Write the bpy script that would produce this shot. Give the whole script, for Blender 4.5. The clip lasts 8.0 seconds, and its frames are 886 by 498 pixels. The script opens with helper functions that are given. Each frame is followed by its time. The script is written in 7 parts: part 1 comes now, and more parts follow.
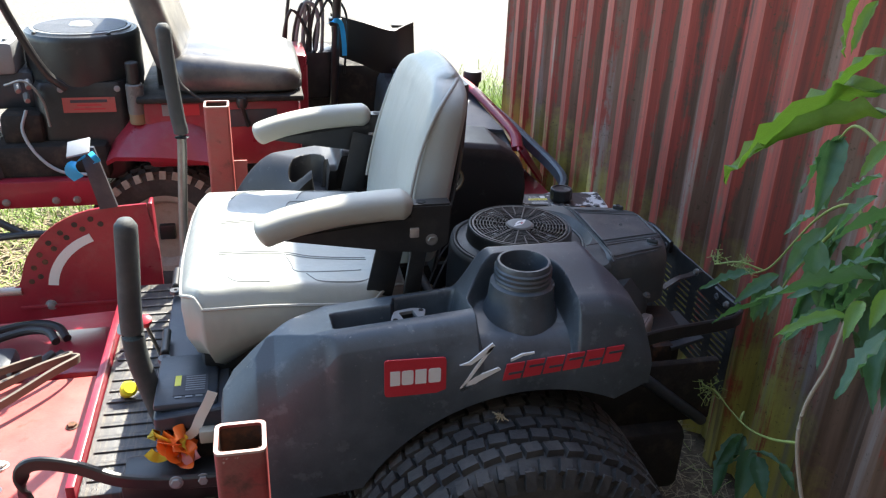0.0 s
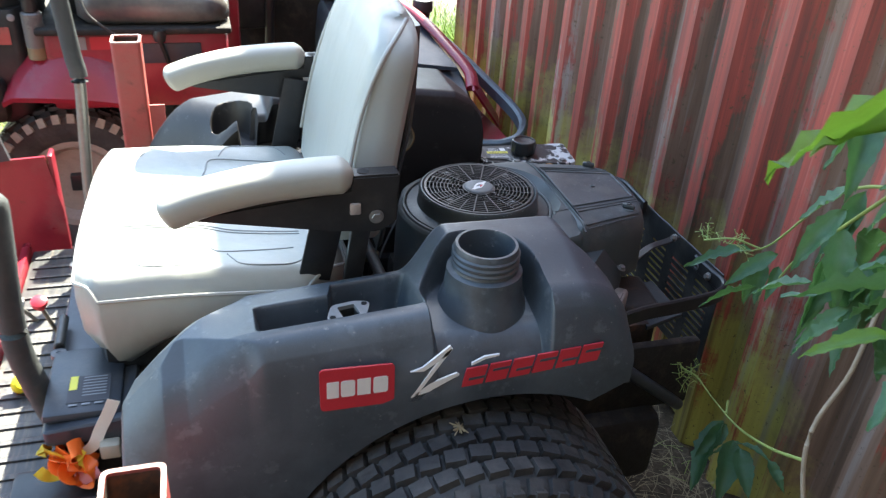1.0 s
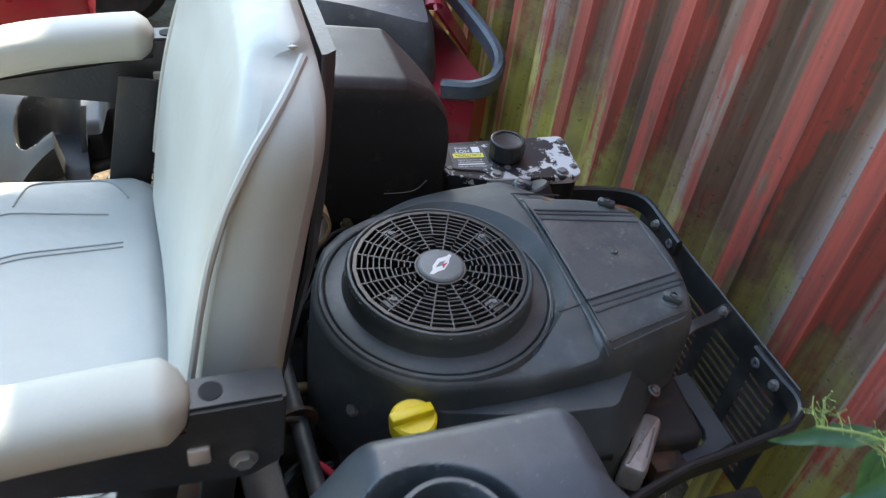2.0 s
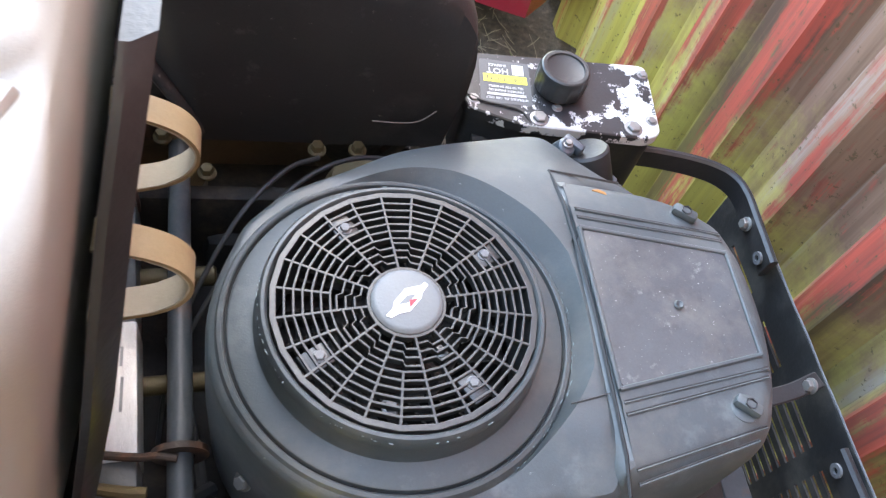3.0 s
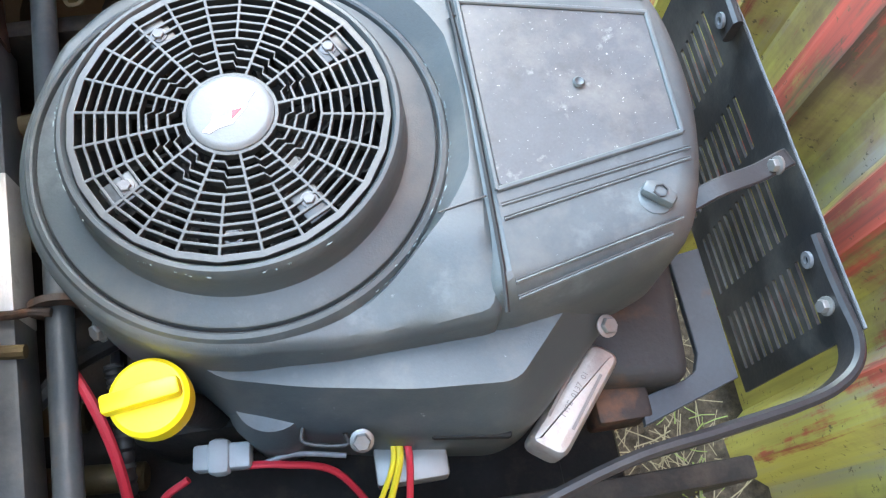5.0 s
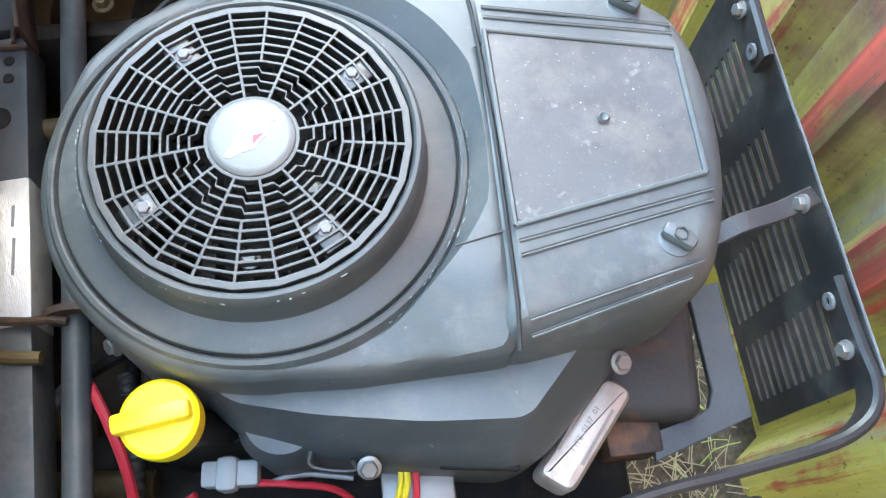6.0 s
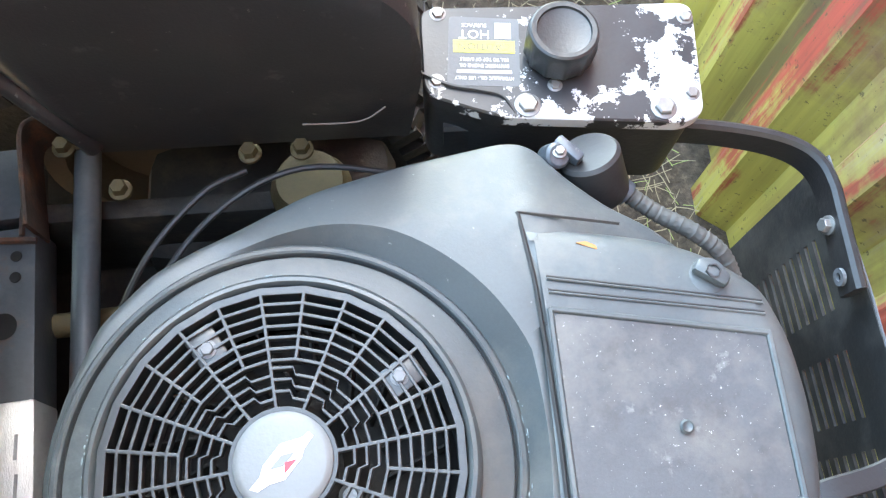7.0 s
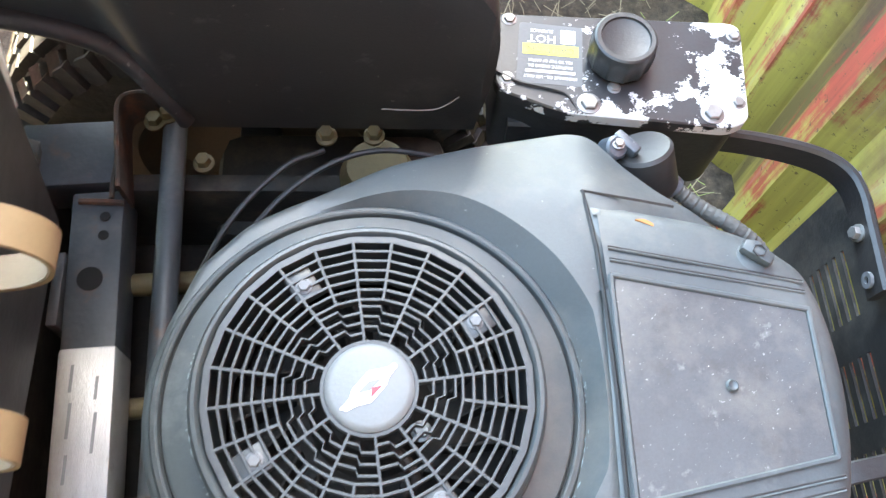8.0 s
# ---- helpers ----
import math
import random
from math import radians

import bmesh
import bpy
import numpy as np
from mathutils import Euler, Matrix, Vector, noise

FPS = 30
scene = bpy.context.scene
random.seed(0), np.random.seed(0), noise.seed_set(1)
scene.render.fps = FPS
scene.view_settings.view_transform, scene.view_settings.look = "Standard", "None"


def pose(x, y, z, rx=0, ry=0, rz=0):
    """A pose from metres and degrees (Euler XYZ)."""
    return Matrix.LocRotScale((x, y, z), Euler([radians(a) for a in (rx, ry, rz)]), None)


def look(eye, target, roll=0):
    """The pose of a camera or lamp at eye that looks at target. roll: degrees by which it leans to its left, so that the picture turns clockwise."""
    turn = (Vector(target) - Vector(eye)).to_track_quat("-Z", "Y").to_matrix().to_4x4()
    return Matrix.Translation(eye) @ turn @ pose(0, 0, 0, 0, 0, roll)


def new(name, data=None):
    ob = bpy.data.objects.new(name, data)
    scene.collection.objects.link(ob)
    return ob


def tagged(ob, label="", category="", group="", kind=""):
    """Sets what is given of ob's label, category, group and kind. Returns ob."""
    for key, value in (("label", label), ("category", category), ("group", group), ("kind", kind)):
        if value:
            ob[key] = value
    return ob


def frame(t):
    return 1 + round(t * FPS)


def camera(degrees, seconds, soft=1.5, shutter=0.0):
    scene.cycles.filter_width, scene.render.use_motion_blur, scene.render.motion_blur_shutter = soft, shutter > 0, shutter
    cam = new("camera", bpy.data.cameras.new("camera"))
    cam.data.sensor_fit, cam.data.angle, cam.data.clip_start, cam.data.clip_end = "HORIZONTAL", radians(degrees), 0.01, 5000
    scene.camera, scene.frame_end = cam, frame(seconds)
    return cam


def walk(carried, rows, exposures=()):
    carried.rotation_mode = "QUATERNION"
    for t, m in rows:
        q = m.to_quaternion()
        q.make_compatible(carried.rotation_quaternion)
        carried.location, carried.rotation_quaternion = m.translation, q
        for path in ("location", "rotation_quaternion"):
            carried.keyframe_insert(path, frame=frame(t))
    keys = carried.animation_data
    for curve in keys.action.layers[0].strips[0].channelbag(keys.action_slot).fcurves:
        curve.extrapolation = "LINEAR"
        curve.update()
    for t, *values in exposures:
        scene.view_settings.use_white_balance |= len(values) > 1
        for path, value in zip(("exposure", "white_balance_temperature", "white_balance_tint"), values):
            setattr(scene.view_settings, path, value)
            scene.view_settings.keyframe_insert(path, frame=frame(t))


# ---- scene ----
cam = camera(57.0, 8.0, soft=1.25, shutter=0.2)
PATH = [
    (0, (-0.534, -1.559, 1.405), (-0.124, 0.199, 0.544), 2.2),
    (0.5, (-0.514, -1.539, 1.396), (-0.075, 0.205, 0.521), 2.5),
    (1, (-0.478, -1.322, 1.372), (0.039, 0.323, 0.36), 4.1),
    (1.5, (-0.414, -0.95, 1.373), (0.197, 0.511, 0.151), 5.4),
    (2, (-0.279, -0.67, 1.345), (0.303, 0.727, 0.037), 8.3),
    (2.2, (-0.234, -0.574, 1.328), (0.312, 0.784, -0.035), 10.3),
    (3.3, (-0.078, -0.248, 1.209), (0.358, 0.713, -0.491), 21.5),
    (3.5, (-0.05, -0.229, 1.198), (0.351, 0.698, -0.528), 20.0),
    (4, (0.014, -0.225, 1.186), (0.316, 0.616, -0.603), 12.8),
    (4.5, (0.041, -0.284, 1.165), (0.276, 0.493, -0.663), 8.1),
    (4.7, (0.06, -0.3, 1.16), (0.288, 0.437, -0.685), 7.9),
    (6, (0.073, -0.274, 1.167), (0.24, 0.441, -0.693), 6.9),
    (6.5, (0.041, -0.161, 1.185), (0.179, 0.515, -0.692), 6.3),
    (7, (0.069, -0.056, 1.17), (0.196, 0.639, -0.701), 5.9),
    (7.5, (0.063, -0.055, 1.193), (0.186, 0.647, -0.676), 5.7),
    (8, (0.014, -0.128, 1.197), (0.139, 0.677, -0.63), 8.1),
]
walk(cam, [(t, look(eye, target, roll)) for t, eye, target, roll in PATH],
     exposures=[(0, 2.1, 6650, 7), (0.5, 1.9, 6650, 6), (1.0, 2.72, 6750, 3), (1.5, 2.68, 6950, 2), (2.2, 2.92, 7250, 4), (3.3, 4.75, 8000, 7), (4.0, 4.92, 7900, 4), (6.0, 4.91, 7750, -2), (6.5, 4.98, 7750, -2), (7.0, 4.86, 7850, 0), (7.5, 4.74, 7900, 0), (8.0, 4.84, 8000, 1)])

# ---- light: sun from behind the tall sheet wall, open sky ----
SUN = Vector((0.45, 0.80, 1.0)).normalized()
world = bpy.data.worlds.new("sky")
scene.world = world
world.use_nodes = True
wn = world.node_tree.nodes
sky = wn.new("ShaderNodeTexSky")
sky.sky_type, sky.sun_disc = "NISHITA", False
sky.sun_elevation = math.asin(SUN.z)
sky.sun_rotation = math.atan2(SUN.x, SUN.y)
wn["Background"].inputs["Strength"].default_value = 0.15
world.node_tree.links.new(sky.outputs["Color"], wn["Background"].inputs["Color"])
sun = new("sun", bpy.data.lights.new("sun", "SUN"))
sun.data.energy, sun.data.angle, sun.data.color = 4.6, radians(0.6), (1.0, 0.94, 0.84)
sun.matrix_world = look(tuple(SUN * 30), (0, 0, 0))


# ---- materials ----
def ramp_node(nt, stops):
    r = nt.nodes.new("ShaderNodeValToRGB")
    e = r.color_ramp.elements
    while len(e) < len(stops):
        e.new(0.5)
    for k, (pos, col) in zip(e, stops):
        k.position = pos
        k.color = (*col, 1) if len(col) == 3 else col
    return r


def noise_node(nt, vec, scale, detail=4.0, rough=0.55, stretch=None):
    n = nt.nodes.new("ShaderNodeTexNoise")
    n.inputs["Scale"].default_value, n.inputs["Detail"].default_value = scale, detail
    n.inputs["Roughness"].default_value = rough
    if stretch:
        m = nt.nodes.new("ShaderNodeMapping")
        m.inputs["Scale"].default_value = stretch
        nt.links.new(vec, m.inputs["Vector"])
        vec = m.outputs["Vector"]
    nt.links.new(vec, n.inputs["Vector"])
    return n


def mix_node(nt, fac, a, b):
    m = nt.nodes.new("ShaderNodeMix")
    m.data_type = "RGBA"
    for value, sock in ((fac, m.inputs[0]), (a, m.inputs[6]), (b, m.inputs[7])):
        if isinstance(value, (int, float)):
            sock.default_value = value
        elif isinstance(value, tuple):
            sock.default_value = (*value, 1)
        else:
            nt.links.new(value, sock)
    return m.outputs[2]


def surface(name, base, rough=0.5, metal=0.0, var=0.25, scale=9.0, fine=120.0, bump=0.15, bump_scale=None, stains=(), spec=0.5, coat=0.0, stretch=None, soft=None):
    """A weathered surface: base colour varied at two scales, stains as (colour, from, to, noise scale, strength), fine relief."""
    m = bpy.data.materials.new(name)
    m.use_nodes = True
    nt = m.node_tree
    p = nt.nodes["Principled BSDF"]
    tc = nt.nodes.new("ShaderNodeTexCoord").outputs["Object"]
    big = noise_node(nt, tc, scale, 5, 0.6, stretch)
    lo, hi = tuple(c * (1 - var) for c in base), tuple(min(1, c * (1 + var)) for c in base)
    r = ramp_node(nt, [(0.3, lo), (0.7, hi)])
    nt.links.new(big.outputs["Fac"], r.inputs["Fac"])
    small = noise_node(nt, tc, fine, 3, 0.6, stretch)
    r2 = ramp_node(nt, [(0.3, tuple(c * (1 - var * 0.5) for c in base)), (0.7, tuple(min(1, c * (1 + var * 0.5)) for c in base))])
    nt.links.new(small.outputs["Fac"], r2.inputs["Fac"])
    col = mix_node(nt, 0.45, r.outputs["Color"], r2.outputs["Color"])
    for scol, f0, f1, sc, amount in stains:
        n = noise_node(nt, tc, sc, 6, 0.65, stretch)
        rs = ramp_node(nt, [(f0, (0, 0, 0)), (f1, (amount, amount, amount))])
        nt.links.new(n.outputs["Fac"], rs.inputs["Fac"])
        col = mix_node(nt, rs.outputs["Color"], col, scol)
    nt.links.new(col, p.inputs["Base Color"])
    rr = ramp_node(nt, [(0.3, (rough * 0.8,) * 3), (0.75, (min(1, rough * 1.2),) * 3)])
    nt.links.new(big.outputs["Fac"], rr.inputs["Fac"])
    nt.links.new(rr.outputs["Color"], p.inputs["Roughness"])
    p.inputs["Metallic"].default_value = metal
    p.inputs["Specular IOR Level"].default_value = spec
    p.inputs["Coat Weight"].default_value = coat
    if bump:
        b = nt.nodes.new("ShaderNodeBump")
        b.inputs["Strength"].default_value, b.inputs["Distance"].default_value = bump, 0.002
        bn = noise_node(nt, tc, bump_scale or fine, 4, 0.6, stretch)
        nt.links.new(bn.outputs["Fac"], b.inputs["Height"])
        if soft:
            b2 = nt.nodes.new("ShaderNodeBump")
            b2.inputs["Strength"].default_value, b2.inputs["Distance"].default_value = soft[1], soft[2]
            nt.links.new(noise_node(nt, tc, soft[0], 3, 0.5, soft[3]).outputs["Fac"], b2.inputs["Height"])
            nt.links.new(b2.outputs["Normal"], b.inputs["Normal"])
        nt.links.new(b.outputs["Normal"], p.inputs["Normal"])
    return m


DUST = (0.22, 0.20, 0.17)
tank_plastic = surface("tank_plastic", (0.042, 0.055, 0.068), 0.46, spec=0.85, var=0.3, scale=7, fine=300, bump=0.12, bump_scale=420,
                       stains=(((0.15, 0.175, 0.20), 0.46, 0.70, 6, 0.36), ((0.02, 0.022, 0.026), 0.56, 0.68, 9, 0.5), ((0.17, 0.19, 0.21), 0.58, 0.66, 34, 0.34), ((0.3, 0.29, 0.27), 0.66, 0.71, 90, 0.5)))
# Same plastic for the far tank, with its shade put into the colour.
shaded_tank_plastic = surface("shaded_tank_plastic", (0.026, 0.025, 0.026), 0.5, spec=0.5, var=0.3, scale=7, fine=300, bump=0.12, bump_scale=420,
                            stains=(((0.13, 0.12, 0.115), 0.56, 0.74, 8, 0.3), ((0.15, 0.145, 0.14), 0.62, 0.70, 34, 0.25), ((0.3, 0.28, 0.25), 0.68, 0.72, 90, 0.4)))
engine_plastic = surface("engine_plastic", (0.050, 0.062, 0.066), 0.53, spec=0.7, var=0.25, scale=9, fine=400, bump=0.10, bump_scale=600,
                         stains=((DUST, 0.48, 0.72, 11, 0.30), ((0.03, 0.03, 0.032), 0.56, 0.68, 7, 0.45), ((0.16, 0.18, 0.185), 0.61, 0.72, 13, 0.45), ((0.35, 0.37, 0.37), 0.69, 0.73, 160, 0.5)))
panel_plastic = surface("panel_plastic", (0.072, 0.074, 0.077), 0.55, var=0.3, scale=14, fine=500, bump=0.15, bump_scale=900,
                        stains=((DUST, 0.48, 0.72, 16, 0.4), ((0.05, 0.045, 0.043), 0.55, 0.7, 40, 0.5), ((0.45, 0.44, 0.44), 0.655, 0.69, 330, 0.8), ((0.30, 0.29, 0.28), 0.62, 0.72, 45, 0.45)))
grille_plastic = surface("grille_plastic", (0.024, 0.027, 0.028), 0.40, spec=0.6, var=0.2, fine=300, bump=0.15, stains=((DUST, 0.55, 0.8, 30, 0.25),))
black_steel = surface("black_steel", (0.02, 0.02, 0.021), 0.38, var=0.35, scale=14, fine=200, bump=0.15,
                      stains=((DUST, 0.5, 0.85, 12, 0.16), ((0.12, 0.06, 0.03), 0.66, 0.8, 30, 0.4)))
rusty_steel = surface("rusty_steel", (0.05, 0.035, 0.028), 0.7, metal=0.2, var=0.5, scale=20, fine=180, bump=0.4,
                      stains=(((0.20, 0.08, 0.035), 0.48, 0.7, 25, 0.8),))
# Grimy black; also darkens gaps and recesses that lie in shade.
dark_grime_and_gaps = surface("dark_grime_and_gaps", (0.014, 0.012, 0.010), 0.8, var=0.5, scale=18, fine=150, bump=0.4, stains=(((0.09, 0.065, 0.045), 0.5, 0.75, 22, 0.6),))
zinc = surface("zinc", (0.26, 0.255, 0.245), 0.45, metal=0.7, var=0.2, scale=60, fine=400, bump=0.1, stains=(((0.25, 0.2, 0.15), 0.6, 0.8, 90, 0.6),))
brass = surface("brass", (0.105, 0.078, 0.036), 0.6, metal=0.4, var=0.35, scale=50, fine=300, bump=0.2, stains=(((0.1, 0.07, 0.04), 0.5, 0.7, 60, 0.7),))
vinyl = surface("vinyl", (0.375, 0.388, 0.36), 0.42, var=0.09, scale=6, fine=500, bump=0.18, bump_scale=900, soft=(7, 0.45, 0.012, (1.6, 1.6, 0.7)),
                stains=(((0.36, 0.35, 0.30), 0.52, 0.8, 7, 0.35), ((0.30, 0.28, 0.23), 0.66, 0.74, 16, 0.3)))
arm_foam = surface("arm_foam", (0.36, 0.355, 0.31), 0.5, var=0.08, scale=10, fine=400, bump=0.12, bump_scale=700,
                   stains=(((0.42, 0.36, 0.22), 0.55, 0.75, 9, 0.4),))
galvanised = surface("galvanised", (0.30, 0.30, 0.29), 0.5, metal=0.5, var=0.2, scale=6, fine=80)
# For the unseen wall that cuts off skylight.
sky_block_dark = surface("sky_block_dark", (0.045, 0.042, 0.036), 0.8, var=0.35, scale=3, fine=60, bump=0.4, stretch=(8, 8, 1))
guard_steel = surface("guard_steel", (0.026, 0.028, 0.029), 0.5, var=0.35, scale=14, fine=200, bump=0.15, stains=((DUST, 0.45, 0.75, 14, 0.4), ((0.015, 0.015, 0.016), 0.55, 0.68, 18, 0.7)))
bolt_grey = surface("bolt_grey", (0.12, 0.125, 0.13), 0.5, metal=0.0, var=0.25, scale=60, fine=300)
seam_grey = surface("seam_grey", (0.26, 0.27, 0.26), 0.6, var=0.15, fine=400)
piping = surface("piping", (0.40, 0.40, 0.37), 0.5, var=0.15, fine=400)
red_paint = surface("red_paint", (0.27, 0.018, 0.034), 0.32, var=0.22, scale=8, fine=220, bump=0.08, coat=0.2,
                    stains=((DUST, 0.52, 0.85, 10, 0.35), ((0.10, 0.03, 0.025), 0.62, 0.74, 26, 0.5)))
# Faded paint; its pink also carries sunlight for the far socket post.
faded_and_lit_red = surface("faded_and_lit_red", (0.42, 0.09, 0.08), 0.55, var=0.2, scale=10, fine=220, bump=0.15,
                    stains=((DUST, 0.45, 0.8, 9, 0.5), ((0.13, 0.06, 0.045), 0.6, 0.72, 30, 0.6)))
primer_edge = surface("primer_edge", (0.45, 0.30, 0.27), 0.6, var=0.3, scale=40, fine=300)
rubber = surface("rubber", (0.034, 0.034, 0.035), 0.7, var=0.45, scale=22, fine=160, bump=0.9, bump_scale=110,
                 stains=(((0.16, 0.15, 0.135), 0.45, 0.8, 14, 0.45),))
mud_rubber = surface("mud_rubber", (0.34, 0.31, 0.26), 0.85, var=0.3, scale=30, fine=200, bump=0.5)
# Black rubber; also paints the shaded seam and grooves on the engine.
rubber_and_seam_black = surface("rubber_and_seam_black", (0.03, 0.03, 0.03), 0.5, var=0.2, fine=200)
grip_foam = surface("grip_foam", (0.045, 0.052, 0.055), 0.7, var=0.15, scale=20, fine=500, bump=0.5, bump_scale=600, stains=((DUST, 0.5, 0.8, 12, 0.3),))
yellow_plastic = surface("yellow_plastic", (0.85, 0.66, 0.02), 0.4, var=0.06, fine=300, bump=0.05, stains=(((0.5, 0.35, 0.02), 0.62, 0.75, 40, 0.4),))
orange_ribbon = surface("orange_ribbon", (0.92, 0.17, 0.02), 0.5, var=0.1, fine=100)
yellow_ribbon = surface("yellow_ribbon", (0.9, 0.62, 0.05), 0.5, var=0.1, fine=100)
white_ribbon = surface("white_ribbon", (0.75, 0.74, 0.68), 0.5, var=0.1, fine=100)
post_red = surface("post_red", (0.30, 0.055, 0.055), 0.5, var=0.35, scale=14, fine=220, bump=0.2,
                   stains=((DUST, 0.5, 0.8, 9, 0.4), ((0.07, 0.035, 0.03), 0.52, 0.64, 16, 0.75), ((0.62, 0.50, 0.46), 0.66, 0.70, 45, 0.7)))
dusty_vinyl = surface("dusty_vinyl", (0.05, 0.053, 0.06), 0.34, var=0.3, scale=9, fine=200, bump=0.15, spec=0.8, stains=((DUST, 0.36, 0.66, 6, 0.75), ((0.02, 0.02, 0.022), 0.60, 0.70, 14, 0.5)))
pink_ribbon = surface("pink_ribbon", (0.8, 0.35, 0.4), 0.5, var=0.1, fine=100)
blue_ribbon = surface("blue_ribbon", (0.02, 0.42, 0.85), 0.5, var=0.1, fine=100)
strap_leather = surface("strap_leather", (0.24, 0.18, 0.10), 0.6, var=0.15, scale=30, fine=300)
strap_inside = surface("strap_inside", (0.40, 0.37, 0.30), 0.7, var=0.1, scale=30, fine=300)
silver_tape = surface("silver_tape", (0.55, 0.55, 0.54), 0.38, metal=0.55, var=0.15, scale=30, fine=250, bump=0.3, stretch=(6, 1, 1), stains=(((0.2, 0.18, 0.15), 0.6, 0.75, 40, 0.5),))
ink = surface("ink", (0.05, 0.05, 0.06), 0.6, var=0.1)
white_print = surface("white_print", (0.74, 0.74, 0.73), 0.5, var=0.08, fine=300, stains=(((0.3, 0.3, 0.3), 0.66, 0.74, 120, 0.5),))
red_print = surface("red_print", (0.50, 0.03, 0.045), 0.45, var=0.12, fine=300, stains=(((0.06, 0.03, 0.03), 0.68, 0.76, 90, 0.5),))
yellow_print = surface("yellow_print", (0.78, 0.72, 0.08), 0.5, var=0.08, fine=300)
scuff_and_glint = surface("scuff_and_glint", (0.17, 0.22, 0.23), 0.5, var=0.3, scale=40, fine=300)
label_dark = surface("label_dark", (0.085, 0.088, 0.092), 0.5, var=0.2, fine=300)
grey_label = surface("grey_label", (0.23, 0.24, 0.26), 0.5, var=0.12, fine=300)
hub_plate = surface("hub_plate", (0.155, 0.168, 0.172), 0.5, metal=0.0, var=0.12, scale=40, fine=400)
pale_connector = surface("pale_connector", (0.36, 0.39, 0.40), 0.5, var=0.1, fine=200)
red_wire = surface("red_wire", (0.55, 0.03, 0.05), 0.45, var=0.12)
yellow_wire = surface("yellow_wire", (0.75, 0.6, 0.04), 0.45, var=0.1)
blue_plate = surface("blue_plate", (0.035, 0.042, 0.055), 0.42, var=0.25, scale=12, fine=200, stains=((DUST, 0.5, 0.8, 10, 0.3),))
slate_steel = surface("slate_steel", (0.044, 0.051, 0.057), 0.5, var=0.35, scale=16, fine=220, bump=0.15, stains=((DUST, 0.5, 0.78, 12, 0.35), ((0.09, 0.045, 0.025), 0.6, 0.72, 24, 0.7)))
# Near-black put where the shade inside holes and recesses would be.
hole_black = surface("hole_black", (0.006, 0.006, 0.006), 0.9, var=0.2)
mat_floor = surface("mat_floor", (0.06, 0.062, 0.065), 0.45, var=0.5, scale=8, fine=90, bump=0.6, stretch=(14, 1, 1), stains=(((0.30, 0.24, 0.16), 0.5, 0.75, 10, 0.5),))
stamp_grey = surface("stamp_grey", (0.20, 0.165, 0.15), 0.6, var=0.25, fine=300)
alloy = surface("alloy", (0.50, 0.45, 0.41), 0.5, metal=0.55, var=0.15, scale=30, fine=250, bump=0.2, stains=(((0.25, 0.14, 0.10), 0.5, 0.72, 24, 0.6),))
gasket_grey = surface("gasket_grey", (0.27, 0.28, 0.29), 0.5, metal=0.3, var=0.2, fine=300)
rim_dark = surface("rim_dark", (0.12, 0.085, 0.058), 0.7, var=0.35, scale=20, fine=200)
rim_paint = surface("rim_paint", (0.33, 0.29, 0.25), 0.6, var=0.25, scale=20, fine=200, stains=(((0.14, 0.10, 0.07), 0.55, 0.75, 20, 0.6),))
lens_film = surface("lens_film", (0.15, 0.15, 0.145), 0.3, var=0.2)
stem_green = surface("stem_green", (0.24, 0.30, 0.08), 0.55, var=0.2, scale=40, fine=200)
stem_wood = surface("stem_wood", (0.34, 0.27, 0.20), 0.75, var=0.25, scale=40, fine=300, bump=0.4)
straw = surface("straw", (0.30, 0.245, 0.15), 0.8, var=0.3, scale=15, fine=200)
silencer_steel = surface("silencer_steel", (0.030, 0.027, 0.025), 0.65, var=0.4, scale=20, fine=180, bump=0.3, stains=(((0.13, 0.06, 0.03), 0.56, 0.72, 25, 0.5),))
orange_leaf = surface("orange_leaf", (0.38, 0.17, 0.05), 0.6, var=0.2)
grass_green = surface("grass_green", (0.17, 0.26, 0.035), 0.7, var=0.4, scale=6, fine=60)


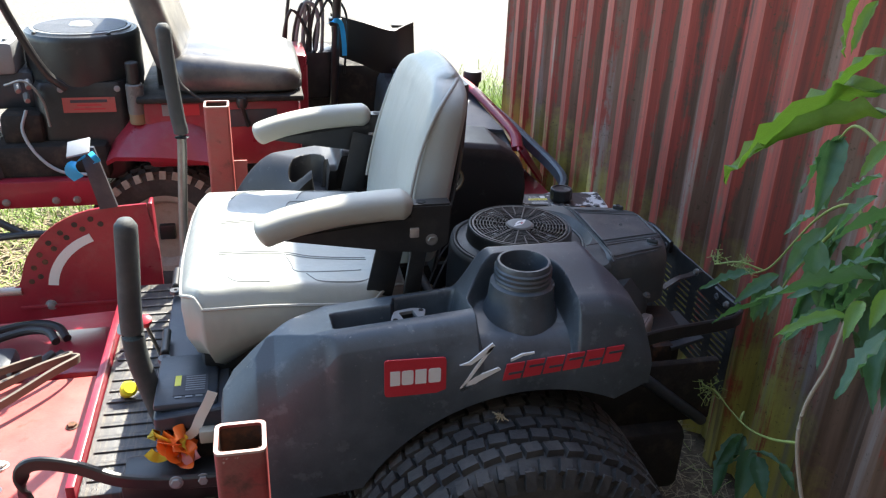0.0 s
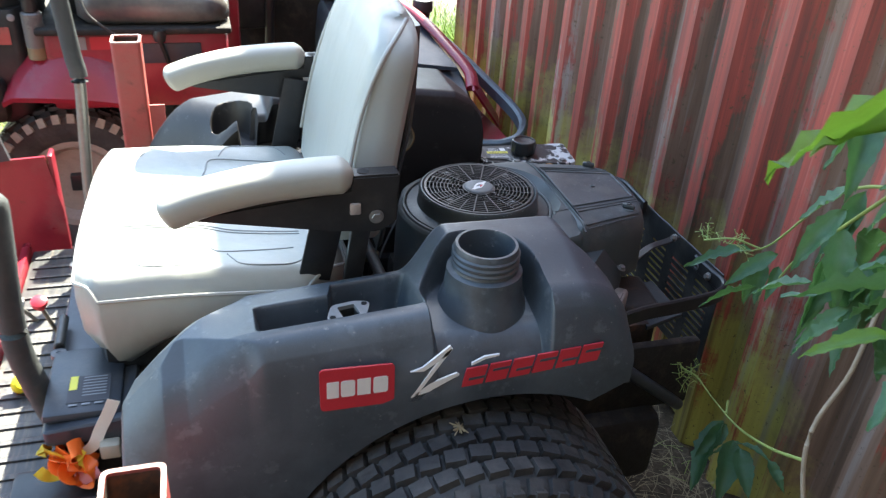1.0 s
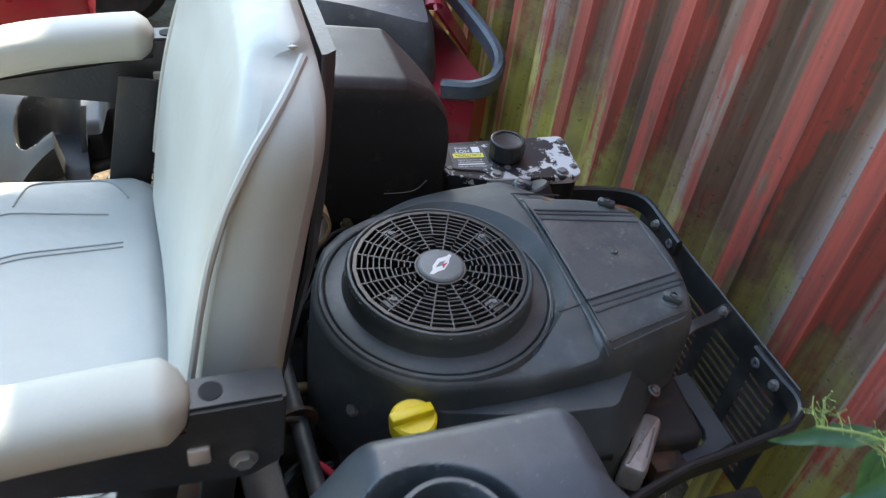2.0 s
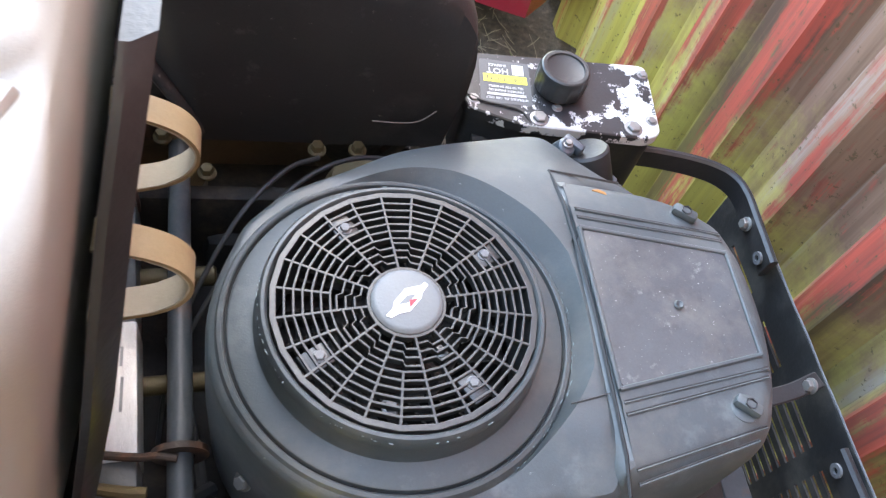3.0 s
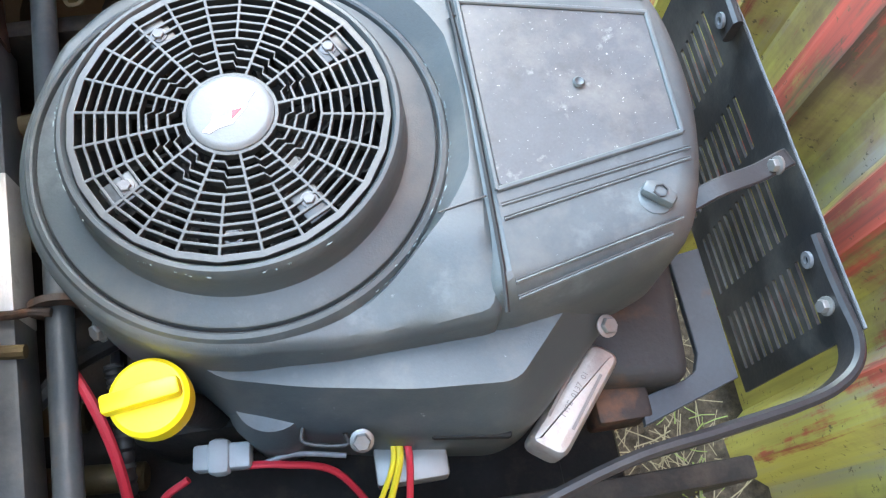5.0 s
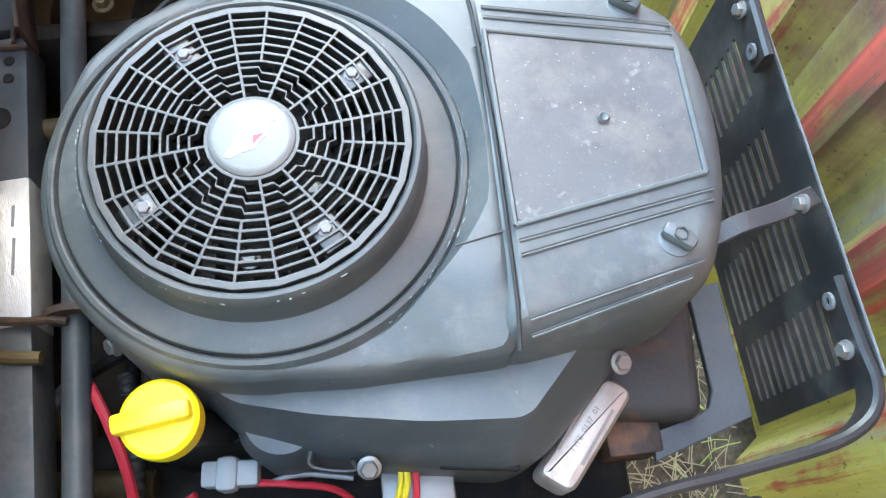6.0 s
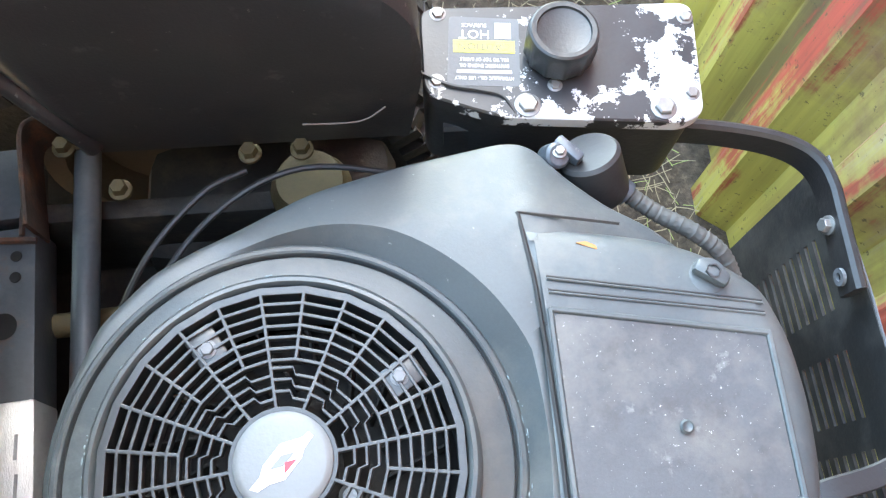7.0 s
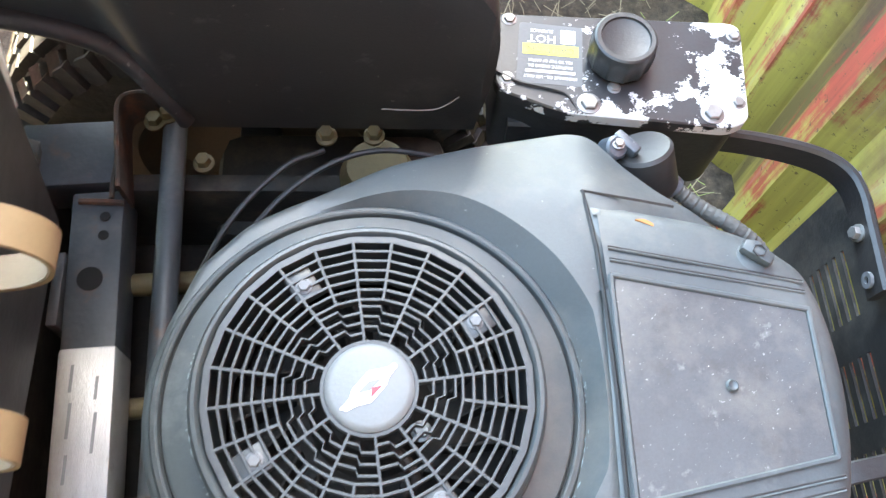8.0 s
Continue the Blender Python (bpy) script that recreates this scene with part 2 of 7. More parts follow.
def peeling_paint():
    """Black paint flaking off white primer on the oil tank's lid."""
    m = surface("peeling_paint", (0.024, 0.024, 0.026), 0.4, var=0.3, scale=20, fine=300, bump=0.1)
    nt = m.node_tree
    p = nt.nodes["Principled BSDF"]
    tc = nt.nodes.new("ShaderNodeTexCoord").outputs["Object"]
    old = p.inputs["Base Color"].links[0].from_socket
    n = noise_node(nt, tc, 42, 8, 0.68)
    sep = nt.nodes.new("ShaderNodeSeparateXYZ")
    nt.links.new(tc, sep.inputs[0])
    grade = nt.nodes.new("ShaderNodeMapRange")
    grade.inputs["From Min"].default_value, grade.inputs["From Max"].default_value = 0.425, 0.475
    grade.inputs["To Min"].default_value, grade.inputs["To Max"].default_value = -0.045, 0.10
    nt.links.new(sep.outputs["X"], grade.inputs["Value"])
    add = nt.nodes.new("ShaderNodeMath")
    nt.links.new(n.outputs["Fac"], add.inputs[0])
    edge = nt.nodes.new("ShaderNodeMapRange")
    edge.inputs["From Min"].default_value, edge.inputs["From Max"].default_value = 0.285, 0.252
    edge.inputs["To Min"].default_value, edge.inputs["To Max"].default_value = 0.0, 0.11
    nt.links.new(sep.outputs["Y"], edge.inputs["Value"])
    both = nt.nodes.new("ShaderNodeMath")
    nt.links.new(grade.outputs["Result"], both.inputs[0])
    nt.links.new(edge.outputs["Result"], both.inputs[1])
    nt.links.new(both.outputs[0], add.inputs[1])
    r = ramp_node(nt, [(0.545, (0, 0, 0)), (0.565, (1, 1, 1))])
    nt.links.new(add.outputs[0], r.inputs["Fac"])
    nt.links.new(mix_node(nt, r.outputs["Color"], old, (0.56, 0.56, 0.55)), p.inputs["Base Color"])
    return m


def wall_paint():
    """Old red, mustard and grey paint in vertical streaks on sheet metal."""
    m = bpy.data.materials.new("wall_paint")
    m.use_nodes = True
    nt = m.node_tree
    p = nt.nodes["Principled BSDF"]
    tc = nt.nodes.new("ShaderNodeTexCoord").outputs["Object"]
    geo = nt.nodes.new("ShaderNodeSeparateXYZ")
    nt.links.new(tc, geo.inputs[0])
    streak = noise_node(nt, tc, 1.0, 6, 0.62, (14, 14, 0.7))
    thin = noise_node(nt, tc, 1.0, 5, 0.65, (60, 60, 1.6))
    patch = noise_node(nt, tc, 8.5, 8, 0.70)
    low_col = ramp_node(nt, [(0.36, (0.16, 0.125, 0.045)), (0.44, (0.34, 0.29, 0.075)), (0.56, (0.47, 0.43, 0.105)), (0.68, (0.37, 0.34, 0.19))])
    high_col = ramp_node(nt, [(0.36, (0.090, 0.055, 0.038)), (0.46, (0.165, 0.095, 0.060)), (0.56, (0.25, 0.150, 0.105)), (0.66, (0.34, 0.28, 0.25))])
    nt.links.new(streak.outputs["Fac"], low_col.inputs["Fac"])
    nt.links.new(streak.outputs["Fac"], high_col.inputs["Fac"])
    wear = nt.nodes.new("ShaderNodeMath")
    wear.operation = "MULTIPLY_ADD"
    nt.links.new(patch.outputs["Fac"], wear.inputs[0])
    wear.inputs[1].default_value = 0.7
    # Shade beside the shrub is put into the paint: browner towards -y.
    shaded_end = nt.nodes.new("ShaderNodeMapRange")
    shaded_end.inputs["From Min"].default_value, shaded_end.inputs["From Max"].default_value = -0.22, -0.50
    shaded_end.inputs["To Min"].default_value, shaded_end.inputs["To Max"].default_value = 0.0, 0.40
    nt.links.new(geo.outputs["Y"], shaded_end.inputs["Value"])
    along = nt.nodes.new("ShaderNodeMath")
    nt.links.new(geo.outputs["Z"], along.inputs[0])
    nt.links.new(shaded_end.outputs["Result"], along.inputs[1])
    nt.links.new(along.outputs[0], wear.inputs[2])
    band_h = nt.nodes.new("ShaderNodeMapRange")
    band_h.inputs["From Min"].default_value, band_h.inputs["From Max"].default_value = 0.64, 0.90
    nt.links.new(wear.outputs[0], band_h.inputs["Value"])
    base_col = mix_node(nt, band_h.outputs["Result"], low_col.outputs["Color"], high_col.outputs["Color"])
    hgt = nt.nodes.new("ShaderNodeMapRange")
    hgt.inputs["From Min"].default_value, hgt.inputs["From Max"].default_value = 0.05, 1.1
    hgt.inputs["To Min"].default_value, hgt.inputs["To Max"].default_value = -0.064, 0.042
    nt.links.new(geo.outputs["Z"], hgt.inputs["Value"])
    streak2 = noise_node(nt, tc, 1.0, 8, 0.68, (24, 24, 1.4))
    half = nt.nodes.new("ShaderNodeMath")
    half.operation = "ADD"
    nt.links.new(streak2.outputs["Fac"], half.inputs[0])
    soft = nt.nodes.new("ShaderNodeMath")
    soft.operation = "MULTIPLY_ADD"
    nt.links.new(patch.outputs["Fac"], soft.inputs[0])
    soft.inputs[1].default_value, soft.inputs[2].default_value = 0.45, 0.275
    nt.links.new(soft.outputs[0], half.inputs[1])
    mid = nt.nodes.new("ShaderNodeMath")
    mid.operation = "MULTIPLY_ADD"
    nt.links.new(half.outputs[0], mid.inputs[0])
    mid.inputs[1].default_value = 0.5
    crest = nt.nodes.new("ShaderNodeMapRange")
    crest.inputs["From Min"].default_value, crest.inputs["From Max"].default_value = 0.562, 0.590
    crest.inputs["To Min"].default_value, crest.inputs["To Max"].default_value = 0.050, -0.035
    nt.links.new(geo.outputs["X"], crest.inputs["Value"])
    lift = nt.nodes.new("ShaderNodeMath")
    nt.links.new(hgt.outputs["Result"], lift.inputs[0])
    nt.links.new(crest.outputs["Result"], lift.inputs[1])
    # The same shaded end also loses some red.
    fade = nt.nodes.new("ShaderNodeMath")
    fade.operation = "MULTIPLY_ADD"
    nt.links.new(shaded_end.outputs["Result"], fade.inputs[0])
    fade.inputs[1].default_value = -0.075
    nt.links.new(lift.outputs[0], fade.inputs[2])
    nt.links.new(fade.outputs[0], mid.inputs[2])
    red = ramp_node(nt, [(0.506, (0, 0, 0)), (0.545, (0.92, 0.92, 0.92))])
    nt.links.new(mid.outputs[0], red.inputs["Fac"])
    redcol = ramp_node(nt, [(0.35, (0.21, 0.052, 0.040)), (0.65, (0.50, 0.078, 0.050))])
    nt.links.new(thin.outputs["Fac"], redcol.inputs["Fac"])
    c = mix_node(nt, red.outputs["Color"], base_col, redcol.outputs["Color"])
    grey = ramp_node(nt, [(0.60, (0, 0, 0)), (0.74, (0.32, 0.32, 0.32))])
    nt.links.new(thin.outputs["Fac"], grey.inputs["Fac"])
    c = mix_node(nt, grey.outputs["Color"], c, (0.36, 0.33, 0.31))
    fleck = noise_node(nt, tc, 90, 4, 0.7)
    fl = ramp_node(nt, [(0.62, (0, 0, 0)), (0.66, (0.8, 0.8, 0.8))])
    nt.links.new(fleck.outputs["Fac"], fl.inputs["Fac"])
    c = mix_node(nt, fl.outputs["Color"], c, (0.09, 0.07, 0.035))
    nt.links.new(c, p.inputs["Base Color"])
    p.inputs["Roughness"].default_value = 0.62
    b = nt.nodes.new("ShaderNodeBump")
    b.inputs["Strength"].default_value, b.inputs["Distance"].default_value = 0.25, 0.002
    nt.links.new(patch.outputs["Fac"], b.inputs["Height"])
    nt.links.new(b.outputs["Normal"], p.inputs["Normal"])
    return m


def ground_soil():
    """Dark trodden soil near the wall, pale gravel in the open yard."""
    m = bpy.data.materials.new("ground_soil")
    m.use_nodes = True
    nt = m.node_tree
    p = nt.nodes["Principled BSDF"]
    tc = nt.nodes.new("ShaderNodeTexCoord").outputs["Object"]
    sep = nt.nodes.new("ShaderNodeSeparateXYZ")
    nt.links.new(tc, sep.inputs[0])
    fine = noise_node(nt, tc, 55, 8, 0.7)
    mid = noise_node(nt, tc, 6, 6, 0.65)
    soil = ramp_node(nt, [(0.3, (0.032, 0.023, 0.016)), (0.55, (0.088, 0.065, 0.045)), (0.75, (0.20, 0.155, 0.105))])
    nt.links.new(fine.outputs["Fac"], soil.inputs["Fac"])
    stone = ramp_node(nt, [(0.3, (0.105, 0.096, 0.082)), (0.7, (0.205, 0.187, 0.160))])
    nt.links.new(fine.outputs["Fac"], stone.inputs["Fac"])
    far = nt.nodes.new("ShaderNodeMath")
    far.operation = "MULTIPLY_ADD"
    nt.links.new(mid.outputs["Fac"], far.inputs[0])
    far.inputs[1].default_value = 2.0
    nt.links.new(sep.outputs["Y"], far.inputs[2])
    lot = nt.nodes.new("ShaderNodeMapRange")
    lot.inputs["From Min"].default_value, lot.inputs["From Max"].default_value = 2.6, 3.4
    nt.links.new(far.outputs[0], lot.inputs["Value"])
    c = mix_node(nt, lot.outputs["Result"], soil.outputs["Color"], stone.outputs["Color"])
    nt.links.new(c, p.inputs["Base Color"])
    p.inputs["Roughness"].default_value = 0.95
    b = nt.nodes.new("ShaderNodeBump")
    b.inputs["Strength"].default_value, b.inputs["Distance"].default_value = 0.8, 0.012
    nt.links.new(fine.outputs["Fac"], b.inputs["Height"])
    nt.links.new(b.outputs["Normal"], p.inputs["Normal"])
    return m


def leaf_material(name, base):
    m = surface(name, base, 0.36, var=0.3, scale=14, fine=90, bump=0.3, bump_scale=60)
    nt = m.node_tree
    p = nt.nodes["Principled BSDF"]
    out = nt.nodes["Material Output"]
    tr = nt.nodes.new("ShaderNodeBsdfTranslucent")
    tr.inputs["Color"].default_value = (base[0] * 2.6, base[1] * 2.4, base[2] * 1.2, 1)
    mx = nt.nodes.new("ShaderNodeMixShader")
    mx.inputs[0].default_value = 0.35
    nt.links.new(p.outputs[0], mx.inputs[1])
    nt.links.new(tr.outputs[0], mx.inputs[2])
    nt.links.new(mx.outputs[0], out.inputs["Surface"])
    return m


flaked_lid = peeling_paint()
wall_metal = wall_paint()
soil = ground_soil()
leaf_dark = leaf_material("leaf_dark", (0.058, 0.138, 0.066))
# Sunlight on the high leaves is put into this yellower green.
leaf_sunlit = leaf_material("leaf_sunlit", (0.11, 0.215, 0.04))


# ---- mesh helpers ----
BASE = {}


def thing(name, at, label, category, group="", kind=""):
    ob = new(name)
    ob.location = at
    ob.empty_display_size = 0.05
    BASE[ob.name] = Vector(at)
    return tagged(ob, label, category, group, kind)


def to_mesh(name, bm, material, smooth=35):
    me = bpy.data.meshes.new(name)
    bm.normal_update()
    bm.to_mesh(me)
    bm.free()
    me.materials.append(material)
    if smooth:
        me.shade_smooth()
        me.set_sharp_from_angle(angle=radians(smooth))
    return me


STAND = Vector((0, 0, 0))


def stand(x=0.0, y=0.0, z=0.0):
    """Sets where the group built next stands: an offset for all of its parts."""
    STAND.xyz = (x, y, z)


def shallow(parent):
    """The parent itself, or the one above it where a third level would begin."""
    while parent and parent.parent and parent.parent.parent:
        parent = parent.parent
    return parent


def part(name, bm, material, parent=None, label="", smooth=35):
    """Links a bmesh, given in world metres, as one mesh object under a thing or a part."""
    parent = shallow(parent)
    off = BASE[parent.name] if parent else Vector((0, 0, 0))
    bmesh.ops.translate(bm, verts=bm.verts, vec=STAND - off)
    ob = new(name, to_mesh(name, bm, material, smooth))
    if parent:
        ob.parent = parent
    BASE[ob.name] = off
    if label:
        ob["label"] = label
    return ob


def piece(name, me, m, parent):
    """One more object on a shared mesh, at the world pose m, under a parent."""
    parent = shallow(parent)
    ob = new(name, me)
    ob.parent = parent
    ob.matrix_basis = Matrix.Translation(STAND - BASE[parent.name]) @ m
    BASE[ob.name] = BASE[parent.name]
    return ob


def box(cx, cy, cz, sx, sy, sz, bevel=0.003, rot=(0, 0, 0), bm=None, seg=2):
    own = bmesh.new()
    bmesh.ops.create_cube(own, size=1)
    bmesh.ops.scale(own, vec=(sx, sy, sz), verts=own.verts)
    if bevel:
        bmesh.ops.bevel(own, geom=own.edges[:], offset=min(bevel, 0.45 * min(sx, sy, sz)), segments=seg, affect="EDGES", profile=0.5)
    bmesh.ops.transform(own, matrix=pose(cx, cy, cz, *rot), verts=own.verts)
    return merge(bm, own)


def merge(bm, own):
    if bm is None:
        return own
    me = bpy.data.meshes.new("tmp")
    own.to_mesh(me)
    own.free()
    bm.from_mesh(me)
    bpy.data.meshes.remove(me)
    return bm


def lathe(profile, seg=48, m=None, bm=None, close=False):
    """A turned body: profile of (radius, z), about z, then posed by m."""
    own = bmesh.new()
    rings = []
    for r, z in profile:
        if r < 1e-6:
            rings.append([own.verts.new((0, 0, z))])
        else:
            rings.append([own.verts.new((r * math.cos(2 * math.pi * k / seg), r * math.sin(2 * math.pi * k / seg), z)) for k in range(seg)])
    pairs = list(zip(rings, rings[1:])) + ([(rings[-1], rings[0])] if close else [])
    for a, b in pairs:
        for k in range(seg):
            n = (k + 1) % seg
            if len(a) == 1 and len(b) == 1:
                continue
            if len(a) == 1:
                own.faces.new((a[0], b[k], b[n]))
            elif len(b) == 1:
                own.faces.new((a[k], a[n], b[0]))
            else:
                own.faces.new((a[k], a[n], b[n], b[k]))
    bmesh.ops.recalc_face_normals(own, faces=own.faces[:])
    if m is not None:
        bmesh.ops.transform(own, matrix=m, verts=own.verts)
    return merge(bm, own)


def aim(a, b):
    """The pose at a whose z points to b."""
    a, b = Vector(a), Vector(b)
    return Matrix.Translation(a) @ (b - a).to_track_quat("Z", "Y").to_matrix().to_4x4()


def rod(a, b, r, seg=16, bevel=0.0, bm=None, r2=None):
    """A round bar from a to b."""
    length = (Vector(b) - Vector(a)).length
    e = r2 if r2 is not None else r
    c = min(bevel, r * 0.5)
    prof = [(0, 0), (r - c, 0), (r, c), (e, length - c), (e - c, length), (0, length)] if c else [(0, 0), (r, 0), (e, length), (0, length)]
    return lathe(prof, seg, aim(a, b), bm)


def spline(points, steps=8):
    """A smooth line through points (Catmull-Rom)."""
    ps = [Vector(p) for p in points]
    ps = [2 * ps[0] - ps[1]] + ps + [2 * ps[-1] - ps[-2]]
    out = []
    for k in range(1, len(ps) - 2):
        a, b, c, d = ps[k - 1 : k + 3]
        for s in range(steps):
            t = s / steps
            out.append(0.5 * (2 * b + (c - a) * t + (2 * a - 5 * b + 4 * c - d) * t * t + (3 * b - a - 3 * c + d) * t**3))
    return out + [ps[-2]]


def sweep(line, section, bm=None, up=(0, 0, 1), scale=None):
    """A closed section of (across, up) points carried along a line; scale: a factor for each point of the line."""
    own = bmesh.new()
    rings, up = [], Vector(up)
    for k, p in enumerate(line):
        t = (line[min(k + 1, len(line) - 1)] - line[max(k - 1, 0)]).normalized()
        side = t.cross(up)
        side = side.normalized() if side.length > 1e-4 else Vector((1, 0, 0))
        top = side.cross(t)
        s = scale(k / (len(line) - 1)) if scale else 1
        rings.append([own.verts.new(p + side * u * s + top * v * s) for u, v in section])
    n = len(section)
    for a, b in zip(rings, rings[1:]):
        for k in range(n):
            own.faces.new((a[k], a[(k + 1) % n], b[(k + 1) % n], b[k]))
    own.faces.new(rings[0][::-1])
    own.faces.new(rings[-1])
    bmesh.ops.recalc_face_normals(own, faces=own.faces[:])
    return merge(bm, own)


def circle(r, n=10):
    return [(r * math.cos(2 * math.pi * k / n), r * math.sin(2 * math.pi * k / n)) for k in range(n)]


def flat(w, h, c=0.0015):
    w, h = w / 2, h / 2
    return [(-w + c, -h), (w - c, -h), (w, -h + c), (w, h - c), (w - c, h), (-w + c, h), (-w, h - c), (-w, -h + c)]


def tube(points, r, steps=8, bm=None, n=10, scale=None):
    return sweep(spline(points, steps), circle(r, n), bm, scale=scale)


def rounded(points, radius, steps=4):
    """A plan outline with its corners rounded."""
    out, n = [], len(points)
    for k in range(n):
        p, a, b = Vector(points[k]), Vector(points[k - 1]), Vector(points[(k + 1) % n])
        r = min(radius, 0.45 * (a - p).length, 0.45 * (b - p).length)
        s, e = p + (a - p).normalized() * r, p + (b - p).normalized() * r
        for i in range(steps + 1):
            t = i / steps
            out.append((1 - t) ** 2 * s + 2 * t * (1 - t) * p + t * t * e)
    return out


def prism(outline, levels, bm=None, tilt=None, m=None):
    """A plan outline carried up through levels of (inset, z), capped; tilt(x, y) is added to z at the upper levels' share."""
    own = bmesh.new()
    pts = [Vector((p[0], p[1])) for p in outline]
    n = len(pts)
    area = sum(pts[k].x * pts[(k + 1) % n].y - pts[(k + 1) % n].x * pts[k].y for k in range(n))
    if area < 0:
        pts.reverse()
    normals = []
    for k in range(n):
        d = (pts[(k + 1) % n] - pts[k - 1]).normalized()
        normals.append(Vector((-d.y, d.x)))
    z0, z1 = levels[0][1], levels[-1][1]
    rings = []
    for inset, z in levels:
        ring = []
        for p, q in zip(pts, normals):
            w = p + q * inset
            share = (z - z0) / (z1 - z0) if z1 != z0 else 1
            ring.append(own.verts.new((w.x, w.y, z + (tilt(w.x, w.y) * share if tilt else 0))))
        rings.append(ring)
    for a, b in zip(rings, rings[1:]):
        for k in range(n):
            own.faces.new((a[k], a[(k + 1) % n], b[(k + 1) % n], b[k]))
    own.faces.new(rings[0][::-1])
    own.faces.new(rings[-1])
    if m is not None:
        bmesh.ops.transform(own, matrix=m, verts=own.verts)
    return merge(bm, own)


def hex_bolt(at, r=0.007, h=0.005, axis=(0, 0, 1), washer=1.35, bm=None):
    """A flanged hexagon bolt head."""
    m = aim(at, Vector(at) + Vector(axis))
    own = lathe([(0, 0), (r * washer, 0), (r * washer, h * 0.25), (r * 1.05, h * 0.35), (0, h * 0.35)], 20, m)
    return lathe([(r, h * 0.3), (r, h * 0.85), (r * 0.86, h), (0, h)], 6, m, merge(bm, own))


def smooth_step(a, b, x):
    t = max(0.0, min(1.0, (x - a) / (b - a)))
    return t * t * (3 - 2 * t)


def lerp_list(xs, ys, x):
    return float(np.interp(x, xs, ys))


def words(text, size, m, bm=None, depth=0.0003, squeeze=1.0):
    """Text as flat mesh, centred, on the xy plane of m."""
    cu = bpy.data.curves.new("words", "FONT")
    cu.body, cu.size, cu.align_x, cu.align_y, cu.extrude, cu.resolution_u = text, size, "CENTER", "CENTER", depth, 2
    ob = bpy.data.objects.new("words", cu)
    me = bpy.data.meshes.new_from_object(ob)
    own = bmesh.new()
    own.from_mesh(me)
    bpy.data.objects.remove(ob)
    bpy.data.meshes.remove(me)
    bmesh.ops.scale(own, vec=(squeeze, 1, 1), verts=own.verts)
    bmesh.ops.transform(own, matrix=m, verts=own.verts)
    return merge(bm, own)


# ---- the setting ----
def rise(y):
    """The yard climbs a little away from the mower."""
    return 0.028 * smooth_step(0.55, 0.95, y) + 0.034 * smooth_step(1.35, 1.75, y)


def ground():
    bm = bmesh.new()
    xs = [-600, -60, -12, -5] + [-3 + 0.06 * k for k in range(84)] + [4, 12, 60, 600]
    ys = [-60, -12, -5] + [-2 + 0.06 * k for k in range(84)] + [6, 14, 60, 600]
    grid = [[bm.verts.new((x, y, rise(y) + (0.018 * noise.noise((x * 3, y * 3, 0)) + 0.008 * noise.noise((x * 14, y * 14, 3)) if abs(x) < 3 and -2 < y < 3.2 else 0))) for x in xs] for y in ys]
    for a, b in zip(grid, grid[1:]):
        for k in range(len(xs) - 1):
            bm.faces.new((a[k], a[k + 1], b[k + 1], b[k]))
    tagged(part("ground", bm, soil, smooth=60), "trodden dark soil with dry clippings, pale gravel yard beyond", "ground", kind="structure")


WALL_X, WALL_TOP, WALL_END = 0.595, 3.03, 2.06


def corrugated_wall():
    """Upright sheet with narrow ribs every 16 cm."""
    bm = bmesh.new()
    prof = [(0.0, 0), (0.020, 0), (0.055, 1), (0.100, 1), (0.130, 0)]
    pts = []
    for k in range(-24, 12):
        for dy, up in prof:
            yy = 0.357 + 0.161 * k + dy
            if -3.4 < yy < WALL_END:
                pts.append((yy, WALL_X - 0.040 * up))
    pts.append((WALL_END, WALL_X))
    zs = [-0.08 + (WALL_TOP + 0.08) * (k / 14) for k in range(15)]
    front, back = [], []
    for z in zs:
        front.append([bm.verts.new((x + 0.004 * noise.noise((yy * 2, z * 1.5, 1)), yy, z + (0.008 * noise.noise((yy * 7, 0, 0)) if z == zs[0] else 0))) for yy, x in pts])
        back.append([bm.verts.new((x + 0.004 * noise.noise((yy * 2, z * 1.5, 1)) + 0.004, yy, z + (0.008 * noise.noise((yy * 7, 0, 0)) if z == zs[0] else 0))) for yy, x in pts])
    n = len(pts)
    for g, flip in ((front, True), (back, False)):
        for a, b in zip(g, g[1:]):
            for k in range(n - 1):
                f = (a[k], a[k + 1], b[k + 1], b[k])
                bm.faces.new(f[::-1] if flip else f)
    for a, b in ((front[0], back[0]), (back[-1], front[-1])):
        for k in range(n - 1):
            bm.faces.new((a[k], a[k + 1], b[k + 1], b[k])[::-1])
    for k in (0, n - 1):
        for r in range(len(zs) - 1):
            bm.faces.new((front[r][k], front[r + 1][k], back[r + 1][k], back[r][k]))
    bmesh.ops.recalc_face_normals(bm, faces=bm.faces[:])
    tagged(part("wall_1", bm, wall_metal, smooth=20), "ribbed sheet-metal wall with peeling red and mustard paint", "wall", kind="structure")


ground()
corrugated_wall()
shed_far = box(2.60, WALL_END - 0.02, 1.485, 3.96, 0.04, 3.01, 0.002)
tagged(part("wall_2", shed_far, galvanised), "plain sheet-metal end wall of the shed", "wall", kind="structure")
tagged(part("wall_3", box(4.56, -0.67, 1.485, 0.04, 5.42, 3.01, 0.002), galvanised), "plain sheet-metal rear wall of the shed", "wall", kind="structure")
tagged(part("wall_4", box(2.60, -3.38, 1.485, 3.96, 0.04, 3.01, 0.002), galvanised), "plain sheet-metal end wall of the shed", "wall", kind="structure")
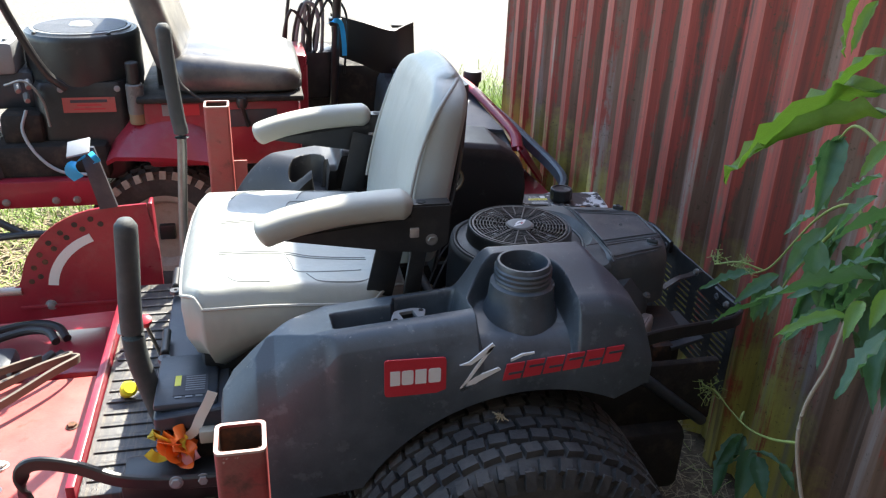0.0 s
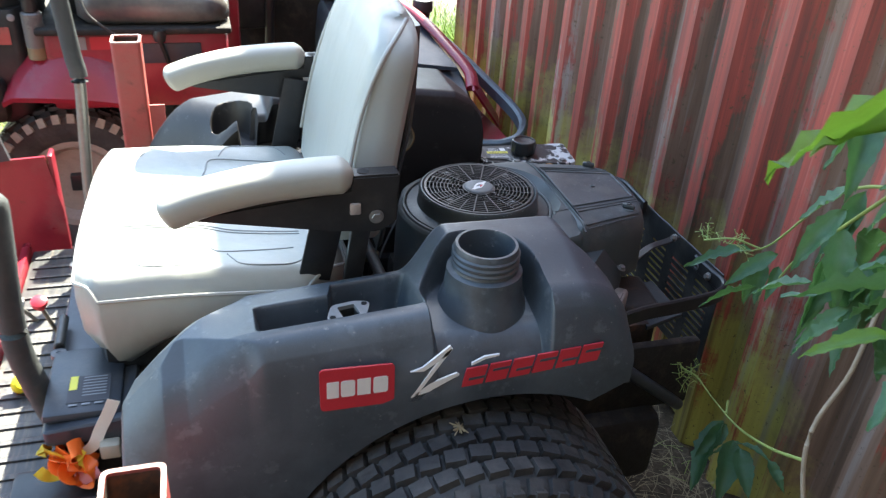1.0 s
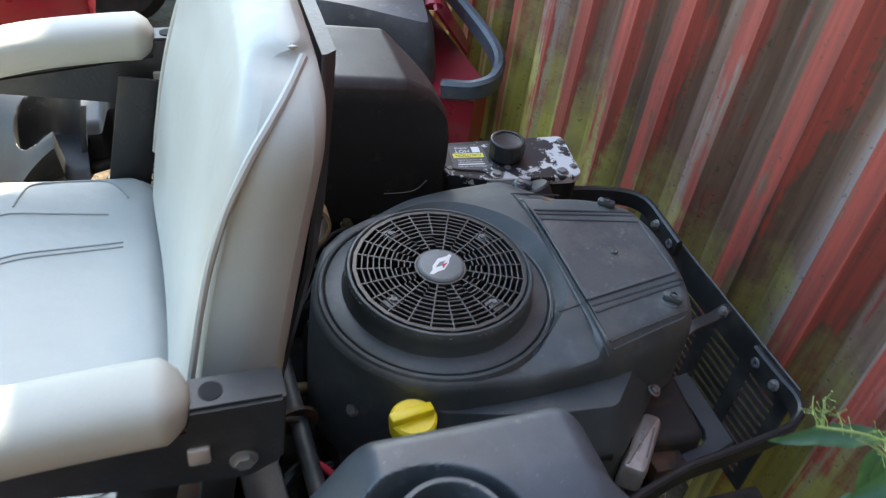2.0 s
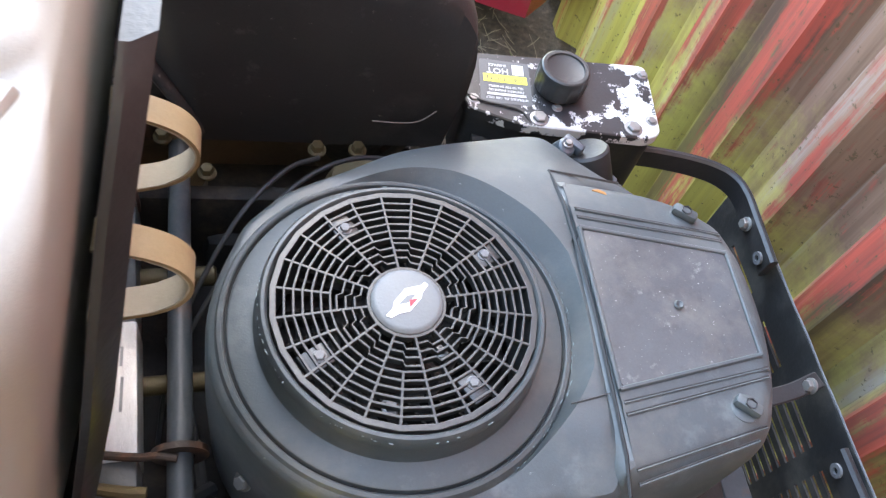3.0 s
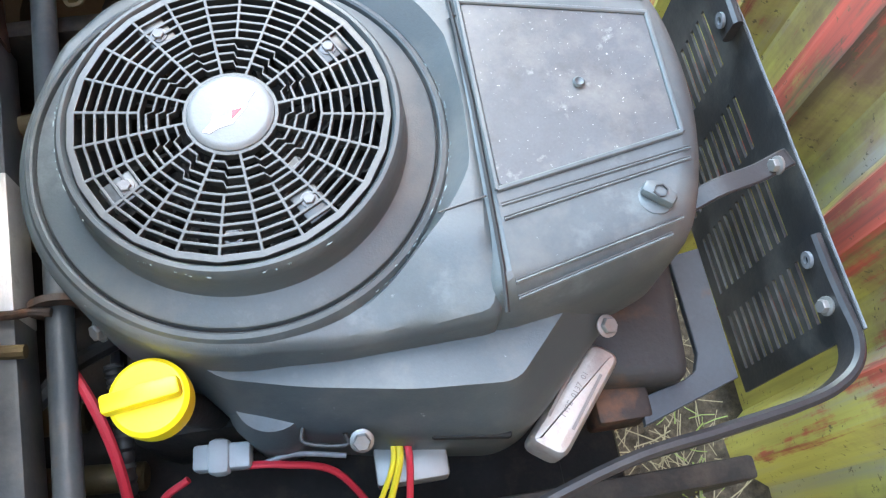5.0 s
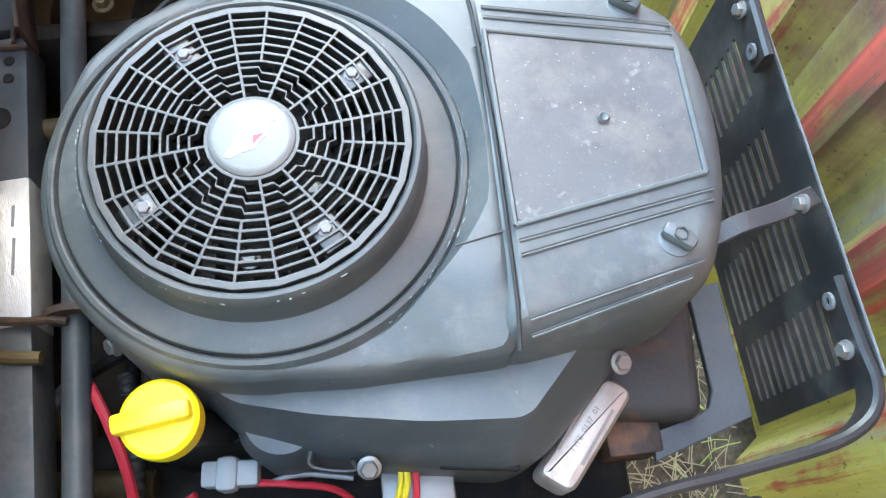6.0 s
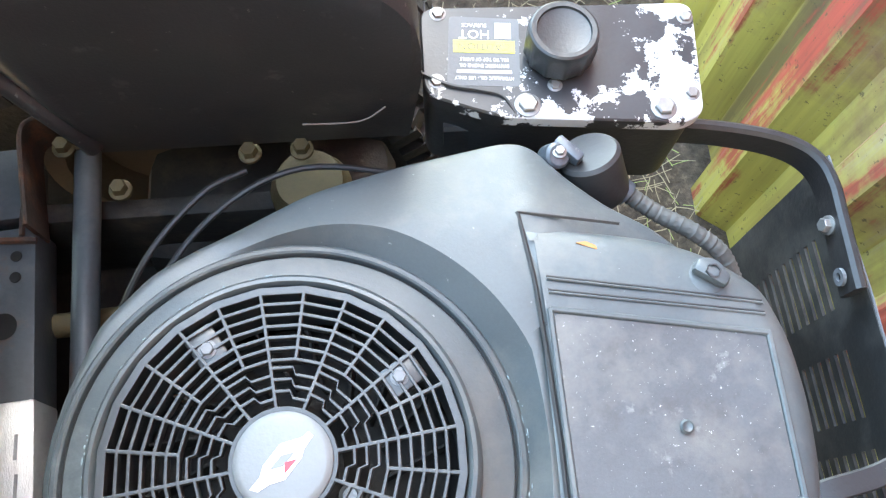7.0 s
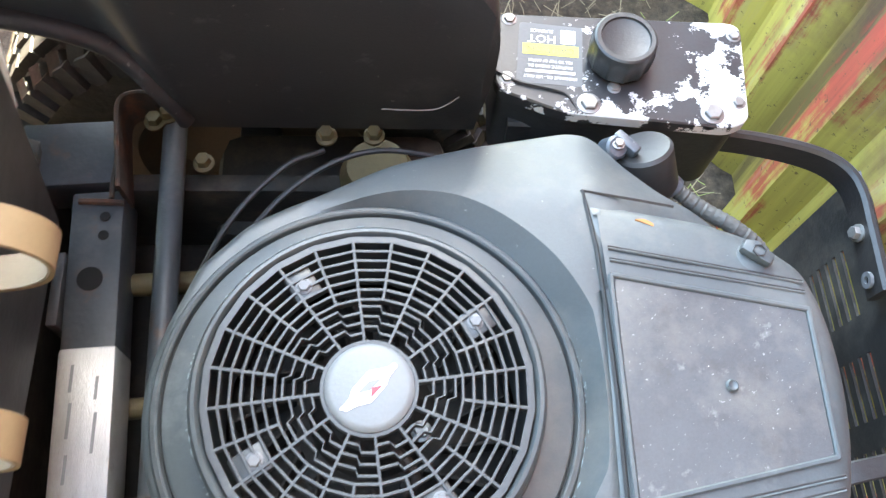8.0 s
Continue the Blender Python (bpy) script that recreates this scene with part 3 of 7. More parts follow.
# Unseen wall, added only to block sky from behind and darken sides.
tagged(part("wall_5", box(-0.40, -4.00, 4.20, 12.0, 0.05, 8.6, 0.002), sky_block_dark), "unseen tall dark wall added behind the yard to block skylight", "wall", kind="structure")
tagged(part("roof", box(2.62, -0.67, 3.015, 3.94, 5.46, 0.03, 0.004), galvanised), "plain flat metal shed roof", "roof", kind="structure")
tagged(part("trim", box(0.60, -0.67, 3.032, 0.09, 5.46, 0.036, 0.004), galvanised), "plain metal capping along the wall top", "capping", kind="structure")

# ---- the grey-seated mower ----
mower = thing("riding_mower", (-0.16, 0, 0), "black and red zero-turn mower with pale grey seat", "riding mower")


def side_tank(side, name, label):
    """A moulded side tank: a height field for the top with its hollows, and walls that follow the wheel arch."""
    near = side < 0
    nu, nv = (400, 112) if near else (230, 64)
    width = 0.192

    def ends(v):
        if near:
            return -0.50 - 0.130 * min(1, v / 0.14), lerp_list([0, 0.072, 0.085, 0.10, 0.125, width], [0.030, 0.034, 0.045, 0.060, 0.072, 0.074], v)
        return -0.50 - 0.125 * smooth_step(0, width, v), 0.092 - 0.035 * smooth_step(0.06, width, v)

    def top(x, v):
        a, b = ends(v)
        z = lerp_list([-0.64, -0.58, -0.52, -0.45, -0.22, 0.14], [0.690, 0.716, 0.735, 0.748, 0.768, 0.770], x)
        z -= 0.036 * (1 - min(1, v / 0.15)) * (1 - smooth_step(-0.20, -0.13, x)) * smooth_step(-0.56, -0.46, x)
        hump = smooth_step(-0.232, -0.160, x)
        z += (0.810 - 0.026 * smooth_step(0.0, 0.08, x) - z) * hump
        z -= 0.026 * smooth_step(0.05, 0.17, v) * hump
        if not near:
            z = lerp_list([-0.64, -0.52, -0.40, -0.372, -0.36, -0.1, 0.03, 0.09, 0.14], [0.690, 0.725, 0.742, 0.742, 0.778, 0.790, 0.776, 0.745, 0.70], x)
        if near:
            side_in = 0.064 - 0.038 * smooth_step(-0.346, -0.334, x)
            m = smooth_step(-0.452, -0.438, x) * (1 - smooth_step(-0.240, -0.222, x)) * smooth_step(side_in, side_in + 0.014, v) * (1 - smooth_step(0.138, 0.152, v))
            rib = 0.005 * max(0.0, 1 - abs((x % 0.034) - 0.017) / 0.007)
            z = z * (1 - m) + (0.676 + rib) * m
            d = math.hypot(x + 0.136, min(v - 0.126, 0))
            m = 1 - smooth_step(0.076, 0.088, d)
            z = z * (1 - m) + (0.732 - 0.010 * smooth_step(0.10, 0.18, v)) * m
        else:
            d = math.hypot(x + 0.44, v - 0.062)
            m = 1 - smooth_step(0.036, 0.044, d)
            open_side = 1 - smooth_step(0.014, 0.02, abs(x + 0.41)) if v < 0.05 else 0
            m = max(m, open_side * (1 - smooth_step(0.05, 0.055, v)))
            z = z * (1 - m) + 0.672 * m
        if near:
            z -= 0.62 * max(0.0, 0.055 - (x - a))
            z -= 0.8 * max(0.0, v - 0.120 - 0.55 * max(0.0, x + 0.545)) * (1 - smooth_step(-0.47, -0.44, x))
        else:
            front = max(0.0, 1 - (x - a) / 0.11)
            z -= 0.085 * front**2
        rear = max(0.0, 1 - (b - x) / 0.03)
        z -= 0.02 * rear**2
        outer = max(0.0, 1 - (width - v) / 0.032)
        z -= 0.024 * outer**2
        inner = max(0.0, 1 - v / 0.018)
        return z - 0.012 * inner**2

    def low(x):
        arch = 0.30 + math.sqrt(max(0.0, 0.335**2 - (x + (0.125 if near else 0.16)) ** 2))
        return max(lerp_list([-0.66, -0.50, -0.42], [0.47, 0.46, 0.47], x), arch if x > -0.45 else 0, lerp_list([-0.05, 0.02, 0.13], [0.0, 0.60, 0.655], x))

    bm = bmesh.new()
    grid = []
    for i in range(nu + 1):
        row = []
        for j in range(nv + 1):
            v = width * j / nv
            a, b = ends(v)
            q = -0.66 + 0.80 * i / nu
            x = a + (-0.47 - a) * (q + 0.66) / 0.19 if q < -0.47 else (q if q < 0.06 else 0.06 + (b - 0.06) * (q - 0.06) / 0.08)
            row.append(bm.verts.new((x, side * (0.275 + v), top(x, v))))
        grid.append(row)
    for i in range(nu):
        for j in range(nv):
            f = (grid[i][j], grid[i + 1][j], grid[i + 1][j + 1], grid[i][j + 1])
            bm.faces.new(f if side > 0 else f[::-1])
    rim = [grid[i][nv] for i in range(nu)] + [grid[nu][j] for j in range(nv, 0, -1)] + [grid[i][0] for i in range(nu, 0, -1)] + [grid[0][j] for j in range(nv)]
    kinds = ["o"] * nu + ["r"] * nv + ["i"] * nu + ["f"] * nv
    rows = [rim]
    steps = 9
    for s in range(1, steps + 1):
        t = s / steps
        ring = []
        for v0, kd in zip(rim, kinds):
            x, y, z = v0.co
            zb = low(x) if kd != "i" else (0.50 if near else 0.530 + 0.125 * math.sqrt(max(0.0, 1 - ((x + 0.335) / 0.160) ** 2)))
            bulge = math.sin(min(1, t * 1.6) * math.pi / 2)
            oy = side * 0.020 * bulge if kd == "o" else (0.016 * t * t + 0.024 * bulge * (1 - smooth_step(-0.225, -0.178, x)) if kd == "i" and not near else 0)
            ox = -0.015 * bulge + 0.05 * t * t if kd == "f" else (0.008 * bulge if kd == "r" else 0)
            share = (abs(y) - 0.275) / width
            if kd in "fr":
                oy = side * 0.020 * bulge * share**3
            if kd == "o":
                ends_near = max(0.0, 1 - (x + 0.62) / 0.05)
                ox = (-0.015 * bulge + 0.05 * t * t) * min(1, ends_near)
            ring.append(bm.verts.new((x + ox, y + oy, z + (zb - z) * t)))
        rows.append(ring)
    n = len(rim)
    for a, b in zip(rows, rows[1:]):
        for k in range(n):
            bm.faces.new((a[k], a[(k + 1) % n], b[(k + 1) % n], b[k]))
    base = rows[-1]
    inner = lambda i: base[2 * nu + nv - i]  # noqa: E731
    for i in range(1, nu - 1):
        bm.faces.new((base[i], base[i + 1], inner(i + 1), inner(i)))
    bm.faces.new([base[k] for k in range(nu - 1, nu + nv + 2)])
    bm.faces.new([base[k] for k in range(2 * nu + nv - 1, n)] + [base[0], base[1]])
    bmesh.ops.recalc_face_normals(bm, faces=bm.faces[:])
    # The far tank takes the plastic with shade in its colour.
    return part(name, bm, tank_plastic if near else shaded_tank_plastic, mower, label, smooth=50)


stand(0.005, -0.008, -0.024)
left_tank = side_tank(-1, "fuel_tank", "dusty black moulded tank with a tool hollow and open filler neck")
stand()
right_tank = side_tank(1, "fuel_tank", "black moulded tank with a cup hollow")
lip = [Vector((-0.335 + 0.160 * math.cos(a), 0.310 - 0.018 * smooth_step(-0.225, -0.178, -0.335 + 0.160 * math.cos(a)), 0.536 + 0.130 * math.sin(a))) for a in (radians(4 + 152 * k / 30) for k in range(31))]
part("arch_lip", sweep(lip, [(0.012 * math.cos(a), 0.009 * math.sin(a)) for a in (2 * math.pi * k / 12 for k in range(12))]), shaded_tank_plastic, right_tank, "rounded lip of the wheel arch in the shaded tone", smooth=60)
scratch = spline([(0.005, 0.2735, 0.590), (0.035, 0.2732, 0.589), (0.055, 0.2735, 0.592), (0.072, 0.276, 0.606)], 6)
part("scratch", sweep(scratch, circle(0.0007, 5)), stamp_grey, right_tank, "thin pale scratch")


def filler_neck():
    cx, cy = -0.126, -0.382
    prof = [(0.068, 0.712), (0.066, 0.722), (0.064, 0.735), (0.058, 0.752), (0.0555, 0.775), (0.0545, 0.786), (0.0475, 0.789)]
    for k in range(3):
        z = 0.793 + 0.009 * k
        prof += [(0.0465, z), (0.0490, z + 0.002), (0.0490, z + 0.004), (0.0465, z + 0.0065)]
    prof += [(0.0460, 0.822), (0.0445, 0.826), (0.0405, 0.826), (0.0390, 0.822), (0.0385, 0.60), (0.0, 0.585)]
    part("filler_neck", lathe(prof, 56, pose(cx, cy, 0)), tank_plastic, left_tank, "threaded open filler neck")


stand(0.005, -0.008, -0.024)
filler_neck()
stand()


# decals on the outer face, drawn as plain shapes in their colours
def decal(outline, y, material, name, parent, label=""):
    bm = bmesh.new()
    a = [bm.verts.new((p[0], y, p[1])) for p in outline]
    b = [bm.verts.new((p[0], y + 0.003, p[1])) for p in outline]
    n = len(a)
    bm.faces.new(a)
    for k in range(n):
        bm.faces.new((a[k], b[k], b[(k + 1) % n], a[(k + 1) % n]))
    bmesh.ops.recalc_face_normals(bm, faces=bm.faces[:])
    return part(name, bm, material, parent, label)


# seat
def seat():
    holder = part("seat_base", box(-0.49, 0, 0.565, 0.38, 0.40, 0.09, 0.02), black_steel, mower)
    # Dark box added to fill the shaded gap under the seat.
    part("seat_gap_filler", box(-0.50, 0, 0.42, 0.36, 0.62, 0.22, 0.02), dark_grime_and_gaps, mower)
    bm = bmesh.new()
    nx, ny = 80, 72
    x0, x1, hw = -0.705, -0.300, 0.245

    def top(x, y):
        u, v = (x - x0) / (x1 - x0), abs(y) / hw
        z = 0.722 + 0.010 * smooth_step(0.55, 0.92, v) - 0.012 * smooth_step(0.3, 0.9, u)
        z -= max(0.030 * max(0, 1 - u / 0.11) ** 2, 0.018 * max(0, (v - 0.91) / 0.09) ** 2)
        z -= 0.02 * max(0, (u - 0.9) / 0.1) ** 2
        return z

    grid = []
    for i in range(nx + 1):
        s = i / nx
        row = []
        for j in range(ny + 1):
            t = -1 + 2 * j / ny
            e = 0.034
            corner = max(0, abs(t) - 0.60) / 0.40
            xa = x0 + e * corner**2.2 + 0.012 * t * t
            xb = x1 - 0.07 * corner**2.2
            x = xa + (xb - xa) * s
            row.append(bm.verts.new((x, t * hw, top(x, t * hw))))
        grid.append(row)
    for i in range(nx):
        for j in range(ny):
            bm.faces.new((grid[i][j], grid[i + 1][j], grid[i + 1][j + 1], grid[i][j + 1]))
    rim = [grid[i][ny] for i in range(nx)] + [grid[nx][j] for j in range(ny, 0, -1)] + [grid[i][0] for i in range(nx, 0, -1)] + [grid[0][j] for j in range(ny)]
    rows = [rim]
    for out, dz in ((0.010, 0.012), (0.012, 0.03), (0.008, 0.06), (-0.012, 0.085), (-0.04, 0.098)):
        ring = []
        for v0 in rim:
            d = Vector((v0.co.x + 0.5, v0.co.y, 0))
            d.normalize()
            front = smooth_step(-0.55, -0.70, v0.co.x)
            ring.append(bm.verts.new(v0.co + d * out - Vector((0, 0, dz * (1.15 + 0.55 * front * smooth_step(0.012, 0.05, dz))))))
        rows.append(ring)
    for a, b in zip(rows, rows[1:]):
        for k in range(len(rim)):
            bm.faces.new((a[k], a[(k + 1) % len(rim)], b[(k + 1) % len(rim)], b[k]))
    bm.faces.new(rows[-1])
    bmesh.ops.recalc_face_normals(bm, faces=bm.faces[:])
    line = [v.co.copy() for v in rows[1]]
    cushion = part("seat_cushion", bm, vinyl, mower, "pale grey vinyl seat cushion with stitched panels, sun-bleached", smooth=60)
    part("piping", sweep(line + [line[0]], circle(0.0032, 6)), piping, cushion)
    for seam in ([(-0.478, 0.185), (-0.470, 0.205), (-0.457, 0.222), (-0.415, 0.226), (-0.374, 0.222), (-0.352, 0.190)], [(-0.640, 0.070), (-0.575, 0.074), (-0.515, 0.081), (-0.470, 0.098), (-0.420, 0.104), (-0.360, 0.108)],
                 [(-0.640, 0.078), (-0.575, 0.082), (-0.517, 0.089), (-0.472, 0.106), (-0.420, 0.112), (-0.360, 0.116)], [(-0.515, 0.089), (-0.505, 0.130), (-0.494, 0.172), (-0.435, 0.172), (-0.375, 0.166)], [(-0.620, 0.190), (-0.600, 0.215), (-0.545, 0.222)]):
        for s in (-1, 1):
            pts = [Vector((x, s * y, top(x, y) + 0.0003)) for x, y in (lambda q: [(v.x, v.y) for v in q])(spline([(x, y, 0) for x, y in seam], 4))]
            part("stitching", sweep(pts, circle(0.0013, 6)), seam_grey, cushion)

    # backrest: a padded slab leaning back
    bm = bmesh.new()
    rows = []
    nz, ny = 36, 36

    def half(z):
        """Half the backrest's width at a height."""
        return (0.222 - 0.030 * smooth_step(0.80, 1.0, z)) * max(0.34, 1 - max(0.0, (z - 0.92) / 0.153) ** 7.0) ** 0.5

    for side in (0, 1):
        g = []
        for i in range(nz + 1):
            s = 1 - (1 - i / nz) ** 1.7
            z = 0.735 + 0.337 * s
            xf = lerp_list([0.735, 0.85, 0.88, 0.93, 0.98, 1.03, 1.055, 1.066, 1.072], [-0.322, -0.300, -0.294, -0.282, -0.268, -0.250, -0.236, -0.222, -0.205], z)
            xb = lerp_list([0.735, 0.84, 0.89, 0.97, 1.02, 1.045, 1.06, 1.068, 1.072], [-0.237, -0.221, -0.211, -0.194, -0.184, -0.180, -0.180, -0.184, -0.190], z)
            hw = half(z)
            hw *= 1 - 0.14 * max(0, (0.25 - s) / 0.25) ** 2
            row = []
            for j in range(ny + 1):
                t = math.sin(math.pi / 2 * (-1 + 2 * j / ny))
                edge = max(0, (abs(t) - 0.86) / 0.14) ** 2 * 0.012
                x = xf + edge + 0.010 * (1 - t * t) - 0.005 * (1 - abs(t) ** 6) if side == 0 else xb - edge + 0.012 * (1 - t * t) * (1 - s**4)
                row.append(bm.verts.new((x, t * hw, z + 0.006 * (1 - t * t) * s**6)))
            g.append(row)
        rows.append(g)
    for g, flip in zip(rows, (True, False)):
        for a, b in zip(g, g[1:]):
            for k in range(ny):
                f = (a[k], a[k + 1], b[k + 1], b[k])
                bm.faces.new(f if flip else f[::-1])
    rim = lambda g: [r[0] for r in g] + g[-1][1:] + [r[-1] for r in g[-2::-1]] + g[0][-2:0:-1]  # noqa: E731
    a, b = rim(rows[0]), rim(rows[1])
    for k in range(len(a)):
        bm.faces.new((a[k], a[(k + 1) % len(a)], b[(k + 1) % len(a)], b[k]))
    bmesh.ops.recalc_face_normals(bm, faces=bm.faces[:])
    back = part("backrest", bm, vinyl, mower, "pale grey vinyl backrest with piped edges", smooth=50)
    for side in (-1, 1):
        seam = [(lerp_list([0.76, 0.85, 0.88, 0.93, 0.98, 1.01, 1.03, 1.045, 1.056, 1.064], [-0.314, -0.297, -0.291, -0.279, -0.262, -0.249, -0.237, -0.222, -0.206, -0.190], z), side * (half(z) + 0.0008), z) for z in (0.76, 0.80, 0.85, 0.90, 0.94, 0.98, 1.01, 1.03, 1.045, 1.056, 1.064)]
        part("piping", sweep(spline([Vector(p) for p in seam], 5), circle(0.0036, 8)), piping, back)
    shell = bmesh.new()
    g0, g1 = [], []
    for i in range(nz + 1):
        s = i / nz
        z = 0.69 + 0.350 * s
        xr = lerp_list([0, 0.25, 0.55, 0.85, 1], [-0.225, -0.207, -0.186, -0.168, -0.157], s)
        hw = 0.150 * (1 - max(0, (s - 0.5) / 0.5) ** 2 * 0.55)
        g0.append([shell.verts.new((xr - 0.010, t * hw, z)) for t in (-1, -0.9, 0, 0.9, 1)])
        g1.append([shell.verts.new((xr + (0.003 if abs(t) < 1 else -0.006), t * hw, z)) for t in (-1, -0.9, 0, 0.9, 1)])
    for g in (g0, g1):
        for a, b in zip(g, g[1:]):
            for k in range(4):
                shell.faces.new((a[k], a[k + 1], b[k + 1], b[k]))
    a, b = rim(g0), rim(g1)
    for k in range(len(a)):
        shell.faces.new((a[k], a[(k + 1) % len(a)], b[(k + 1) % len(a)], b[k]))
    bmesh.ops.recalc_face_normals(shell, faces=shell.faces[:])
    part("back_shell", shell, black_steel, back, "black seat back shell")

    # armrests on steel brackets
    for s in (-1, 1):
        y = 0.272 * s
        line = spline([(-0.298, y, 0.890), (-0.36, y, 0.888), (-0.43, y, 0.882), (-0.50, y, 0.868), (-0.545, y, 0.853), (-0.562, y, 0.845)], 10)
        sec = [(0.031 * math.copysign(abs(math.cos(a)) ** 0.7, math.cos(a)), 0.0235 * math.copysign(abs(math.sin(a)) ** 0.7, math.sin(a))) for a in (2 * math.pi * k / 24 for k in range(24))]

        def bulk(t):
            return 0.25 + 0.75 * min(1.0, (t / 0.06) ** 0.5 if t < 0.06 else 1) if t < 0.5 else math.sqrt(max(0.03, 1 - max(0, (t - 0.80) / 0.20) ** 2.2))

        pad = part("armrest", sweep(line, sec, scale=bulk), arm_foam, mower, "worn pale grey foam armrest", smooth=70)
        arm = bmesh.new()
        side = [(-0.232, 0.892), (-0.302, 0.892), (-0.305, 0.872), (-0.52, 0.846), (-0.52, 0.838), (-0.33, 0.806), (-0.262, 0.800), (-0.236, 0.815)]
        a = [arm.verts.new((x, y - 0.016, z)) for x, z in side]
        b = [arm.verts.new((x, y + 0.016, z)) for x, z in side]
        arm.faces.new(a)
        arm.faces.new(b[::-1])
        for k in range(len(a)):
            arm.faces.new((a[k], b[k], b[(k + 1) % len(a)], a[(k + 1) % len(a)]))
        bmesh.ops.recalc_face_normals(arm, faces=arm.faces[:])
        bmesh.ops.bevel(arm, geom=arm.edges[:], offset=0.003, segments=2, affect="EDGES")
        br = part("arm_bracket", arm, black_steel, mower)
        yo = y + 0.0165 * s
        part("bolt", hex_bolt((-0.266, y - 0.0165, 0.827) if s < 0 else (-0.266, yo, 0.827), 0.008, 0.006, (0, s, 0)), zinc, br)
        part("latch", box(-0.297, y - 0.017 if s < 0 else y - 0.017, 0.842, 0.016, 0.006, 0.018, 0.002), alloy, br)
        part("pivot_hole", lathe([(0.0, 0.0), (0.0085, 0.0), (0.0085, 0.0008), (0, 0.0008)], 20, pose(-0.284, y, 0.892)), hole_black, br)
        part("side_plate", box(-0.335, 0.238 * s, 0.775, 0.050, 0.005, 0.16, 0.002, (0, 12, 0)), black_steel, mower)
        part("seat_post", box(-0.285, 0.235 * s, 0.735, 0.03, 0.012, 0.16, 0.003, (0, 8, 0)), black_steel, mower)
    return cushion, back


stand(0.005, -0.011, -0.019)
cushion, backrest = seat()
stand()


# engine
HUB_Z = 0.690


def hole_plate(ni, nj, hole, top, low, closed=False):
    """A pierced plate in one connected mesh: ni x nj corners, cells left out where hole(i, j)."""
    bm = bmesh.new()
    cache = {}

    def corner(i, j, face):
        key = (i, j % nj if closed else j, face)
        if key not in cache:
            cache[key] = bm.verts.new((top if face else low)(key[0], key[1]))
        return cache[key]

    nc = nj if closed else nj - 1
    solid = lambda i, j: 0 <= i < ni - 1 and (closed or 0 <= j < nc) and not hole(i, j % nc)  # noqa: E731
    for i in range(ni - 1):
        for j in range(nc):
            if not solid(i, j):
                continue
            q = [(i, j), (i + 1, j), (i + 1, j + 1), (i, j + 1)]
            bm.faces.new([corner(*c, 1) for c in q])
            bm.faces.new([corner(*c, 0) for c in q[::-1]])
            for (a, b), other in (((q[0], q[1]), (i, j - 1)), ((q[1], q[2]), (i + 1, j)), ((q[2], q[3]), (i, j + 1)), ((q[3], q[0]), (i - 1, j))):
                if not solid(*other):
                    bm.faces.new([corner(*b, 1), corner(*a, 1), corner(*a, 0), corner(*b, 0)])
    bmesh.ops.recalc_face_normals(bm, faces=bm.faces[:])
    return bm


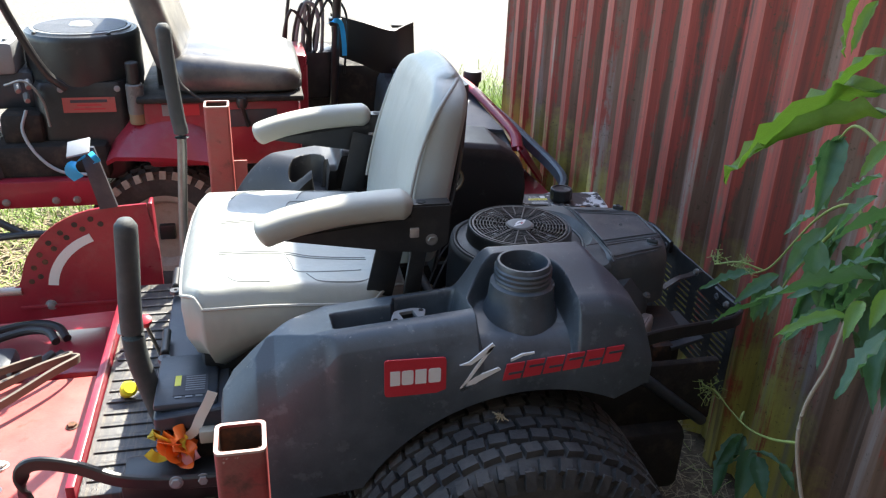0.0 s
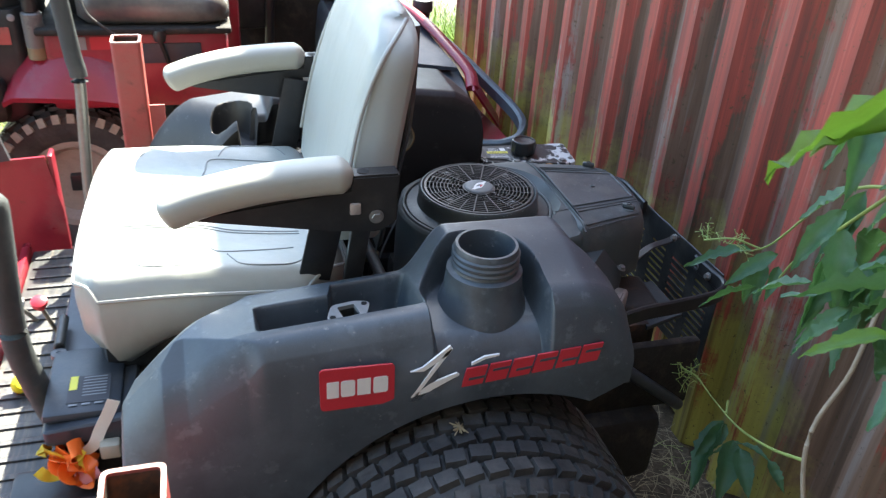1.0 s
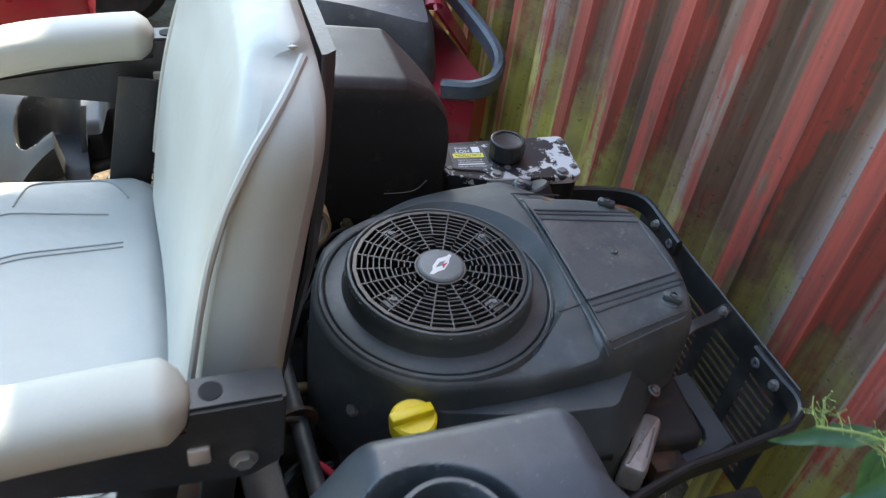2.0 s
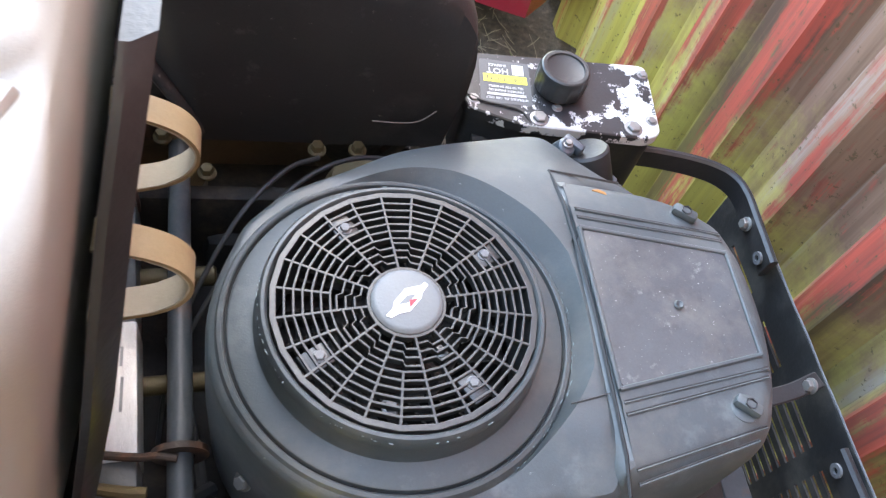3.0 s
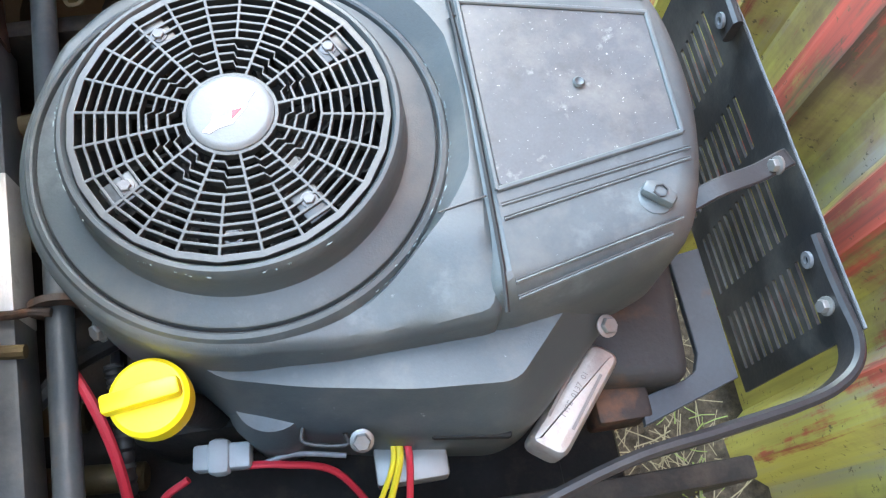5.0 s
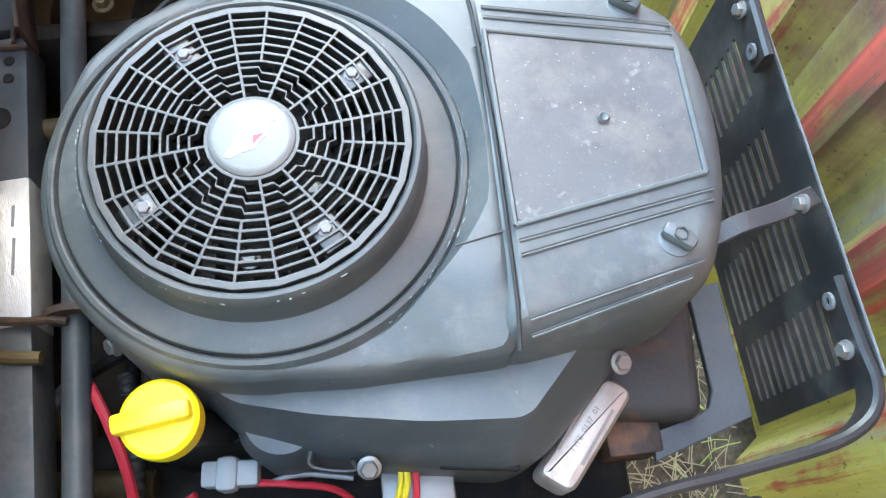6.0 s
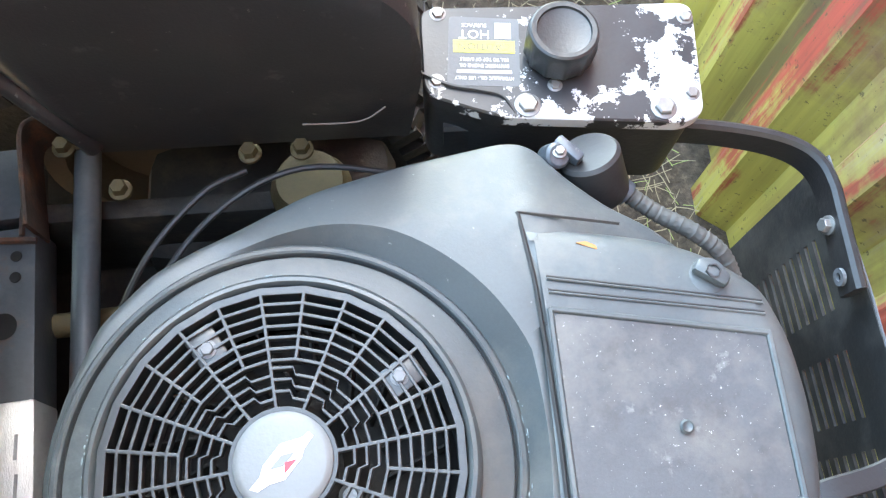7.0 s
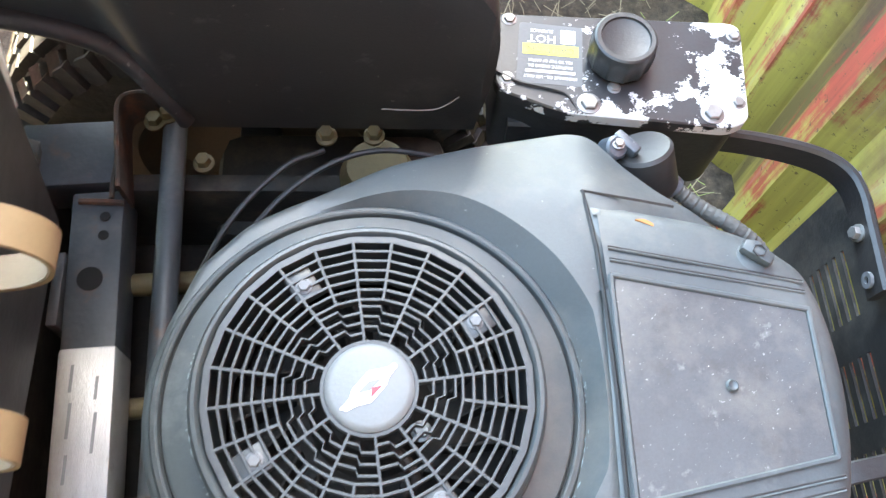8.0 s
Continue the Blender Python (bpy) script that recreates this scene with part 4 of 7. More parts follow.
def engine():
    outline = [(-0.1495, -0.010), (-0.141, -0.057), (-0.115, -0.101), (-0.072, -0.134), (-0.018, -0.150), (0.05, -0.155), (0.1590, -0.153), (0.1645, 0.0), (0.1650, 0.10), (0.285, 0.128), (0.258, 0.1495),
               (0.226, 0.1690), (0.201, 0.194), (0.180, 0.2240), (0.160, 0.2290), (0.081, 0.2110), (0.012, 0.1885), (-0.053, 0.1575), (-0.092, 0.136), (-0.124, 0.101), (-0.1445, 0.05)]
    rim = rounded(outline, 0.010, 3)
    angles = sorted({round(math.atan2(p.y, p.x), 4) for p in rim} | {round(radians(3 * k - 180), 4) for k in range(120)})

    def reach(a):
        """How far the outline lies from the hub in a direction."""
        d, far = Vector((math.cos(a), math.sin(a))), 0.0
        for p, q in zip(rim, rim[1:] + rim[:1]):
            e = q - p
            det = d.x * -e.y + e.x * d.y
            if abs(det) > 1e-9:
                r = (p.x * -e.y + e.x * p.y) / det
                u = (d.x * p.y - p.x * d.y) / det
                if -1e-6 <= u <= 1 + 1e-6 and r > far:
                    far = r
        return far

    # shroud: a crisp scroll-shaped step rises out of the ring and runs out above and below
    sh = bmesh.new()
    RING_R, LOW = 0.1460, 0.6520
    cols = []
    for a in angles:
        far = max(reach(a), 0.152)
        deg = math.degrees(a)
        lift = 0.0165 * smooth_step(-68, -34, deg) * (1 - smooth_step(78, 112, deg))
        wide = 0.0035 + 0.0150 * smooth_step(-50, 0, deg) * (1 - smooth_step(60, 105, deg))
        wide = min(wide, 0.6 * (far - RING_R))
        rest = far - RING_R - wide
        radii = [RING_R, RING_R + wide * 0.5, RING_R + wide] + [RING_R + wide + rest * u for u in (0.12, 0.28, 0.45, 0.62, 0.78, 0.90, 0.96, 1.0)]
        col = []
        for k, r in enumerate(radii):
            x, y = r * math.cos(a), r * math.sin(a)
            z = LOW + lift * min(1.0, (r - RING_R) / wide)
            z -= 0.10 * max(0, y - 0.100) + 0.34 * max(0, y - 0.152)
            z -= 0.007 * max(0.0, 1 - (far - r) / 0.008) ** 2
            z -= 0.20 * max(0, -y - 0.100) * smooth_step(-0.02, 0.1, x)
            z -= 0.32 * max(0, x - 0.170)
            col.append(sh.verts.new((x, y, z)))
        for out, z in ((0.001, 0.640), (0.003, 0.60), (0.005, 0.55), (0.005, 0.47)):
            col.append(sh.verts.new(((far + out) * math.cos(a), (far + out) * math.sin(a), min(z, col[len(radii) - 1].co.z - 0.006))))
        cols.append(col)
    for c, d in zip(cols, cols[1:] + cols[:1]):
        for k in range(len(c) - 1):
            sh.faces.new((c[k], c[k + 1], d[k + 1], d[k]))
    bmesh.ops.recalc_face_normals(sh, faces=sh.faces[:])
    eng = part("engine", sh, engine_plastic, mower, "dark grey plastic-shrouded engine, dusty", smooth=24)

    # round blower housing with stepped rim and a groove near its edge
    prof = [(0.1050, 0.60), (0.1055, 0.680), (0.1065, 0.6875), (0.1085, 0.6900), (0.1110, 0.6895), (0.1135, 0.686), (0.1145, 0.676), (0.1152, 0.6620), (0.1168, 0.6580), (0.1200, 0.6570), (0.1350, 0.6555),
            (0.1364, 0.6545), (0.1374, 0.6505), (0.1386, 0.6505), (0.1396, 0.6550), (0.1410, 0.6560), (0.1440, 0.6548), (0.1470, 0.6500), (0.1490, 0.642), (0.1510, 0.628), (0.154, 0.57), (0.156, 0.47)]
    part("blower_housing", lathe(prof, 120, pose(0, 0, 0)), engine_plastic, eng, smooth=32)
    # Near-black floor puts shade into the recess below the fan screen.
    part("housing_floor", lathe([(0, 0.585), (0.106, 0.585)], 48, pose(0, 0, 0)), dark_grime_and_gaps, eng)
    # Black ring paints the shade into the housing's groove.
    part("groove_shade", lathe([(0.1374, 0.6512), (0.1386, 0.6512)], 120, pose(0, 0, 0)), hole_black, eng, smooth=0)
    # Rubbed chips; those along the scroll also paint its edge highlight.
    scuff = bmesh.new()
    chips = random.Random(17)
    for a0, a1, r, z, n in ((-62, 22, 0.1463, 0.6522, 26), (92, 150, 0.1135, 0.6864, 16), (155, 215, 0.1138, 0.6864, 18), (230, 300, 0.1136, 0.6864, 20), (-30, 10, 0.1475, 0.6540, 12), (-50, -12, 0.1441, 0.6550, 10)):
        for k in range(n):
            start, span, rr = chips.uniform(a0, a1), chips.uniform(0.4, 3.2) * chips.random(), r + chips.uniform(-0.0007, 0.0007)
            sweep([Vector((rr * math.cos(radians(start + span * j / 5)), rr * math.sin(radians(start + span * j / 5)), z)) for j in range(6)], circle(chips.uniform(0.0003, 0.0007), 5), scuff, scale=lambda t: 0.3 + 0.7 * math.sin(math.pi * t))
    tagged(part("worn_edge", scuff, scuff_and_glint, eng, "pale rubbed chips and painted edge glint on the housing"), kind="stuff")

    # fan screen: spokes, cross bars, four bolted tabs
    SPOKE, RING = 0.0021, 0.0020
    radii = [0.0285, 0.0315]
    for ring in range(9):
        r = 0.0385 + 0.0070 * ring
        radii += [r - RING / 2, r + RING / 2]
    radii += [0.1005, 0.1055]

    def open_cell(i, j):
        """Whether the cell between radii i and i + 1, in angular slot j, is a hole."""
        if i % 2 == 0:
            return False
        spoke, on_spoke = j // 2, j % 2 == 0
        return not (on_spoke and (spoke % 2 == 0 or radii[i] > 0.056))

    def screen_at(i, j, z):
        k, edge = j // 2, j % 2
        base = radians(15 * k + 7)
        half = math.asin(SPOKE / 2 / radii[i])
        a = base - half if edge == 0 else base + half
        wob = 0.0022 * (1 if k % 2 else -1) if 2 <= i <= 7 and edge else (0.0022 * (1 if (k - 1) % 2 else -1) if 2 <= i <= 7 else 0)
        return ((radii[i] + wob) * math.cos(a), (radii[i] + wob) * math.sin(a), z)

    g = hole_plate(len(radii), 48, open_cell, lambda i, j: screen_at(i, j, HUB_Z), lambda i, j: screen_at(i, j, HUB_Z - 0.007), True)
    screen = part("fan_screen", g, grille_plastic, eng, "webbed black plastic fan screen", smooth=40)
    soft_edge = screen.modifiers.new("edge", "BEVEL")
    soft_edge.width, soft_edge.segments, soft_edge.limit_method, soft_edge.angle_limit = 0.0007, 2, "ANGLE", radians(50)
    part("hub_cap", lathe([(0, HUB_Z + 0.0035), (0.024, HUB_Z + 0.0034), (0.0265, HUB_Z + 0.0028), (0.0285, HUB_Z + 0.0008), (0.0287, HUB_Z - 0.006)], 48, pose(0, 0, 0)), hub_plate, screen, "grey hub disc with a pale diamond emblem")
    emblem = bmesh.new()
    dia = [(-0.021, -0.0100), (-0.017, -0.0125), (-0.010, -0.0105), (-0.001, -0.0105), (0.011, -0.0015), (0.013, 0.0025), (0.0200, 0.0085), (0.0180, 0.0115), (0.0140, 0.0095), (0.001, 0.0095), (-0.011, 0.0005), (-0.014, -0.0050)]
    prism([(x * math.cos(0.22) - y * math.sin(0.22), x * math.sin(0.22) + y * math.cos(0.22)) for x, y in dia], [(0, HUB_Z + 0.0030), (0, HUB_Z + 0.0040)], emblem)
    emb = part("emblem", emblem, white_print, screen)
    part("emblem_accent", prism([(0.001, -0.0075), (0.0085, 0.0005), (0.0015, -0.0010)], [(0, HUB_Z + 0.0039), (0, HUB_Z + 0.0046)]), red_print, screen)
    part("emblem_core", prism([(-0.0075, -0.0045), (0.0005, -0.0030), (0.0075, 0.0045), (-0.0005, 0.0030)], [(0, HUB_Z + 0.0039), (0, HUB_Z + 0.0043)]), hub_plate, screen)
    for bx, by in ((-0.044, 0.069), (0.069, 0.044), (-0.069, -0.044), (0.044, -0.069)):
        a = math.degrees(math.atan2(by, bx))
        part("screen_tab", box(bx * 1.03, by * 1.03, HUB_Z - 0.006, 0.024, 0.019, 0.008, 0.0015, (0, 0, a)), grille_plastic, screen)
        part("bolt", hex_bolt((bx, by, HUB_Z - 0.002), 0.0042, 0.0035), bolt_grey, screen)
    fan = bmesh.new()
    lathe([(0, 0.630), (0.03, 0.630), (0.045, 0.610), (0.098, 0.600), (0.098, 0.596)], 40, None, fan)
    fly = part("flywheel_fan", fan, dark_grime_and_gaps, eng)
    for k in range(18):
        a = radians(20 * k)
        part("fan_blade", box(0.075 * math.cos(a), 0.075 * math.sin(a), 0.618, 0.045, 0.0025, 0.03, 0.0005, (0, 0, math.degrees(a) + 24), seg=1), dark_grime_and_gaps, fly)
    for x, y in ((0.034, -0.018), (-0.012, -0.066)):
        part("bolt", hex_bolt((x, y, 0.640), 0.0055, 0.006), zinc, eng)
    part("debris", tube([(0.014, -0.030, 0.646), (0.024, -0.040, 0.650), (0.030, -0.052, 0.646), (0.022, -0.060, 0.644)], 0.005, 5, scale=lambda t: 1 - 0.5 * t), rusty_steel, eng)

    # air cleaner cover with recessed panel
    cov = [(0.143, -0.156), (0.210, -0.147), (0.263, -0.133), (0.303, -0.117), (0.324, -0.070), (0.334, -0.024), (0.3365, 0.018), (0.333, 0.060), (0.321, 0.095), (0.299, 0.114), (0.279, 0.127), (0.250, 0.139), (0.143, 0.161)]

    def fall(x, y):
        return -0.026 * max(0, x - 0.165) - 0.10 * max(0, x - 0.308) - 2.2 * max(0, abs(y) - 0.085) ** 2

    hood = prism(rounded(cov, 0.026, 5), [(-0.002, 0.545), (0.000, 0.630), (0.002, 0.645), (0.006, 0.657), (0.011, 0.666), (0.017, 0.671), (0.024, 0.673)], tilt=fall)
    lid = max(hood.faces, key=lambda f: f.calc_area() if f.calc_center_median().z > 0.64 else 0)
    lid_tris = bmesh.ops.triangulate(hood, faces=[lid])["faces"]
    bmesh.ops.subdivide_edges(hood, edges=list({e for f in lid_tris for e in f.edges}), cuts=5, use_grid_fill=True)
    for v in hood.verts:
        if v.co.z > 0.650 and len(v.link_faces) > 4:
            v.co.z = 0.673 + fall(v.co.x, v.co.y)
    cover = part("air_cleaner_cover", hood, engine_plastic, eng, "dark grey air-cleaner cover with ribbed edges", smooth=50)
    pan = [(0.1670, -0.0725), (0.3055, -0.0445), (0.3065, 0.0580), (0.1670, 0.0830)]

    def ztop(x, y):
        return 0.673 + fall(x, y)

    frame_bm = bmesh.new()
    for a, b in zip(pan, pan[1:] + pan[:1]):
        sweep([Vector((*a, ztop(*a) + 0.001)), Vector((*b, ztop(*b) + 0.001))], flat(0.004, 0.003, 0.001), frame_bm)
    part("panel_frame", frame_bm, engine_plastic, cover)
    ins = prism(rounded([(x + (0.0025 if x < 0.2 else -0.0025), y * 0.965) for x, y in pan], 0.004, 3), [(0, 0.670), (0, 0.6738)], tilt=lambda x, y: fall(x, y))
    panel = part("cover_panel", ins, panel_plastic, cover, "gritty brown-grey panel, scuffed")
    part("dimple", lathe([(0, 0.6742), (0.0015, 0.6742), (0.0032, 0.6752), (0.0045, 0.6738)], 20, pose(0.241, 0.003, 0)), engine_plastic, cover)
    for ya, yb, xe in ((-0.084, -0.0575, 0.308), (-0.094, -0.0655, 0.306), (-0.1365, -0.1085, 0.289), (-0.147, -0.119, 0.279), (0.104, 0.078, 0.307), (0.0945, 0.0705, 0.307)):
        xs = 0.168
        p = [Vector((xs + (xe - xs) * k / 6, ya + (yb - ya) * k / 6, 0)) for k in range(7)]
        part("rib", sweep([Vector((q.x, q.y, ztop(q.x, q.y) + 0.0002)) for q in p], flat(0.0018, 0.0022, 0.0007)), engine_plastic, cover)
        # Dark strip beside the rib stands in for a shaded groove.
        part("groove_shade", sweep([Vector((q.x, q.y + 0.0019, ztop(q.x, q.y) - 0.0002)) for q in p], flat(0.0013, 0.0012, 0.0003)), rubber_and_seam_black, cover)
    for kx, ky, turn in ((0.275, 0.099, -35), (0.274, -0.0915, -38)):
        z = ztop(kx, ky)
        kb = lathe([(0, z - 0.003), (0.0125, z - 0.003), (0.0125, z + 0.0004), (0.0115, z + 0.0008), (0, z + 0.0008)], 28, pose(kx, ky, 0))
        box(kx, ky, z + 0.005, 0.0245, 0.0108, 0.010, 0.0035, (0, 0, turn), kb)
        knob = part("cover_knob", kb, engine_plastic, cover)
        part("socket", lathe([(0, 0), (0.0042, 0), (0.0042, 0.0012), (0.0052, 0.0012), (0.0052, 0)], 6, pose(kx, ky, z + 0.0097)), grille_plastic, cover)
    part("split_line", tube([(0.126, -0.0808, 0.6686), (0.145, -0.0770, 0.6690), (0.1600, -0.0735, 0.6690)], 0.0007, 4, n=6), rubber_and_seam_black, eng)
    # dark strips that paint in the shaded seam between shroud and cover
    part("seam_shade", sweep([Vector((x, y, z)) for x, y, z in ((0.1595, -0.154, 0.6625), (0.1612, -0.125, 0.6690), (0.1622, -0.075, 0.6705), (0.1634, 0.0, 0.6705), (0.1622, 0.06, 0.6705), (0.1605, 0.105, 0.6695), (0.1575, 0.140, 0.6650), (0.1562, 0.156, 0.6615))], flat(0.0032, 0.0034)), rubber_and_seam_black, eng)
    part("seam_shade", sweep([Vector((x, y, z)) for x, y, z in ((0.1562, 0.156, 0.6615), (0.190, 0.1500, 0.6610), (0.225, 0.1435, 0.6600))], flat(0.0026, 0.0030)), rubber_and_seam_black, eng)

    # lower shroud: a flat ledge with a crisp rim, then a steep front that bulges forward
    ledge = [(-0.075, -0.118), (-0.052, -0.139), (-0.030, -0.158), (0.023, -0.1715), (0.096, -0.184), (0.160, -0.1885), (0.170, -0.185), (0.214, -0.139), (0.222, -0.118), (0.10, -0.09)]
    foot = [(-0.082, -0.118), (-0.060, -0.146), (-0.036, -0.171), (0.020, -0.1925), (0.080, -0.2055), (0.160, -0.2170), (0.186, -0.208), (0.262, -0.137), (0.270, -0.110), (0.10, -0.09)]
    low = bmesh.new()
    rings = []
    for w, z, drop in ((0.0, 0.6185, 0.10), (0.04, 0.6165, 0.10), (0.30, 0.598, 0.08), (0.62, 0.578, 0.04), (0.90, 0.560, 0.0), (1.0, 0.545, 0.0), (1.0, 0.460, 0.0)):
        pts = rounded([tuple(p + (q - p) * w for p, q in zip(u, v)) for u, v in zip(ledge, foot)], 0.012, 4)
        rings.append([low.verts.new((p.x, p.y, z - drop * max(0, -p.y - 0.150) - 0.30 * max(0, -0.02 - p.x) * (1 - w))) for p in pts])
    for a, b in zip(rings, rings[1:]):
        for k in range(len(a)):
            low.faces.new((a[k], a[(k + 1) % len(a)], b[(k + 1) % len(a)], b[k]))
    low.faces.new(rings[0])
    bmesh.ops.recalc_face_normals(low, faces=low.faces[:])
    part("lower_shroud", low, engine_plastic, eng, smooth=28)
    part("shroud_slot", box(0.135, -0.2105, 0.551, 0.060, 0.006, 0.010, 0.003, (0, 0, -8)), hole_black, eng)
    # dipstick
    cap = lathe([(0, 0.634), (0.023, 0.634), (0.0258, 0.631), (0.0262, 0.622), (0.0255, 0.614), (0, 0.614)], 40, pose(-0.0745, -0.166, 0))
    box(-0.0775, -0.166, 0.638, 0.050, 0.013, 0.012, 0.003, (0, 0, 8), cap)
    dip = part("dipstick_cap", cap, yellow_plastic, eng, "bright yellow oil dipstick cap")
    part("dipstick_tube", rod((-0.079, -0.166, 0.615), (-0.062, -0.150, 0.48), 0.013), dark_grime_and_gaps, eng)
    # breather canister with hose
    can = lathe([(0, 0), (0.022, 0), (0.0245, 0.003), (0.0245, 0.040), (0.022, 0.044), (0, 0.044)], 36, aim((0.222, 0.218, 0.622), (0.236, 0.200, 0.586)))
    part("breather", can, rubber_and_seam_black, eng, "black plastic breather canister")
    part("breather_lug", box(0.206, 0.217, 0.628, 0.024, 0.009, 0.012, 0.002, (0, 0, -48)), tank_plastic, eng)
    part("breather_pivot", rod((0.193, 0.219, 0.614), (0.198, 0.212, 0.632), 0.010, 20, 0.002), tank_plastic, eng)
    part("bolt", hex_bolt((0.198, 0.214, 0.633), 0.004, 0.004), zinc, eng)
    part("hose", tube([(0.243, 0.204, 0.596), (0.258, 0.196, 0.588), (0.280, 0.181, 0.582), (0.307, 0.164, 0.580), (0.330, 0.148, 0.570), (0.345, 0.13, 0.55)], 0.0070, 14, scale=lambda s: 1 + 0.07 * math.sin(170 * s)), surface("aged_hose", (0.10, 0.10, 0.09), 0.75, var=0.3), eng, "grey breather hose")
    part("hose_clip", lathe([(0.0088, -0.006), (0.0105, -0.006), (0.0105, 0.006), (0.0088, 0.006)], 20, aim((0.252, 0.199, 0.591), (0.262, 0.192, 0.586)), close=True), tank_plastic, eng)
    # valve cover and fixings
    vc = prism(rounded([(0.246, -0.149), (0.267, -0.165), (0.204, -0.238), (0.178, -0.219)], 0.010, 4), [(0, 0.495), (0, 0.528), (0.003, 0.533), (0.008, 0.535)])
    valve = part("valve_cover", vc, alloy, eng, "stained cast valve cover with stamped lettering")
    vm = pose(0.2225, -0.191, 0.5352, 0, 0, 50.5)
    part("stamping", words("TYPE  0137  01", 0.0066, vm @ pose(0, 0.001, 0), None, 0.0002), stamp_grey, valve)
    for dy in (0.011, -0.010):
        part("stamping", box(*(vm @ Vector((0.0, dy, 0.0002))), 0.050, 0.0024, 0.0004, 0, (0, 0, 50.5)), stamp_grey, valve)
    for at, ax in (((0.248, -0.150, 0.573), (0.3, -0.2, 1)), ((-0.123, -0.0955, 0.570), (-0.7, -0.5, 0.6)), ((0.055, -0.204, 0.566), (0, -0.5, 1))):
        part("bolt", hex_bolt(at, 0.0065, 0.007, ax), zinc, eng)
    part("engine_block", box(0.06, 0.0, 0.40, 0.40, 0.33, 0.14, 0.02), dark_grime_and_gaps, eng)
    part("intake_neck", lathe([(0.036, 0.47), (0.036, 0.545), (0.028, 0.565), (0.0, 0.57)], 32, pose(-0.005, -0.160, 0)), engine_plastic, eng)
    return eng


eng = engine()


# hydraulic oil tank
def oil_tank():
    out = rounded([(0.103, 0.352), (0.101, 0.270), (0.160, 0.246), (0.305, 0.232), (0.322, 0.240), (0.332, 0.345)], 0.014, 5)
    t = part("oil_tank", prism([(x, y) for x, y in out], [(0.004, 0.505), (0.004, 0.596)]), black_steel, mower, "black steel oil tank with flaking paint on its lid")
    part("lid", prism(out, [(0, 0.597), (0, 0.6085), (0.0015, 0.610)]), flaked_lid, t, "lid with black paint flaking off white")
    cx, cy = 0.212, 0.301
    cap = lathe([(0, 0.6405), (0.0205, 0.6405), (0.0212, 0.6408), (0.0218, 0.643), (0.0255, 0.6432), (0.0272, 0.642), (0.0280, 0.639), (0.0280, 0.634), (0.0275, 0.6155), (0.0255, 0.612), (0, 0.612)], 96, pose(cx, cy, 0))
    for v in cap.verts:
        d = Vector((v.co.x - cx, v.co.y - cy))
        if 0.615 < v.co.z < 0.636 and d.length > 0.026:
            d *= 1 + 0.05 * max(0.0, math.cos(12 * math.atan2(d.y, d.x)))
            v.co.x, v.co.y = cx + d.x, cy + d.y
    part("filler_cap", cap, grille_plastic, t, "black ribbed plastic filler cap")
    for x, y, r in ((0.182, 0.255, 0.0078), (0.290, 0.246, 0.0078), (0.315, 0.258, 0.005), (0.323, 0.330, 0.005), (0.112, 0.281, 0.005), (0.118, 0.345, 0.005), (0.206, 0.272, 0.0045)):
        part("bolt", hex_bolt((x, y, 0.6095), r, r * 0.75), zinc, t)
    lab = part("warning_label", prism(rounded([(0.120, 0.277), (0.178, 0.272), (0.184, 0.336), (0.127, 0.342)], 0.003, 3), [(0, 0.6098), (0, 0.6103)]), label_dark, t, "grey warning label with a yellow stripe, printed upside down to the viewer")
    lm = pose(0.1525, 0.307, 0.6104, 0, 0, 175)
    part("stripe", box(*(lm @ Vector((0, -0.004, 0.0001))), 0.050, 0.0115, 0.0003, 0, (0, 0, 175)), yellow_print, lab)
    part("lettering", words("CAUTION", 0.0095, lm @ pose(0, -0.0042, 0.0004), None, 0.0001), ink, lab)
    part("lettering", words("HOT", 0.0120, lm @ pose(0.008, -0.016, 0.0002), None, 0.0001), white_print, lab)
    part("lettering", words("SURFACE", 0.0050, lm @ pose(0.008, -0.0245, 0.0002), None, 0.0001), white_print, lab)
    for k, s in enumerate(("HYDRAULIC OIL - USE ONLY", "", "SYNTHETIC ENGINE OIL", "FILL TO TOP OF BAFFLE")):
        at = lm @ pose(0, 0.0255 - 0.0058 * k, 0.0002)
        if s:
            part("lettering", words(s, 0.0045, at, None, 0.0001, 0.82), white_print, lab)
        else:
            part("lettering", box(*at.translation, 0.044, 0.0028, 0.0002, 0, (0, 0, 175)), white_print, lab)
    part("symbol", prism([(p.x, p.y) for p in (lm @ Vector(q) for q in ((-0.022, -0.012, 0), (-0.009, -0.012, 0), (-0.009, -0.027, 0), (-0.022, -0.027, 0)))], [(0, 0.6103), (0, 0.6106)]), white_print, lab)
    part("cable", tube([(0.101, 0.288, 0.612), (0.122, 0.276, 0.612), (0.146, 0.270, 0.612), (0.163, 0.264, 0.611), (0.172, 0.249, 0.609)], 0.0016, 6, n=6), rubber_and_seam_black, t)
    return t


stand(0.002, 0.013, 0)
oil_tank()
stand()


